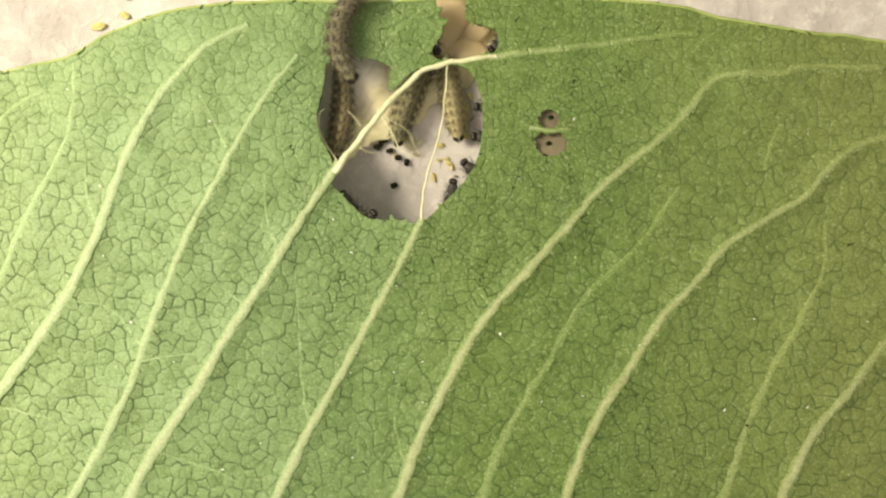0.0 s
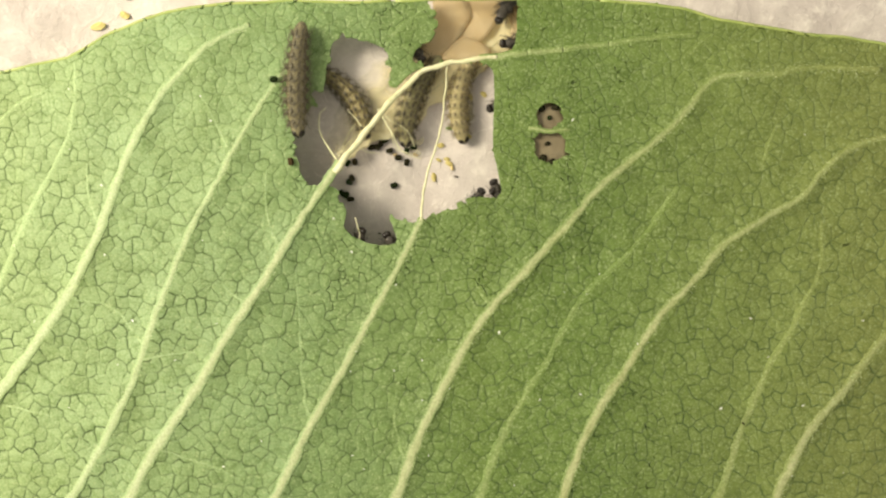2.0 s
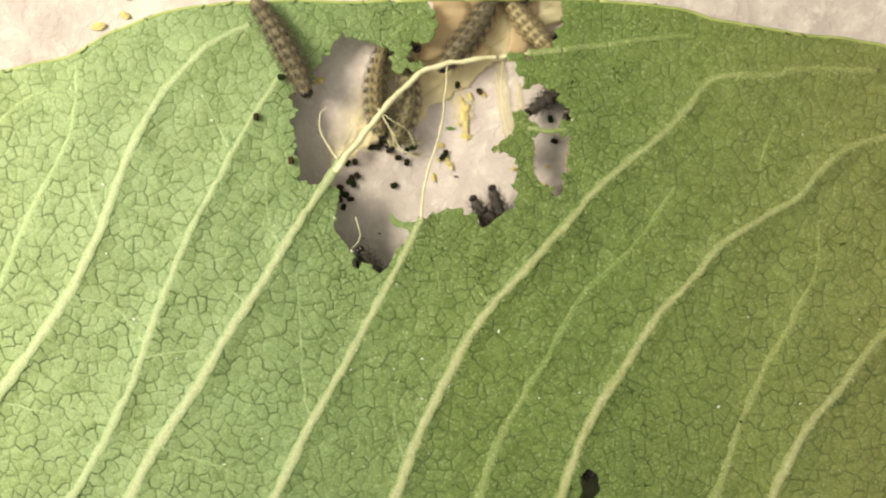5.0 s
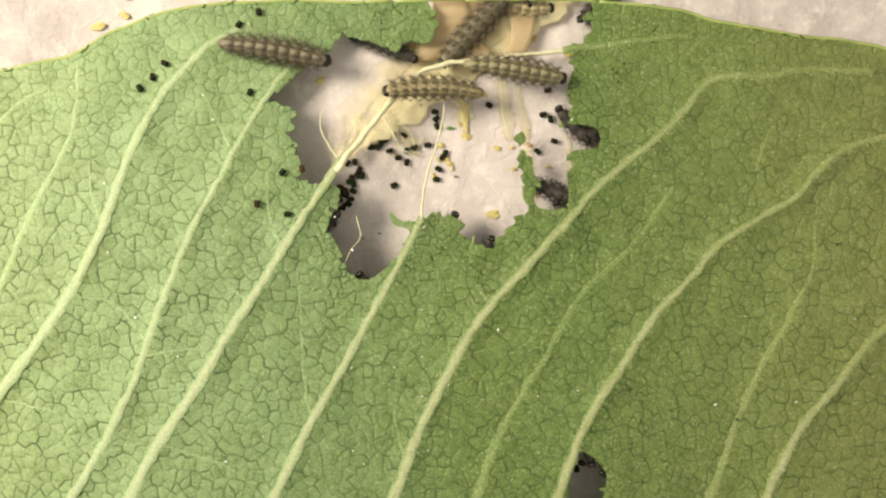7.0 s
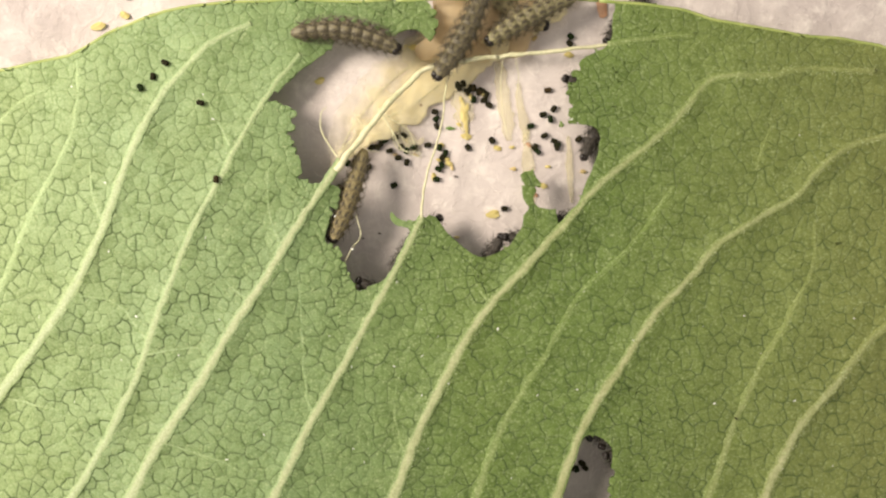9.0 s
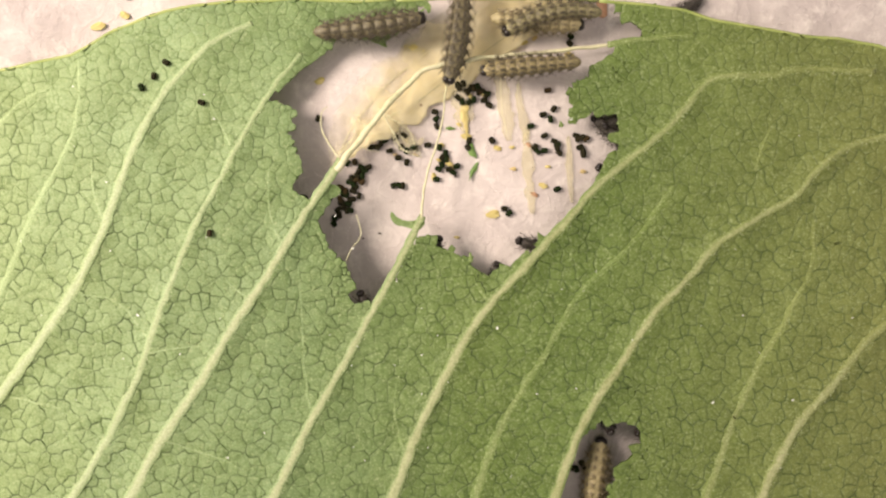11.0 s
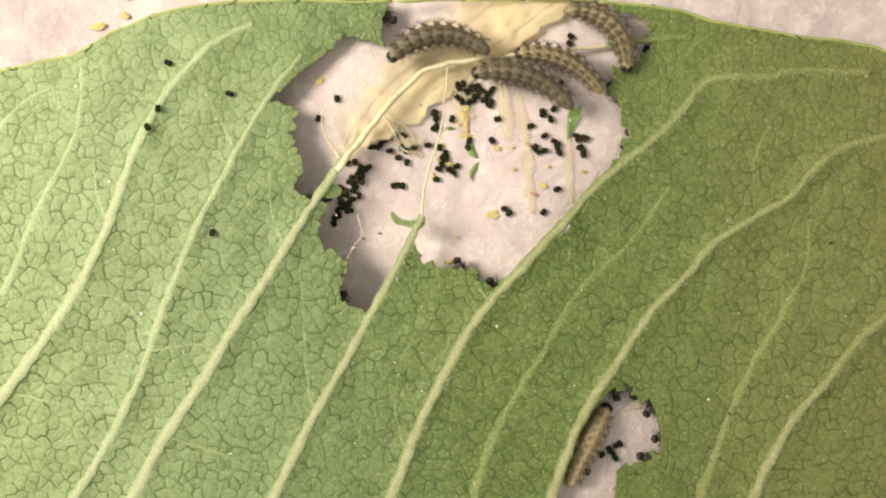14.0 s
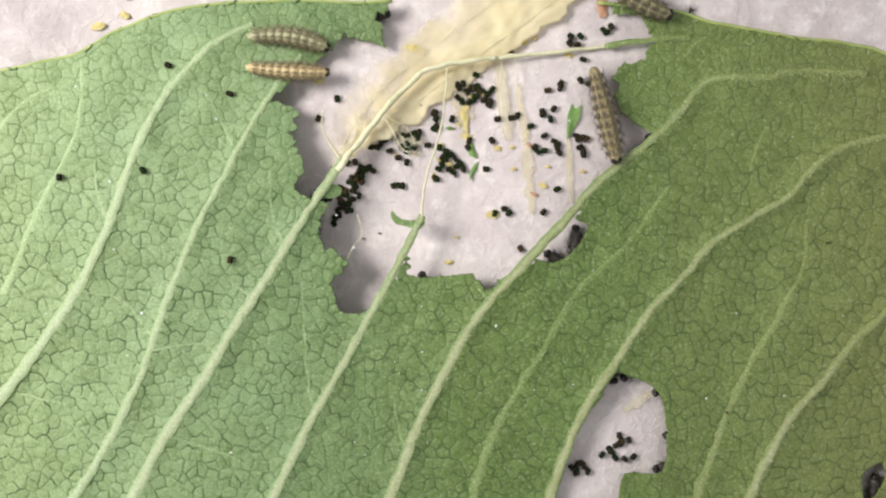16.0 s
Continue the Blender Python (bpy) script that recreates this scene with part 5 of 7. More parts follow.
on_paper((9.57, 3.53, 11.2), (6.3, 3.42, 10.5), (2.49, 10.33, 11), (1.3, 7.91, 11), (0.6, 7.65, 11), (0.98, 7.32, 11), (0.33, 8.62, 11), (-4.24, 6.14,
      11), (-3.91, 6.09, 11), (-11.84, 12.38, 11), (-8.48, 6.03, 10), (-8.15, 5.16, 10), (-8.8, 4.84, 10), (-7.82, 6.47, 10), (-9.35, 3.75, 10), (-9.89,
      4.51, 10), (-11.08, 4.83, 10.5), (-11.52, 4.51, 10.5), (-7.82, 7.88, 11), (-8.37, 6.68, 11), (-9.02, 3.75, 10.5), (-10.11, 3.31, 10.5), (-11.84, 5.05,
      10.5), (-9.99, 14.17, 13.2))
on_paper((0.87, 12.4, 13.6), (4.65, 15.18, 13.2), (6.52, 12.45, 14.8), (7.06, 12.66, 14.9), (12.12, 20.08, 14.8), (13.05, 20.19, 14.8), (12.77, 19.42,
      14.8), (13.3, 18, 14.8), (15.5, 20.54, 14.2), (15.23, 20.76, 15.2), (15.94, 21.09, 15.6), (6.54, 18.55, 15.3), (3.14, 16.56, 15.3), (11.11, 15.26,
      15.3), (13.01, 15.98, 14.2), (13.82, 15.71, 14.3), (-7.28, 7.77, 14.2), (-6.74, 7.55, 14.2), (-3.2, 10.91, 14.2), (-2.39, 10.63, 14.2), (-2.66, 11.01,
      14.6), (-2.28, 11.12, 14.9), (-3.37, 10.1, 15), (4.11, 7.63, 14.8))
on_paper((1.95, 7.64, 14.9), (0.76, 9, 15.3), (1.19, 8.61, 15.3), (1.68, 8.18, 15.4), (4.95, 3.42, 15.3), (7.43, 0.05, 15.2), (-0.76, 6.84, 14.9),
      (0.33, 9.38, 15.2), (17.62, 8.21, 14.2), (12.99, -21.41, 6.4), (13.55, -20.88, 6.6), (12.54, -21.28, 7), (13.83, -21.33, 9), (15.53, -20.11, 11.5),
      (16.26, -19.58, 11.8), (16.94, -19.21, 12), (17.28, -19.05, 12.2), (16.83, -20.43, 12.3), (14.12, -21.72, 11), (16.49, -19.87, 13), (17.5, -18.78, 14.2), (18.19, -18.69, 14.2), (18.65, -20.37, 14.2), (17.8, -20.57, 14.3))
on_paper((17.22, -18.22, 15.3), (13.1, -20.97, 13.2), (12.99, -21.85, 14))


def on_leaf(*rows):
    ob = pellet("small black dropping pellet lying on the green leaf", "droppings on the leaf")
    ON_LEAF.append((ob, rows))


on_leaf((6.7, -27.8, 14.42, 0), (12.9, -27.67, 14.36, 0), (13.4, -27.28, 10.73, 0), (15.4, -27.41, 10.78, 0), (15.6, -27.83, 6.74, 0))
on_leaf((6.7, -26.67, 15.47, 0), (12.9, -26.64, 15.36, 0), (13.4, -26.35, 12.46, 0), (15.3, -26.42, 12.52, 0), (15.6, -35.62, 6.05, 0))
on_leaf((6.7, -25.56, 16.73, 0), (16, -25.56, 16.51, 0))
on_leaf((8.6, -22.21, 13.03, 0), (13, -22.14, 12.94, 0), (13.4, -19.84, 13.92, 0))
on_leaf((1.8, -15.29, 15.29, 0), (4.3, -14.67, 15.43, 0), (6.1, -14.15, 2.93, 0), (8.2, -14.71, 2.96, 8.4))
on_leaf((2.4, -16.9, 11.85, 0), (4.3, -16.95, 11.83, 0), (6.1, -16.99, 3.85, 0), (8.2, -17.2, 3.68, 0), (8.6, -20.66, 6.03, 0), (11, -21.46, 1.03, 0),
      (15.4, -21.59, 0.95, 0), (15.7, -19.82, -1.53, 0))
on_leaf((2.8, -16.98, 21.5, 0), (8, -17.98, 20.57, 8.3))
on_leaf((6, -18.43, 20.35, 0), (7, -18.72, 20.28, 0), (8, -18.6, 20.46, 8.3))
on_leaf((6.1, -17.68, 14.07, 0), (8.2, -17.88, 14.01, 8.4))
on_leaf((5.9, -17.29, 20.99, 0), (6.6, -17.32, 20.93, 6.9))
on_leaf((5.9, -17.54, 20.05, 6.9))
on_leaf((5.9, -19.57, 20.35, 6.8))
on_leaf((5.9, -15.85, 6.81, 6.9))
on_leaf((5.95, -14.67, 6.76, 7.2))
on_leaf((4.2, -16.7, 21.45, 6.9))
on_leaf((1, -13.76, 7.85, 0), (6.2, -12.87, 7.08, 0), (8, -12.91, 7.02, 8.3))


def build_speck(x, y, size, tint):
    rng = random.Random(int(x * 13 + y * 5))
    bm = bmesh.new()
    bmesh.ops.create_icosphere(bm, subdivisions=1, radius=size * MM)
    for v in bm.verts:
        v.co = Vector((v.co.x * 1.5, v.co.y * 0.8, v.co.z * 0.5)) * (0.7 + 0.6 * rng.random())
    ob = finish("speck", bm, FLECK if tint == "w" else DROPPING, smooth=False)
    words = "tiny white fleck of dust lying on the leaf" if tint == "w" else "tiny black grain lying on the leaf"
    tagged(ob, words, "speck", "specks on the leaf")
    ON_LEAF.append((ob, ((0, x, y, 0),)))


build_speck(-28.13, -6.59, 0.11, "w")
build_speck(5.16, -7.61, 0.12, "w")
build_speck(32.93, -14.29, 0.09, "w")
build_speck(11.83, 11.73, 0.09, "w")
build_speck(-8.27, -0.31, 0.1, "w")
build_speck(27.49, -15.97, 0.13, "d")
build_speck(-19.85, -19.85, 0.09, "w")
build_speck(-21.07, 11.56, 0.09, "w")
build_speck(25.38, -14.53, 0.11, "w")
build_speck(-1.84, -10.16, 0.07, "w")
build_speck(12.57, -13.24, 0.07, "w")
build_speck(-9.9, 2.7, 0.08, "w")
build_speck(-24.19, -10.15, 0.07, "w")
build_speck(-30.85, 5.67, 0.08, "w")
build_speck(17.69, -8.64, 0.07, "w")


def dust():
    """More tiny pale flecks, strewn over the blade."""
    rng = random.Random(63)
    for k in range(46):
        x, y = rng.uniform(-40, 40), rng.uniform(-22, 15)
        if gone_by(x, y) is None:
            build_speck(x, y, rng.uniform(0.035, 0.075), "w")


dust()


# ---- caterpillars ----
def ring_bm():
    """One ring of the body, a unit long and wide: rounded, with two stub feet."""
    bm = bmesh.new()
    bmesh.ops.create_uvsphere(bm, u_segments=14, v_segments=10, radius=0.5)
    bmesh.ops.rotate(bm, cent=(0, 0, 0), matrix=Matrix.Rotation(radians(90), 3, "Y"), verts=bm.verts)
    for v in bm.verts:
        v.co.x *= 0.86
        v.co.x = math.copysign(abs(v.co.x * 2) ** 1.15 / 2, v.co.x)
        r = math.hypot(v.co.y, v.co.z)
        if r > 0.02:
            k = 1 + 0.05 * math.cos(v.co.x * 14)
            v.co.y *= k
            v.co.z *= k * 0.94
    for s in (-1, 1):
        foot = bmesh.ops.create_cone(bm, cap_ends=True, segments=6, radius1=0.07, radius2=0.1, depth=0.22)
        bmesh.ops.translate(bm, vec=(0, 0.2 * s, -0.42), verts=foot["verts"])
    return bm


def bristle_bm(hair_length):
    """The row of warts round one ring, each with a tuft of stiff hairs."""
    bm = bmesh.new()
    for a in (-86, -52, -20, 20, 52, 86):
        ra = radians(a)
        out = Vector((0, math.sin(ra), math.cos(ra)))
        turn = Vector((0, 0, 1)).rotation_difference(out).to_matrix()
        wart = bmesh.ops.create_uvsphere(bm, u_segments=6, v_segments=5, radius=0.085)
        bmesh.ops.rotate(bm, cent=(0, 0, 0), matrix=turn, verts=wart["verts"])
        bmesh.ops.translate(bm, vec=out * 0.475, verts=wart["verts"])
        for k in range(10):
            b = 2 * math.pi * k / 10 + a
            tip = (turn @ Vector((math.cos(b) * 0.8, math.sin(b) * 0.8, 1))).normalized()
            hair = bmesh.ops.create_cone(bm, cap_ends=False, segments=3, radius1=0.015, radius2=0.003, depth=hair_length)
            bmesh.ops.rotate(bm, cent=(0, 0, 0), matrix=Vector((0, 0, 1)).rotation_difference(tip).to_matrix(), verts=hair["verts"])
            bmesh.ops.translate(bm, vec=out * 0.47 + tip * hair_length * 0.46, verts=hair["verts"])
    return bm


def head_bm():
    """A round, two-lobed head with jaws, a unit wide, facing along x."""
    bm = bmesh.new()
    for s in (-1, 1):
        lobe = bmesh.ops.create_uvsphere(bm, u_segments=12, v_segments=8, radius=0.34)
        bmesh.ops.translate(bm, vec=(0, 0.15 * s, 0.03), verts=lobe["verts"])
        jaw = bmesh.ops.create_cone(bm, cap_ends=True, segments=6, radius1=0.1, radius2=0.03, depth=0.24)
        bmesh.ops.rotate(bm, cent=(0, 0, 0), matrix=Matrix.Rotation(radians(110), 3, "Y"), verts=jaw["verts"])
        bmesh.ops.translate(bm, vec=(0.3, 0.1 * s, -0.2), verts=jaw["verts"])
    return bm


MESHES = {}


def piece_mesh(name, maker, materials):
    key = name + materials[0].name
    if key not in MESHES:
        mesh = bpy.data.meshes.new(name)
        bm = maker()
        bm.to_mesh(mesh)
        bm.free()
        for m in materials:
            mesh.materials.append(m)
        mesh.polygons.foreach_set("use_smooth", [True] * len(mesh.polygons))
        MESHES[key] = mesh
    return MESHES[key]


CRAWLERS = []


def caterpillar(length, width, skin, rows, label, group, rings=9, lift=0.0):
    """A caterpillar with its poses: rows of time, x, y and z of the middle of the body, its heading and its bow in degrees."""
    ob = tagged(new("caterpillar"), label, "caterpillar", group)
    pieces = []
    for k in range(rings):
        u = k / (rings - 1)
        swell = 0.72 + 0.28 * math.sin(math.pi * min(1, 0.12 + u * 0.95)) if k else 0.74
        seg = new("body_ring", piece_mesh("body_ring", ring_bm, [SKIN[skin]]))
        stiff = {"grey": SPINE, "tan": TAN_SPINE, "honey": TAN_SPINE, "cream": TAN_SPINE}.get(skin, BROWN_SPINE)
        tuft = new("bristles", piece_mesh("long_bristles" if skin == "grey" else "bristles",
                                          lambda: bristle_bm(0.62 if skin == "grey" else 0.40), [stiff]))
        tuft.parent = seg
        seg.scale = (2.75 * length / rings * MM, width * swell * MM, width * swell * MM)
        seg.parent = ob
        pieces.append((seg, (k + 1) / (rings + 0.6)))
    head = new("head", piece_mesh("head", head_bm, [HEAD]))
    head["label"] = "glossy black head"
    head.scale = (width * (0.62 + 0.15 * lift) * MM,) * 3
    head.parent = ob
    pieces.append((head, 0.02))
    CRAWLERS.append((ob, pieces, length, rows, lift))
    return ob


caterpillar(9.6, 2, "dark", [
    (0, -9.41, 19.65, 4.96, -98.45, 105.85), (0.5, -9.57, 20.91, 4.7, -92.06, 72.83), (1, -9.59, 21, 4.58, -84.82, 36.86), (1.5, -12.61, 13.34, 4.91,
    -88.67, 19.51), (2, -13.24, 15.12, 4.8, -91.58, 17.27), (2.5, -13.43, 16.22, 4.66, -97.19, -2.71), (3, -13.44, 17.44, 4.53, -88.49, 4.82), (3.5,
    -13.65, 18.41, 4.45, -87.87, 4.76), (4, -13.71, 18.53, 4.42, -88.44, 4.98), (6.5, -15.51, 17.87, 4.09, -8.24, -53.68), (7, -15.12, 18.05, 4.1, -9.85,
    -7.73), (7.5, -7.07, 19.06, 3.91, -19.72, -26.18), (8, -7.9, 20.4, 3.81, -19.75, -35.89), (8.5, -8.38, 19.77, 4, -8.44, -35.63), (9, -8.53, 19.82,
    3.92, -9.9, -44.17), (11.5, -6.25, 20.35, 3.7, 11.03, 17.03), (12.5, -7.43, 19.55, 3.79, 12.05, -1.07), (13, -8.41, 19.67, 3.75, 22.04, 4.75), (13.5,
    -10.1, 18.44, 3.46, -2.79, -63.47), (14, -0.7, 19.75, 3.12, 185.45, 91.13), (14.5, -1.36, 19.53, 2.99, 169.84, 45.01), (15, 4.62, 21.64, 2.85,
    -164.41, 9.79), (15.5, -0.93, 20.12, 2.94, 165.28, 26.83), (15.6, 0.9, 29.5, 1.1, 175.28, 26.83),
    (16, 3.71, 29.5, 1.1, 190.12, 21.01)],
    "spiny dark grey-brown caterpillar crawling across the leaf", "caterpillars on the leaf")
caterpillar(9.6, 2, "dark", [
    (0, 7.41, 30.26, 4.43, -110.53, -6.7), (2, 6.99, 28.98, 4.09, -114.88, -5.39), (2.5, 4.32, 22.49, 2.49, -109.58, -7.12), (3, 2.68, 19.93, 2.48,
    -134.74, -48), (3.5, 2.65, 20.16, 2.47, -130.86, -37.17), (4, 2.35, 20.34, 2.43, -126.55, -29.11), (6.5, 3.82, 20.58, 1.92, -123.9, -3.72), (7, 3.16,
    20.79, 1.96, -133.49, 4.82), (7.5, 4.02, 20.62, 1.88, -138.84, 4.33), (8, 3.23, 20.66, 1.82, -126.53, -12.16), (8.5, 2.71, 19.89, 3.56, -118.89,
    -22.67), (9, 2, 19.72, 3.48, -118.43, -21.21), (11.5, 1.2, 20.17, 3.58, -76.41, -24.01), (12, -0.5, 20.3, 3.68, -39.47, -102), (12.5, -0.5, 20.3,
    3.67, -36.08, -105.41), (13, -0.43, 19.58, 3.63, -42.19, -60.78), (13.5, -0.99, 18.87, 3.32, -12.71, -84.63), (14, 7.62, 16.07, 2.91, 161.73, 64.73),
    (14.5, 8.11, 17.13, 2.76, 166.82, 149.98), (15, 6.68, 16.94, 2.8, 174.09, 45.81), (15.5, 5.85, 15.26, 2.76, 102.07, -26.89), (15.6, 11.5, 30, 1.1,
    150, -10), (15.8, 11.5, 30, 1.1, 190, -10), (15.9, 9.4, 17.7, 2.8, 198, -14), (16, 19, 30, 1.1, 210, -5)],
    "spiny dark grey-brown caterpillar crawling across the leaf", "caterpillars on the leaf")
caterpillar(8.6, 1.8, "ochre", [
    (0, -9.34, 12.73, 2, -95.11, -31.42), (0.5, -9.08, 12.39, 1.81, -103.45, -25.98), (1, -8.24, 13.19, 1.6, -110.3, -20.05), (1.5, -8.1, 14.81, 1.45,
    -77.01, -25.31), (2, -8.7, 14.42, 1.42, -50.82, -77.61), (2.5, -9.17, 14.46, 1.33, -34.07, -122.08), (3, -8.59, 15.62, 1.2, -56.67, -37.35), (3.5,
    -8.72, 15.1, 1.19, -42.93, -92.46), (4, -4.89, 16.43, 2.12, -28.21, 57.31), (6.5, -8.47, 11.93, 1.36, 180, 26.02), (7, -1.04, 14.74, 3.92, 179.24,
    23.29), (7.5, -0.61, 16.36, 1.01, 180.5, 24.41), (8, -7.6, 17.5, 3.62, 183.64, 34.23), (8.5, -3.95, 14.96, 3.79, 143.49, -36.79), (9, -8.69, 4.73,
    2.21, -109.53, -11.46), (11.5, 10.6, 18.3, 3.45, 177.29, 6.15), (12, 11.21, 17.59, 3.41, -168.73, -11.12), (12.5, 9.72, 17.25, 3.39, -183.59,
    -15.81), (13, 11.15, 18.7, 3.32, -176.79, -16.04), (13.5, 11.27, 18.29, 2.97, -180.6, -5.79), (14, 11.11, 17.56, 2.72, 156.46, 65.56), (14.5, 4.45,
    15.54, 2.48, -154.6, -26.54), (15, 5.17, 14.05, 2.46, 169.48, 4.59), (15.5, 16.51, 14.42, 2.35, -139.2, -18.58), (15.6, 15.85, 11.2, 2.1,
    -84, -6), (15.8, 15.75, 11.4, 2.1, -80, -4), (16, 15.2, 12.35, 2.08, -76, -2)],
    "spiny ochre-brown caterpillar crawling about the eaten hole", "caterpillars on the leaf")
caterpillar(8.8, 1.9, "olive", [
    (0, -3.15, 14.13, 1.4, -112.53, 29.23), (1, -2.86, 14.09, 1.02, -110.8, 49.15), (2, -2.84, 14.14, 0.93, -110.73, 48.94), (2.5, -2.81, 14.11, 0.87,
    -111.41, 42.5), (3, -7.84, 11.02, 0.95, -168.38, -25.72), (3.5, -9.45, 11.29, 0.93, -168.02, -38.34), (4, -10.39, 11.3, 0.91, -158.99, -85.5), (6.5,
    6.97, 16.57, 3.67, -8.67, -21.94), (7, 6.77, 16.38, 3.71, -8.83, -7.95), (7.5, 13.6, 17.7, 3.52, -105.85, -46.39), (8, 10.66, 20.89, 3.31, 182.07,
    21.37), (8.5, 9.74, 6.85, 3.85, -81.91, 4.4), (9, 7.85, 21.34, 3.23, -152.09, 15.07), (11.5, 9.95, 21.69, 3.11, 192.33, 45.56), (12, 9.15, 21.76,
    3.24, -160.93, 47.54), (12.5, 11.67, 22.41, 3.14, -14.5, -4.02), (13, 5.38, 20.21, 3.24, -150.47, -32.15), (13.5, 15.3, 20.55, 2.67, -35.99, -76.9),
    (14, 15.75, 20.7, 2.4, -45.72, -104.88), (14.5, 6.09, 21.3, 2.51, -157.15, -22.08), (15, 16.64, 23.68, 2.26, -24.18, -7.62), (16, 17.3, 23.71, 2.09,
    -32.41, 28.09)],
    "spiny olive-grey caterpillar crawling among the eaten edges", "caterpillars on the leaf")
caterpillar(7.2, 1.5, "cream", [
    (0, -21.29, 6.9, 2.19, -21.8, 0), (0.5, -21.34, 6.96, 1.98, -21.64, 0), (1, -21.38, 7.02, 1.83, -21.48, 0), (2, -21.41, 7.12, 1.73, -21.15, 0), (3,
    -21.43, 7.21, 1.64, -20.83, 0), (4, -21.46, 7.3, 1.55, -20.5, 0), (6.5, -21.57, 7.56, 1.12, -19.67, 0), (7.5, -21.6, 7.66, 1.04, -19.34, 0), (9,
    -21.63, 7.8, 0.91, -18.84, 0), (11.5, -21.72, 8.05, 0.79, -18, 0), (12.5, -21.73, 8.14, 0.79, -17.66, 0), (13, -21.75, 8.2, 0.79, -17.49, 0), (13.5,
    -21.84, 8.27, 0.79, -17.32, 0), (14, -21.88, 8.33, 0.79, -17.14, 0), (15.3, -21.91, 8.46, 0.79, -16.7, 0), (15.5, -12.56, 9.93, 0.76, -6.84, 0),
    (15.6, -20.5, 8.6, 0.79, -12, 0), (15.9, -19, 9.5, 0.79, -10, -10), (16, -14.03, 19.57, 3.04, -8.41, -33.02)],
    "small pale cream caterpillar with fine dark dots", "caterpillars on the leaf")
caterpillar(7.2, 1.4, "honey", [
    (0, -14.83, -4.16, 2.2, 49.07, -13.01), (0.5, -14.82, -4.16, 2.01, 49.29, -12.99), (1, -14.81, -4.16, 1.77, 49.52, -12.96), (2, -14.74, -4.14, 1.65,
    49.98, -12.89), (3, -14.66, -4.12, 1.57, 50.44, -12.8), (4, -14.58, -4.1, 1.47, 50.89, -12.67), (6.5, -14.45, -4.06, 0.86, 52.04, -12.25), (7.5,
    -14.39, -4.04, 0.7, 52.49, -12.03), (9, -14.28, -4.01, 0.7, 53.18, -11.65), (11.5, -14.11, -3.97, 0.7, 54.33, -10.9), (12.5, -14.05, -3.95, 0.7,
    54.79, -10.55), (13, -14.01, -3.94, 0.69, 55.02, -10.37), (13.5, -14.03, -3.95, 0.69, 55.25, -10.18), (14, -14, -3.94, 0.69, 55.48, -9.99), (15.3,
    -13.9, -3.91, 0.69, 56.08, -9.45), (15.5, -6.99, 2.21, 0.64, 24.18, 43.1), (15.6, -14.2, -3.4, 0.69, 40, 10), (15.9, -16.5, 3, 0.69, 20, 10), (16, -14.19, 16.39, 3.03, -3.52,
    8.4)],
    "small honey-yellow caterpillar with fine dark dots", "caterpillars on the leaf")
caterpillar(8.2, 2.1, "tan", [
    (0, 25.39, -18.75, 2.87, 126.87, 0), (0.5, 25.25, -18.96, 2.73, 127.22, 0), (1, 25.24, -19.27, 2.22, 127.56, 0), (2, 24.93, -19.66, 2.07, 128.23, 0),
    (3, 24.62, -20.07, 1.89, 128.9, 0), (4, 24.28, -20.44, 1.83, 129.55, 0), (6.5, 23.69, -21.63, 0.75, 131.12, 0), (7.5, 23.41, -22.08, 0.46, 131.73, 0),
    (9, 22.93, -22.7, 0.22, 132.63, 0), (11.5, 12.9, -22.4, -0.9, 74.06, -10), (12.5, 11.9, -24, -1.1, 70.62, -8), (13.2, 11.4, -24.2, -1.1, 68,
    -4), (13.5, 12.9, -19.6, -0.95, 66.67, -1.77), (14, 14, -18.85, -0.85, 64.18, -8.77), (14.3, 11.89, -25.28, -1.39, 68.2, 0), (15, 11, -26.66, -1.48,
    66.45, 0), (16, 9.77, -28.8, -1.28, 63.43, 0)],
    "spiny pale tan caterpillar passing under the lower hole", "caterpillars on the leaf")
caterpillar(8, 1.8, "tan", [
    (0, 0.77, 14.26, 1.38, -81.7, 8.28), (1.5, 1.22, 14.17, 0.99, -89.89, 39.04), (2, 1.42, 14.11, 0.99, -96.23, 59.33), (2.5, 2.34, 17.65, 0.96, -126.57,
    47.26), (3, 6.3, 21.31, 2.26, -52.2, 8.97), (4, 6.83, 21.14, 2.23, -52.63, 15.68), (6.5, 8.96, 21.8, 1.18, -38.77, 36.55), (7, 6.32, 22.98, 1.25,
    -19.33, 61.86), (7.5, 6.99, 22.19, 1.19, -31.72, 56.58), (8, 6.2, 23.02, 1.1, -28.15, 53.9), (9, 6.12, 22.51, 1.26, -34.31, 50.82), (10.6, 9.35,
    28.61, 1.53, -46.59, 31.1), (11.2, 8.6, 16.5, 3.3, 10, -12), (11.5, 8.5, 14.85, 3.4, 5, -15), (11.7, 8.5, 15, 3.4, 5, -15), (11.9, 9.4, 28.8, 1.2, -20, 10),
    (16, 9.43, 28.86, 0.9, -46.59, 31.1)],
    "spiny pale tan caterpillar crawling about the eaten edge", "caterpillars on the leaf")
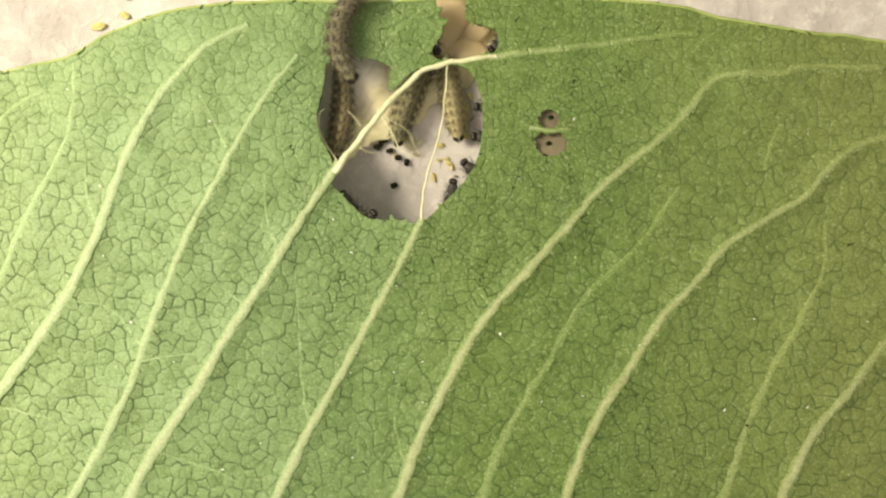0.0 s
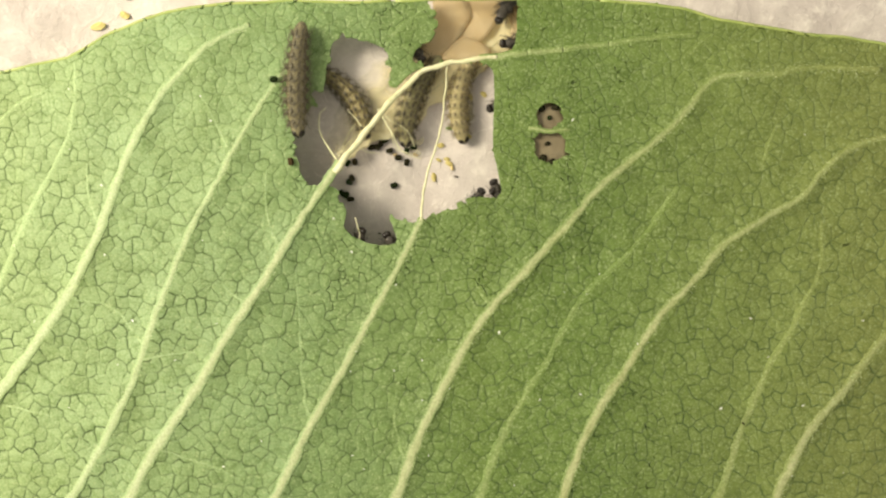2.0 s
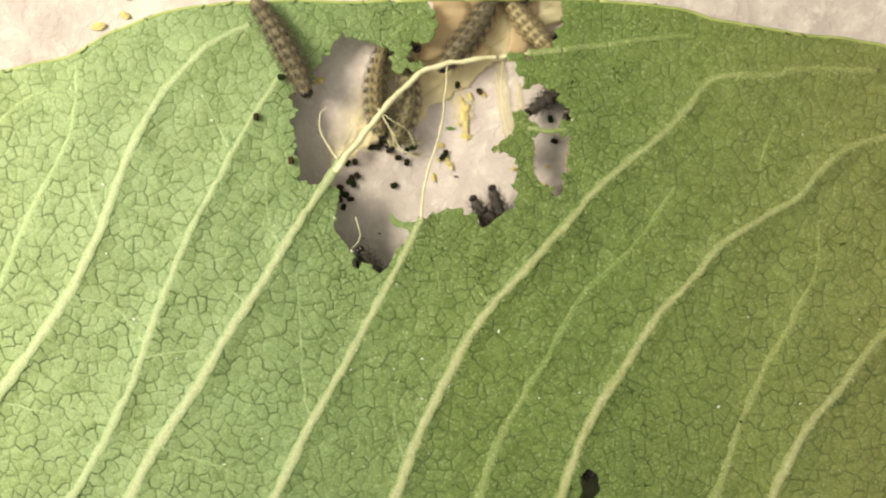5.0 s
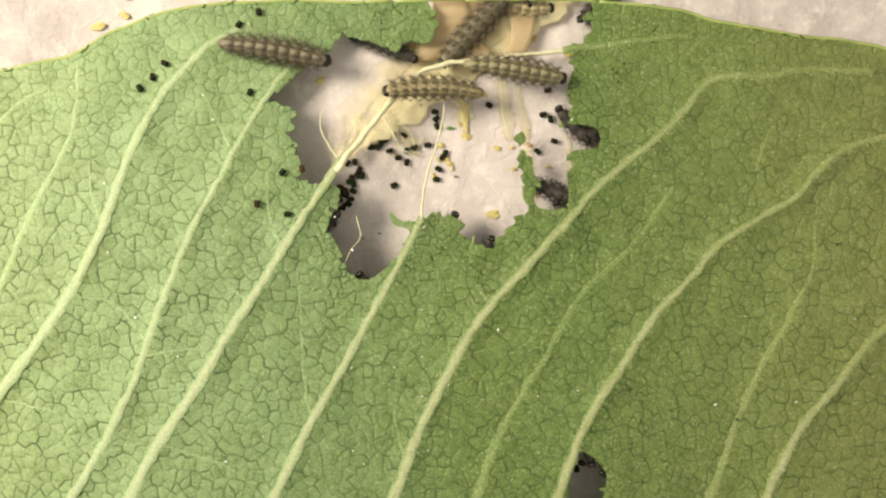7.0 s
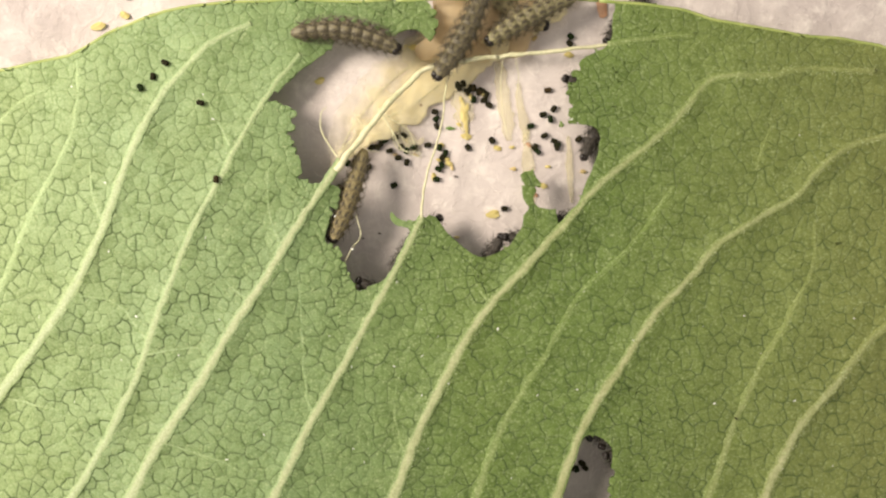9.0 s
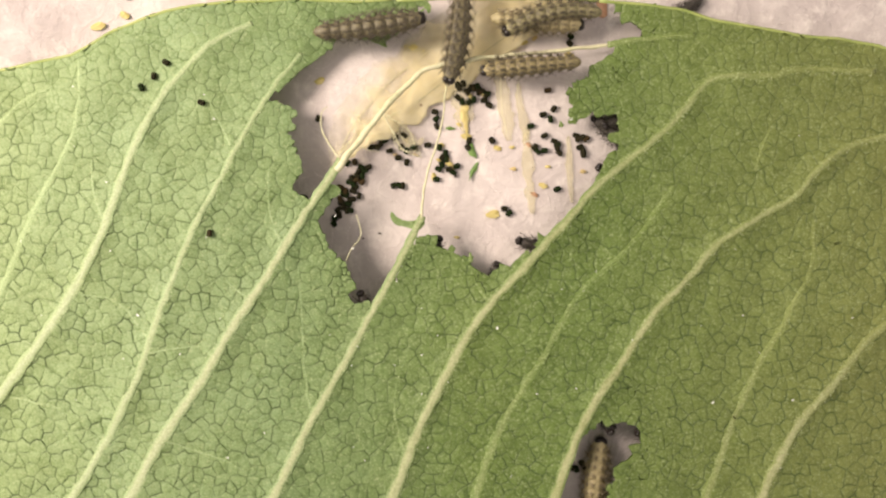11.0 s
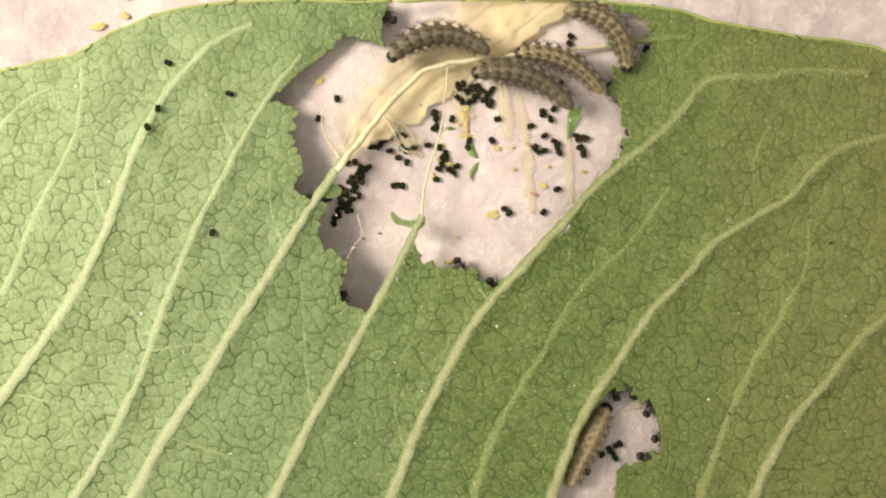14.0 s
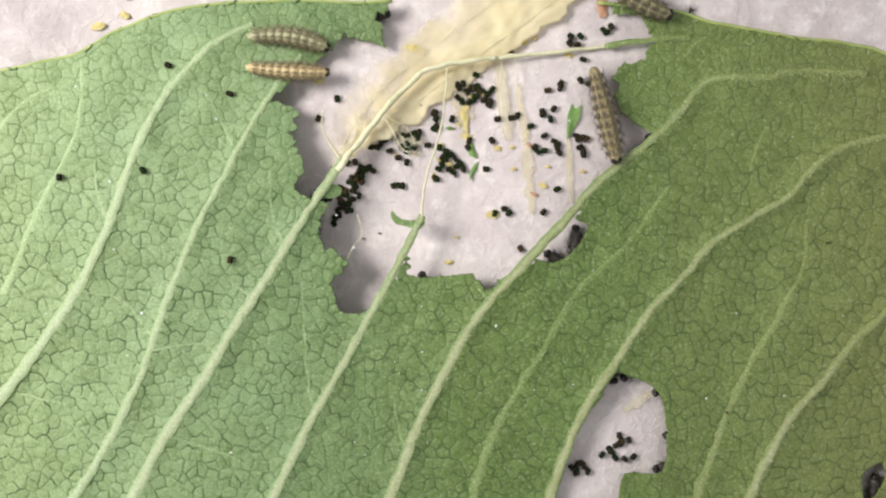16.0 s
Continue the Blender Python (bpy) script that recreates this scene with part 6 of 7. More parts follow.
caterpillar(6.6, 1.25, "grey", [
    (0, -8.22, 0.76, 3.6, 57.29, -17.89), (0.5, -6.16, -0.15, 3.41, 100.8, 10.44), (1, -4.71, 0.14, 3.17, 142.5, 3.98), (1.5, -7.06, -1.34, 3.12, 88.25,
    -15.74), (2, -8.8, -1.18, 3.06, 60.52, 17), (2.5, -3.66, -1.95, 2.97, 121.92, -6.91), (3, -5.54, -1.59, 2.94, 133.83, -7.79), (3.5, -8.53, -2.51,
    2.87, 69.36, 17.29), (4, -8.05, -3.52, 2.85, 74.07, -15.25), (6.5, -6.02, -3.99, 2.21, 137.32, 3.03), (7, -6.22, -5.14, 2.13, 116.31, 11.21), (7.5,
    -8.56, -4.91, 2.04, 58.47, -17.97), (8.5, -7.92, -5.27, 1.91, 94.39, 12.73), (9, -5.34, -4.84, 1.86, 142.97, 1), (11.5, -7.44, -7.31, 1.35, 94.54,
    -14.07), (12, -9.97, -6.64, 1.26, 58.44, 17.75), (12.5, -6.43, -7.31, 1.15, 116.17, -9.58), (13, -7.4, -5.72, 1.14, 137.4, -4.98), (13.5, -9.85, -7.9,
    0.68, 74.19, 16.22), (14, -10.74, -7.13, 0.56, 69.25, -16.63), (14.5, -6.97, -7.93, 0.45, 133.73, 5.94), (15, -7.73, -4.3, 0.61, 122.05, 8.71), (15.5,
    -11.05, -8.68, 0.33, 60.58, -17.55), (16, -10.02, -9.26, 0.33, 88.1, 14.67)],
    "small dark caterpillar feeding at the eaten edge, body below the leaf", "caterpillars feeding at the edge", 7, 0.55)
caterpillar(6.6, 1.25, "grey", [
    (0, -7.73, 2.22, 3.6, 114.36, 12.3), (0.5, -6.65, 0.01, 3.41, 112.33, 1.61), (1, -7.71, -0.32, 3.17, 48.6, -14.44), (1.5, -6.42, -1.17, 3.11, 67.05,
    17.63), (2, -3.43, -1.31, 3.04, 126.03, -9.06), (2.5, -4, -2.01, 2.97, 92.38, -5.56), (3, -7.81, -2.01, 2.92, 42.07, 16.47), (3.5, -6.13, -3.32, 2.85,
    88.68, -16.39), (4, -3.98, -3.43, 2.83, 126.98, 5.37), (6.5, -11.42, 0.26, 2.33, 70.5, 9.24), (7, -12.16, 1.13, 2.29, 46.76, -17.68), (8, -9.29, -2,
    2.1, 109.36, 14.32), (8.5, -9.21, -0.11, 2.09, 116.97, -1.4), (9, -12.77, -0.36, 2.05, 52.4, -12.45), (11.5, -14.55, 2.58, 1.8, 61.43, 17.99), (12.5,
    -12.3, 3.24, 1.75, 123.67, -11.52), (13, -10.33, -2.23, 1.38, 98.6, -2.63), (14, -14.05, 2.92, 1.1, 42.83, 15.03), (16, -12.49, 2.32, 0.84, 82.26,
    -17.4)],
    "small dark caterpillar feeding at the eaten edge, body below the leaf", "caterpillars feeding at the edge", 7, 0.55)
caterpillar(6.6, 1.25, "grey", [
    (0, 0.75, 3, 3.57, 88.34, -6.98), (0.5, 5.7, 5.85, 3.35, 146.43, 17.02), (1, 3.83, 3.12, 3.11, 110.99, -15.7), (1.5, 3.04, 3.53, 3.05, 62.03, 3.9),
    (2, 5.88, 3.22, 2.98, 110.08, 10.5), (2.5, 7.65, 4.49, 2.91, 146.66, -17.9), (3, 3.67, 2.12, 2.83, 89.18, 13.35), (3.5, 3.4, 1.45, 2.76, 67.42, 0.11),
    (4, 5.93, 1.44, 2.76, 130.5, -13.5), (6.5, 6.06, -0.61, 2.06, 136.01, 17.87), (7, 3.37, -1.96, 2, 71.5, -10.32), (7.5, 3.76, -2.3, 1.9, 82.62, -4.12),
    (8, 6.97, -1.4, 1.83, 144.26, 15.81), (8.5, 5.75, -2.59, 1.83, 117.26, -16.95), (9, 4.04, -1.68, 1.77, 62.58, 6.77), (11.5, 5.79, -4.95, 1.25, 103.67,
    7.92), (12.5, 8.08, -3.82, 1.05, 147.76, -17.33), (13, 4.59, -5.14, 1.02, 95.31, 15.17), (13.5, 3.41, -5.86, 0.56, 64.73, -2.89), (14, 6.17, -5.73,
    0.35, 125.07, -11.33), (14.5, 5.53, -3.39, 0.42, 140.1, 17.98), (15, 3.41, -6.27, 0.27, 75.89, -12.63), (15.5, 2.51, -4.62, 0.22, 77.4, -1.15), (16,
    12.57, -2.27, -0.03, 141.22, 14.16)],
    "small dark caterpillar feeding at the eaten edge, body below the leaf", "caterpillars feeding at the edge", 7, 0.55)
caterpillar(6.6, 1.25, "grey", [
    (0, 6.28, 13.04, 3.29, 180, 0), (0.5, 6.05, 13.43, 3.19, 222.61, 13.42), (1, 7.03, 12.46, 2.88, 169.02, -17.89), (1.5, 6.48, 12.35, 2.77, 140.22,
    10.41), (2, 7.26, 14.16, 2.78, 201.23, 4.01), (2.5, 7.38, 15.8, 2.66, 214.31, -15.76), (3, 8.02, 10.15, 2.65, 149.93, 16.99), (3.5, 8.94, 10.52, 2.6,
    153.44, -6.88), (4, 8.78, 14.56, 2.54, 216.92, -7.82), (6.5, 13.62, 13.85, 1.86, 197.05, 17.3), (7, 13.04, 10.87, 1.87, 138.69, -15.23), (7.5, 13.48,
    12.71, 1.78, 173.6, 3), (8.5, 13.52, 17.08, 1.84, 222.96, 11.24), (9, 14.56, 15.46, 1.7, 175.33, -17.97), (11.5, 16.69, 10.12, 1.46, 138.24, 12.71),
    (12.5, 15.56, 12.24, 1.45, 195.43, 1.03), (13, 15.87, 15.1, 1.4, 217.78, -14.09), (13.5, 16.69, 13.28, 1.02, 154.83, 17.74), (14, 18.41, 13.69, 0.81,
    148.7, -9.55), (14.5, 18.52, 15.55, 0.81, 213.23, -5.01), (15, 19.07, 10.56, 0.63, 202.74, 16.23), (16, 21.95, 8.5, 0.34, 140.91, -16.62)],
    "small dark caterpillar feeding at the eaten edge, body below the leaf", "caterpillars feeding at the edge", 7, 0.55)
caterpillar(6.6, 1.25, "grey", [
    (0, 5.99, 10.03, 3.43, 172.02, 13.41), (0.5, 4.59, 5.9, 3.31, 107.45, -17.89), (1, 4.86, 4.27, 3.1, 116.37, 10.42), (1.5, 7.23, 5.2, 3.05, 178.64, 4),
    (2, 7.35, 3.74, 2.98, 153.68, -15.75), (2.5, 5.51, 2.19, 2.91, 97.84, 16.99), (3, 7.95, 5.12, 2.79, 137.19, -6.89), (3.5, 9.13, 7.52, 2.74, 182.88,
    -7.81), (4, 5.35, 2.63, 2.77, 131.76, 17.3), (6.5, 7.48, 2.78, 2.07, 99.24, -15.24), (7, 10.73, 5.25, 2.03, 158.74, 3.01), (7.5, 10.3, 4.87, 1.92,
    175.93, 11.23), (8, 8.27, -0.21, 1.82, 112, -17.97), (8.5, 7.44, -1.12, 1.85, 111.28, 12.72), (9, 8.99, 0.88, 1.76, 175.4, 1.02), (11.5, 10.18, -0.41,
    1.32, 159.59, -14.08), (12.5, 9.86, -1.05, 1.18, 99.55, 17.74), (13, 12.23, -1.03, 1.08, 130.83, -9.56), (14, 13.67, 1, 0.43, 182.81, -5), (15, 12.69,
    -1.31, 0.32, 138.14, 16.23), (16, 12.88, -1.15, 0.03, 97.67, -16.62)],
    "small dark caterpillar feeding at the eaten edge, body below the leaf", "caterpillars feeding at the edge", 7, 0.55)
caterpillar(6.6, 1.25, "grey", [
    (0, 4.05, 5.59, 3.53, 128.42, 16.09), (1, 2.02, 3.44, 3.11, 65.96, -16.74), (2, 1.92, 2.6, 3, 57.78, 6.21), (4, 4.72, 2.25, 2.77, 122.35, 8.46), (6.5,
    1.36, 1.03, 2.17, 113.89, -17.48), (7, -0.67, 0.62, 2.11, 51.5, 14.84), (7.5, 0.26, -0.44, 2, 76.04, -2.29), (8, 3.29, -0.48, 1.93, 132.1, -11.79),
    (8.5, 0.47, -0.47, 1.97, 93.12, 18), (9, -2.57, 0.71, 1.94, 47.1, -12.19), (11.5, -0.24, -2.34, 1.46, 97.94, -1.75), (12, 1.12, -2, 1.38, 130.86,
    14.52), (12.5, -2.71, -2.22, 1.33, 71.53, -17.61), (13, -4.13, -1.93, 1.27, 53.9, 8.94), (13.5, 1.38, -3.38, 0.78, 117.77, 5.7), (14, 2.67, -3.95,
    0.53, 118.94, -16.53), (14.5, -3.58, -3.67, 0.55, 54.77, 16.33), (15, -2.42, -4.89, 0.46, 70.14, -5.23), (15.5, -0.1, -4.71, 0.3, 130.35, -9.36), (16,
    -1.26, -5.51, 0.16, 99.47, 17.7)],
    "small dark caterpillar feeding at the eaten edge, body below the leaf", "caterpillars feeding at the edge", 7, 0.55)
caterpillar(6.6, 1.25, "grey", [
    (0, 6.77, 16.25, 3.31, 302.71, 17.89), (1, 11.98, 17.19, 2.85, 249.79, -13.4), (1.5, 13.55, 15.28, 2.77, 219.92, -0.03), (2, 9.05, 16.13, 2.75, 280.53, 13.44), (3, 8.28, 15.63, 2.55, 294.79, -17.88), (4, 12.41, 15.8, 2.48, 230.5, 10.39), (6.5, 17.12, 9.61, 1.87, 167.81, 4.04), (7, 15.58, 12.6, 1.88, 231.5, -15.77), (7.5, 16.06, 12.19, 1.78, 212.78, 16.98), (8, 16.55, 8.87, 1.72, 153.91, -6.85), (8.5, 15.3, 9.85, 1.92, 187.81, -7.85), (9, 14.64, 11.36, 1.8, 237.94, 17.31), (11.5, 18.43, 13.1, 1.44, 191.13, -15.21), (12.5, 18.19, 12.07, 1.39, 153.06, 2.97), (13, 18.13, 15.73, 1.36, 209.68, 11.26), (13.5, 17.54, 16.24, 0.98, 233.16, -17.97), (14, 20.74, 10.75, 0.67, 170.49, 12.69), (14.5, 21.44, 10.25, 0.54, 163.16, 1.07), (15, 21.34, 13.03, 0.51, 227.72, -14.11), (16, 22.08, 12.07, 0.33, 218.41, 17.74)],
    "small dark caterpillar feeding at the eaten edge, body below the leaf", "caterpillars feeding at the edge", 7, 0.55)
caterpillar(6.6, 1.25, "grey", [
    (0, 9.75, 4.56, 3.39, 88.34, -6.98), (1, 14.68, 6.38, 2.96, 146.43, 17.02), (2, 11.32, 5.64, 2.87, 110.99, -15.7), (2.5, 8.75, 5.11, 2.82, 62.03, 3.9), (3, 11.55, 4.01, 2.71, 110.08, 10.5), (3.5, 13.71, 4.7, 2.68, 146.66, -17.9), (4, 10.21, 2.69, 2.68, 89.18, 13.35), (6.5, 8.73, 1.65, 1.98, 67.42, 0.11),
    (7, 12.48, 1.8, 1.93, 130.5, -13.5), (7.5, 13.49, 1.89, 1.81, 136.01, 17.87), (8, 9.74, 0.53, 1.76, 71.5, -10.32), (8.5, 11.58, 0.55, 1.83, 127.62, -4.12), (9, 12.56, 2.84, 1.73, 189.26, 15.81), (11.5, 18.19, 7.43, 1.44, 162.26, -16.95), (12.5, 16.73, 5.86, 1.35, 107.58, 6.77), (13, 18.31, 5.92, 1.29, 148.67, 7.92), (14, 20.29, 10.24, 0.67, 192.76, -17.33), (15, 20.27, 7.38, 0.52, 140.31, 15.17), (15.5, 18.4, 6.25, 0.48, 109.73, -2.89), (16, 20.52, 6.15, 0.21, 170.07, -11.33)],
    "small dark caterpillar feeding at the eaten edge, body below the leaf", "caterpillars feeding at the edge", 7, 0.55)
caterpillar(6.6, 1.25, "grey", [
    (0, 6.1, 22.66, 2.85, 216.74, -13.93), (0.5, 2.69, 24.59, 2.63, 281.27, 17.78), (1, 4.05, 23.89, 2.48, 275.2, -9.77), (1.5, 5.88, 23.97, 2.37, 212.23,
    -4.77), (2, 6.81, 23.93, 2.37, 234.53, 16.12), (2.5, 3.58, 25.12, 2.27, 291.75, -16.71), (3, 6.08, 24.95, 2.13, 254.71, 6.15), (4, 8.66, 24.04, 2.06,
    207.04, 8.52), (7, 8.95, 25.92, 1.58, 256.37, -17.5), (9, 9.91, 26.08, 1.54, 291.32, 14.8), (12, 15.86, 26.79, 1.45, 232.99, -2.22), (16, 18.31,
    26.89, 0.54, 213.06, -11.84)],
    "small dark caterpillar feeding at the eaten edge, body below the leaf", "caterpillars feeding at the edge", 7, 0.55)
caterpillar(6.6, 1.25, "grey", [
    (0, 7.02, 20.25, 2.97, 213.38, 9.79), (0.5, 7.26, 17.51, 2.77, 151.23, -17.79), (1, 8.93, 19.03, 2.54, 176.61, 13.91), (1.5, 8.1, 23, 2.41, 232.22,
    -0.75), (2, 8.66, 19.57, 2.48, 192.51, -12.91), (2.5, 8.92, 20.08, 2.28, 147.14, 17.95), (3, 10.18, 20.45, 2.21, 198.54, -11.01), (3.5, 9.6, 22.17,
    2.19, 230.66, -3.28), (4, 11.3, 18.84, 2.18, 170.98, 15.38), (6.5, 14.36, 18.67, 1.57, 154.24, -17.22), (7, 15.31, 23.6, 1.51, 218.23, 7.56), (7.5,
    14.88, 22.29, 1.49, 218.49, 7.14), (8, 17.38, 20.39, 1.32, 154.43, -17.08), (8.5, 18.09, 19.64, 1.65, 170.68, 15.62), (9, 17.38, 21.91, 1.52, 230.55,
    -3.73), (11.5, 22.21, 21.77, 1.24, 198.87, -10.64), (13, 22.01, 18.76, 1.26, 147.16, 17.92), (14, 22.45, 19.46, 0.63, 192.17, -13.23), (16, 21.98,
    20.6, 0.5, 232.28, -0.29)],
    "small dark caterpillar feeding at the eaten edge, body below the leaf", "caterpillars feeding at the edge", 7, 0.55)
caterpillar(6.6, 1.25, "grey", [
    (0, -2.05, 20.97, 3.01, -57.53, -15.72), (1, -3.31, 18.11, 2.65, 5.6, 17.01), (1.5, -4.32, 17.33, 2.63, 10.93, -6.95), (2, -3.74, 20.16, 2.61, -53.57,
    -7.75), (2.5, -4.68, 20.44, 2.52, -42.28, 17.28), (3, -5, 16.97, 2.43, 19.31, -15.27), (4, -5.4, 18.58, 2.38, -7.85, 3.08), (6.5, -3.91, 21.88, 1.88,
    -62.44, 11.18), (7, -5.51, 19.05, 1.95, -21.22, -17.97), (8, -5.49, 18.02, 1.78, 22.75, 12.77), (9, -3.74, 22.11, 1.82, -29.8, 0.95), (12, -6.4,
    24.25, 1.75, -60.23, -14.04), (16, -8.41, 21.98, 0.98, 0.17, 17.75)],
    "small dark caterpillar feeding at the eaten edge, body below the leaf", "caterpillars feeding at the edge", 7, 0.55)
caterpillar(6.6, 1.25, "grey", [
    (0, 15.14, -19, 3.46, 253.1, 5.49), (0.5, 17.02, -20.83, 3.31, 197.73, -16.44), (1, 15.88, -19.35, 2.84, 237.8, 16.42), (2, 13.69, -18.9, 2.67,
    282.84, -5.44), (3, 16.07, -19.36, 2.54, 231.17, -9.17), (4, 16.92, -20.53, 2.46, 199.44, 17.66), (6.3, 13.86, -17.22, 1.58, 259.29, -14.36), (7,
    13.61, -17.07, 1.38, 275.59, 1.48), (7.5, 16.41, -17.92, 1.22, 211.54, 12.39), (9, 16.64, -16.36, 1.03, 211.74, -17.99), (11.5, 15.92, -13.26, 0.47,
    275.74, 11.58), (12, 17.59, -13.17, 0.31, 259.05, 2.56), (12.5, 19.17, -14.78, 0.14, 199.35, -14.99), (13, 19.08, -12.75, 0.11, 231.43, 17.42), (13.5,
    17.87, -12.73, -0.42, 282.86, -8.22), (14, 20.12, -11.61, -0.56, 237.53, -6.46), (14.5, 20.09, -12.37, -0.52, 197.78, 16.83), (15, 16.67, -10.68,
    -0.53, 253.35, -15.97), (15.5, 16.45, -9.75, -0.77, 278.78, 4.45), (16, 19.97, -10.51, -0.94, 216.65, 10.04)],
    "small dark caterpillar feeding at the eaten edge, body below the leaf", "caterpillars feeding at the edge", 7, 0.55)
caterpillar(6.6, 1.25, "grey", [
    (0, 17.73, -21.19, 3.45, 213.38, 9.79), (0.5, 17.83, -24.05, 3.3, 151.23, -17.79), (1, 18.23, -22.87, 2.82, 176.61, 13.91), (2, 17.08, -20.24, 2.66,
    232.22, -0.75), (3, 18.06, -21.67, 2.52, 192.51, -12.91), (4, 17.61, -23.6, 2.44, 147.14, 17.95), (6.3, 17.9, -20.83, 1.51, 198.54, -11.01), (7.5,
    17.26, -18.51, 1.16, 230.66, -3.28), (9, 18.55, -19.82, 0.95, 170.98, 15.38), (11.5, 21.75, -18.16, 0.38, 154.24, -17.22), (12, 22.01, -15.9, 0.18,
    218.23, 7.56), (12.5, 22.38, -15.61, -0.02, 218.49, 7.14), (13, 23.11, -18.35, -0.07, 154.43, -17.08), (13.5, 23.27, -18.68, -0.61, 170.68, 15.62),
    (14, 21.68, -13.52, -0.68, 230.55, -3.73), (14.5, 23.12, -14.48, -0.7, 198.87, -10.64), (15.5, 22.83, -16.12, -0.97, 147.16, 17.92), (16, 23.76,
    -13.45, -1.14, 192.17, -13.23)],
    "small dark caterpillar feeding at the eaten edge, body below the leaf", "caterpillars feeding at the edge", 7, 0.55)
caterpillar(6.6, 1.25, "grey", [
    (0, 18.77, -25.37, 3.44, 146.62, -9.79), (0.5, 18.45, -25.71, 3.3, 137.26, -4.74), (1, 19.05, -22.79, 2.8, 201.82, 16.11), (2, 19.09, -23.03, 2.63,
    194.55, -16.72), (3, 18.15, -25.76, 2.5, 131.86, 6.18), (4, 18.74, -24.7, 2.42, 155.28, 8.49), (6.5, 18.5, -21.93, 1.38, 211.93, -17.49), (7, 18.88,
    -23.7, 1.26, 173.91, 14.82), (7.5, 17.86, -25.46, 1.09, 127.06, -2.26), (9, 19.24, -22.59, 0.85, 177.15, -11.81), (11.5, 18.77, -20.57, 0.23, 211.1,
    18), (12.5, 18.85, -23.25, -0.18, 152.26, -12.17), (13, 21.64, -20.39, -0.11, 133.48, -1.78), (13.5, 23.24, -18.04, -0.64, 197.16, 14.54), (14, 23.53,
    -17.54, -0.86, 199.53, -17.6), (14.5, 22.83, -21.55, -0.92, 135.23, 8.91), (15, 22.9, -22.39, -1.03, 149.43, 5.73), (15.5, 23.33, -20.04, -1.38,
    210.07, -16.54), (16, 23.93, -21.23, -1.57, 180.24, 16.31)],
    "small dark caterpillar feeding at the eaten edge, body below the leaf", "caterpillars feeding at the edge", 7, 0.55)
caterpillar(6.6, 1.25, "grey", [
    (0, 18.15, -21.06, 3.45, 216.74, -13.93), (0.5, 15.28, -19.74, 3.3, 281.27, 17.78), (1, 15.62, -19.56, 2.81, 275.2, -9.77), (2, 18.21, -20.37, 2.65,
    212.23, -4.77), (3, 17.36, -19.05, 2.52, 234.53, 16.12), (4, 14.55, -18.19, 2.44, 291.75, -16.71), (6.5, 16.25, -16.95, 1.46, 254.71, 6.15), (7.5,
    17.97, -17.9, 1.2, 207.04, 8.52), (9, 15.97, -15.63, 0.99, 256.37, -17.5), (11.5, 14.67, -14.45, 0.44, 291.32, 14.8), (12.5, 17.61, -14.32, 0.11,
    232.99, -2.22), (13, 18.13, -14.29, 0.09, 213.06, -11.84), (13.5, 15.02, -13.43, -0.39, 276.53, 18), (14, 16.34, -11.25, -0.52, 280.1, -12.15), (14.5,
    17.85, -12.83, -0.54, 215.71, -1.81), (15, 17.74, -11.98, -0.57, 228.73, 14.56), (16, 15.68, -9.75, -0.92, 289.77, -17.59)],
    "small dark caterpillar feeding at the eaten edge, body below the leaf", "caterpillars feeding at the edge", 7, 0.55)
caterpillar(6.6, 1.25, "grey", [
    (0, 21.4, -25.49, 3.41, 107.54, -17.78), (0.5, 23.23, -23.54, 3.27, 162.04, 13.92), (1, 23.4, -22.19, 2.76, 189.35, -0.76), (2, 22.25, -24.64, 2.59,
    127.82, -12.9), (3, 21.68, -24.68, 2.44, 116.36, 17.96), (4, 23.15, -21.79, 2.37, 180.85, -11.03), (6.5, 23.08, -21.54, 1.33, 175.69, -3.26), (7.5,
    21.27, -23.72, 1.05, 112.53, 15.37), (9, 22.01, -22.72, 0.83, 133.97, -17.22), (11.5, 22.64, -19.45, 0.24, 191.6, 7.58), (12.5, 22.4, -20.98, -0.14,
    155.31, 7.13), (13, 20.59, -22.37, -0.18, 107.03, -17.07), (14, 22.03, -21.15, -0.91, 155.76, 15.63), (14.5, 22.4, -19.91, -0.94, 191.49, -3.75), (15,
    23, -21.18, -0.95, 133.55, -10.63), (15.5, 22.36, -20.76, -1.2, 112.75, 17.91), (16, 24.88, -18.54, -1.42, 176.05, -13.24)],
    "small dark caterpillar feeding at the eaten edge, body below the leaf", "caterpillars feeding at the edge", 7, 0.55)
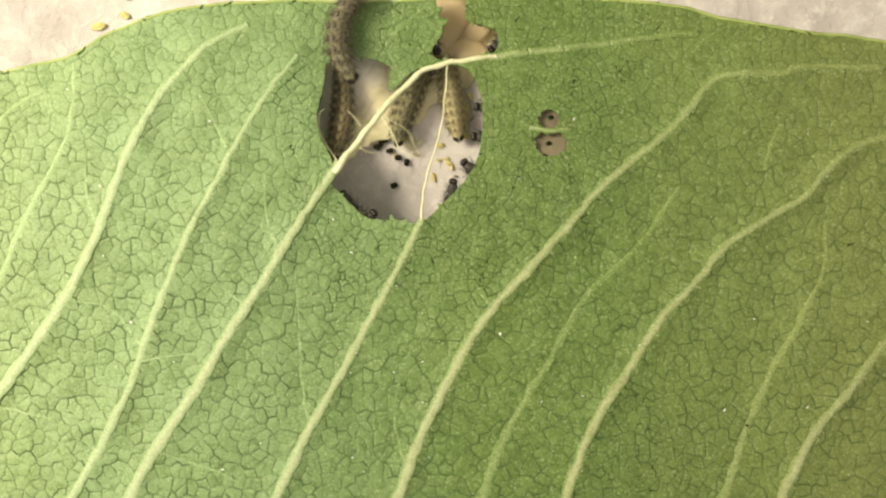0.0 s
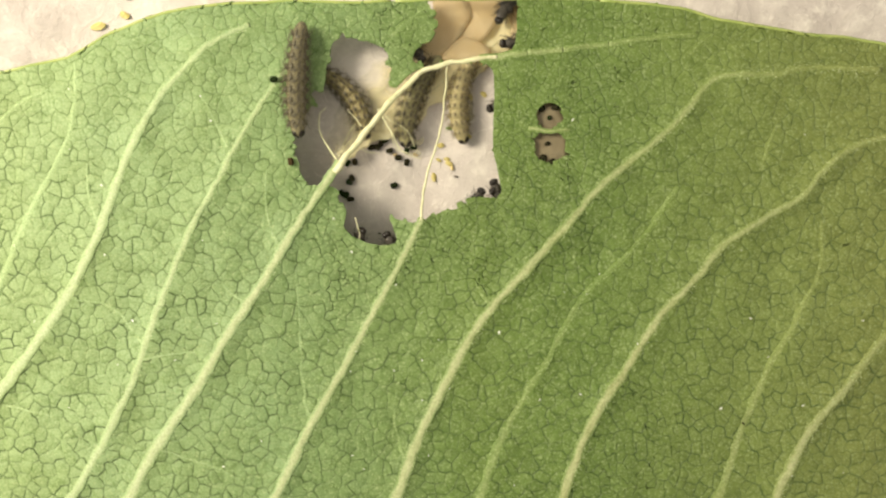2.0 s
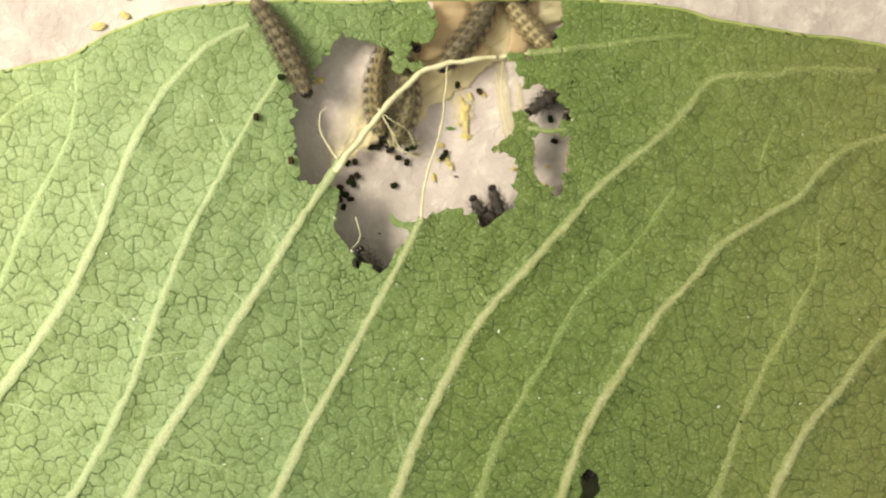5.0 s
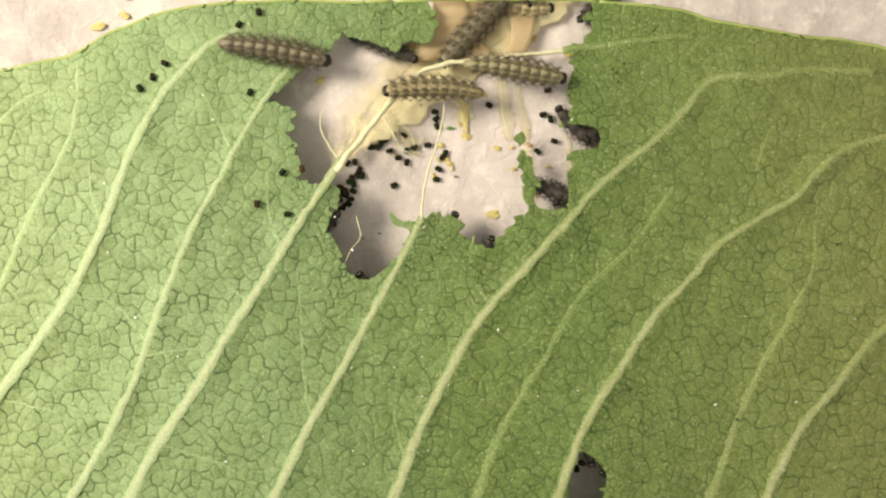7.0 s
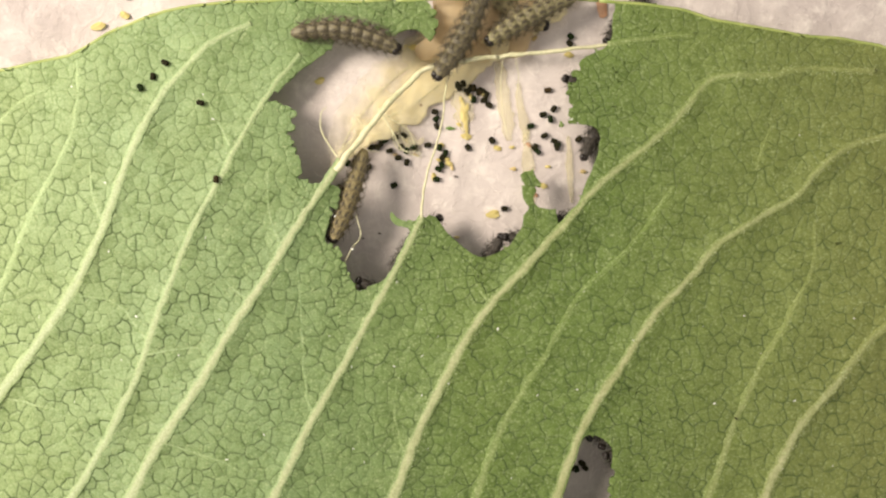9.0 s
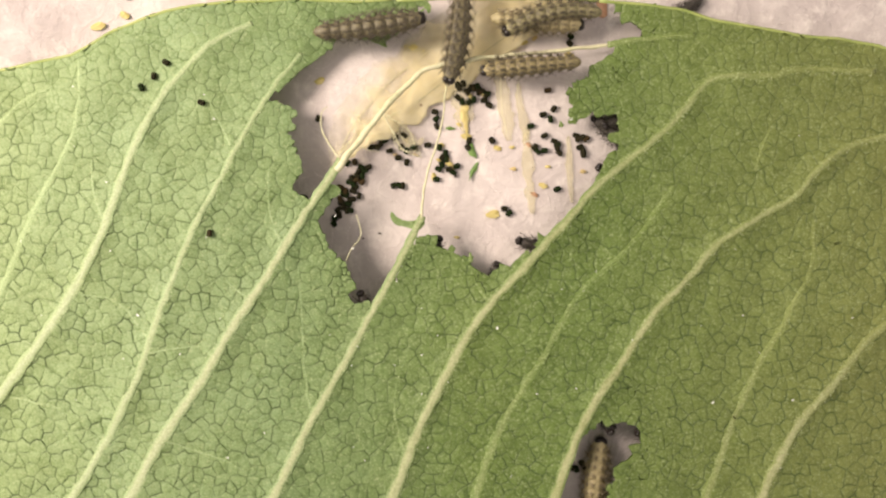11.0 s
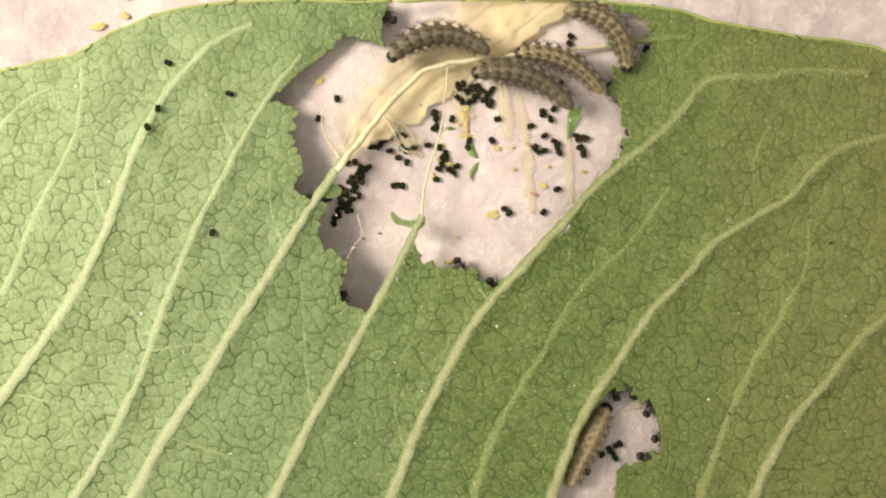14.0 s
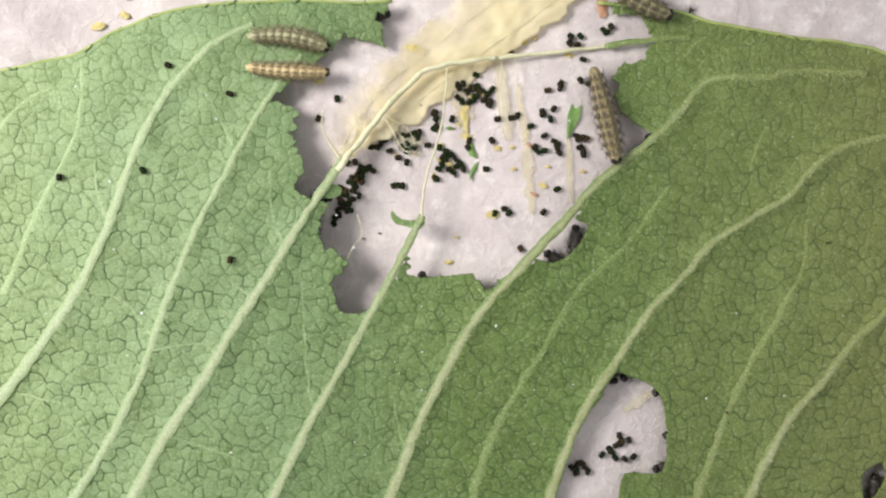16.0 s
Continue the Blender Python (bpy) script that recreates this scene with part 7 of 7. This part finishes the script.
caterpillar(6.6, 1.25, "grey", [
    (0, 41.93, -26.58, 3.28, 106.9, -5.49), (0.5, 40.7, -26.66, 3.16, 81.1, -9.13), (1, 43.71, -25.7, 2.55, 143.12, 17.65), (2, 44, -25.25, 2.38, 152.94,
    -14.39), (3, 41.44, -26.78, 2.15, 88.39, 1.53), (4, 41.74, -26.69, 2.11, 95.21, 12.36), (6.5, 44.63, -25.08, 0.86, 158, -17.99), (7.5, 44.11, -26.03,
    0.54, 135, 11.62), (9, 41.52, -26.73, 0.35, 78.13, 2.51), (11.5, 43.31, -26.02, -0.26, 115.79, -14.96), (12.5, 44.89, -24.16, -0.72, 162.95, 17.43),
    (13, 43.22, -25.92, -0.75, 113.15, -8.26), (13.5, 41.75, -26.23, -1.3, 78.81, -6.42), (14, 44.46, -25.41, -1.58, 137.47, 16.82), (14.5, 44.9, -24.59,
    -1.6, 156.68, -15.99), (15, 42.45, -26.02, -1.63, 93.08, 4.49), (16, 42.58, -25.58, -2.15, 90.25, 10.01)],
    "small dark caterpillar feeding at the eaten edge, body below the leaf", "caterpillars feeding at the edge", 7, 0.55)


# ---- what moves ----
def fill_turns(rows, limit=60):
    """Put rows between those that turn far, the short way round."""
    out = [rows[0]]
    for row in rows[1:]:
        last = out[-1]
        turn = (row[4] - last[4] + 180) % 360 - 180
        row = (*row[:4], last[4] + turn, row[5])
        n = max(1, math.ceil(max(abs(turn), abs(row[5] - last[5]) / 2) / limit))
        for k in range(1, n + 1):
            out.append(tuple(a + (b - a) * k / n for a, b in zip(last, row)))
    return out


def body_place(s, length, bow):
    """Where a point at s (0 head, 1 tail) of a bowed body lies about its middle, and its turn in degrees."""
    a = radians(bow)
    x = y = 0.0
    steps = 12
    for k in range(steps):
        m = 0.5 + (s - 0.5) * (k + 0.5) / steps
        th = a * (0.5 - m)
        x += math.cos(th) * (0.5 - s) * length / steps
        y += math.sin(th) * (0.5 - s) * length / steps
    return x, y, math.degrees(a * (0.5 - s))


def motions():
    walk(leaf, LEAF_ROWS)
    rng = random.Random(21)
    later = [t for t, m in LEAF_ROWS]
    for ob, t, x, y in BITES:
        # a bitten-off crumb drops and ends on the paper under the blade
        spot = pose((rng.uniform(-45, 45) - x) * MM, (rng.uniform(-56, -30) - y) * MM, 0.3 * MM, 0, 0, 0)
        fall = Matrix.Translation((0, 0, -3 * MM))
        rows = [(0, pose(0, 0, 0)), (t, pose(0, 0, 0)), (t + 0.034, fall)]
        for s in [t + 0.1] + [q for q in later if q > t + 0.3]:
            if s <= END:
                rows.append((s, leaf_pose(s).inverted() @ spot))
        if rows[-1][0] < END:
            rows.append((END, leaf_pose(END).inverted() @ spot))
        walk(ob, rows)
    for ob, x, y, t in FALLING:
        turn = rng.uniform(0, 360)
        rest = pose(x * MM, y * MM, (paper_height(x, y) + 0.2) * MM, rng.uniform(0, 360), rng.uniform(-8, 8), turn)
        px, py = rng.uniform(-36, -14), rng.uniform(-20, -9)
        hid = rest.copy()
        hid.translation = (px * MM, py * MM, (paper_height(px, py) + 0.2) * MM)
        if t <= 0:
            walk(ob, [(0, rest), (END, rest)])
        else:
            walk(ob, [(0, hid), (max(0.03, t - 0.1), hid), (t, rest), (END, rest)])
    for ob, rest, since in LATE_SCRAPS:
        hid = rest.copy()
        hid.translation = (rng.uniform(-30, -16) * MM, rng.uniform(-18, -10) * MM, rest.translation.z)
        walk(ob, [(0, hid), (since - 0.12, hid), (since, rest), (END, rest)])
    for ob, rest, gone in CARRIED_OFF:
        off = rest.copy()
        off.translation = (rng.uniform(-30, -16) * MM, rng.uniform(-18, -10) * MM, 0.3 * MM)
        walk(ob, [(0, rest), (gone, rest), (gone + 0.12, off), (END, off)])
    for ob, rows in ON_LEAF:
        turn = rng.uniform(0, 180)

        def at(s, x, y):
            return leaf_pose(s) @ pose(x * MM, y * MM, (bend(x, y) + swell(x, y) + 0.24) * MM, 0, 0, turn)
        away = pose(rng.uniform(-30, -20) * MM, rng.uniform(34, 40) * MM, 0.2 * MM, 0, 0, turn)
        out = [(0, away), (max(0.03, rows[0][0] - 0.1), away)] if rows[0][0] else []
        if not out:
            rows = ((0, *rows[0][1:]), *rows[1:])
        for k, (t, x, y, gone) in enumerate(rows):
            out.append((t, at(t, x, y)))
            until = rows[k + 1][0] - 0.1 if k + 1 < len(rows) else END
            if gone:
                until = gone
            for s in later:
                if t + 0.2 < s < until - 0.2:
                    out.append((s, at(s, x, y)))
            if until > t + 0.05:
                out.append((until, at(until, x, y)))
            if gone:
                out += [(gone + 0.1, away), (END, away)]
        walk(ob, out)
    for ob, pieces, length, rows, lift in CRAWLERS:
        rows = fill_turns(rows)
        drop = 0.35 if lift else 0.0
        rows = [(t, x, y, z if lift else max(z, paper_height(x, y) + 0.09 * length), a, bow) for t, x, y, z, a, bow in rows]
        walk(ob, [(t, pose(x * MM, y * MM, (z - drop) * MM, 0, 0, a)) for t, x, y, z, a, bow in rows])
        for piece, s in pieces:
            out = []
            for t, x, y, z, a, bow in rows:
                px, py, turn = body_place(s, length, bow)
                wave = 0.05 * math.sin(s * 9 + t * 3) + lift * max(0, 1 - 4 * s)
                out.append((t, pose(px * MM, py * MM, wave * MM, 0, 0, turn)))
            size = piece.scale.copy()
            walk(piece, out)
            piece.scale = size


motions()
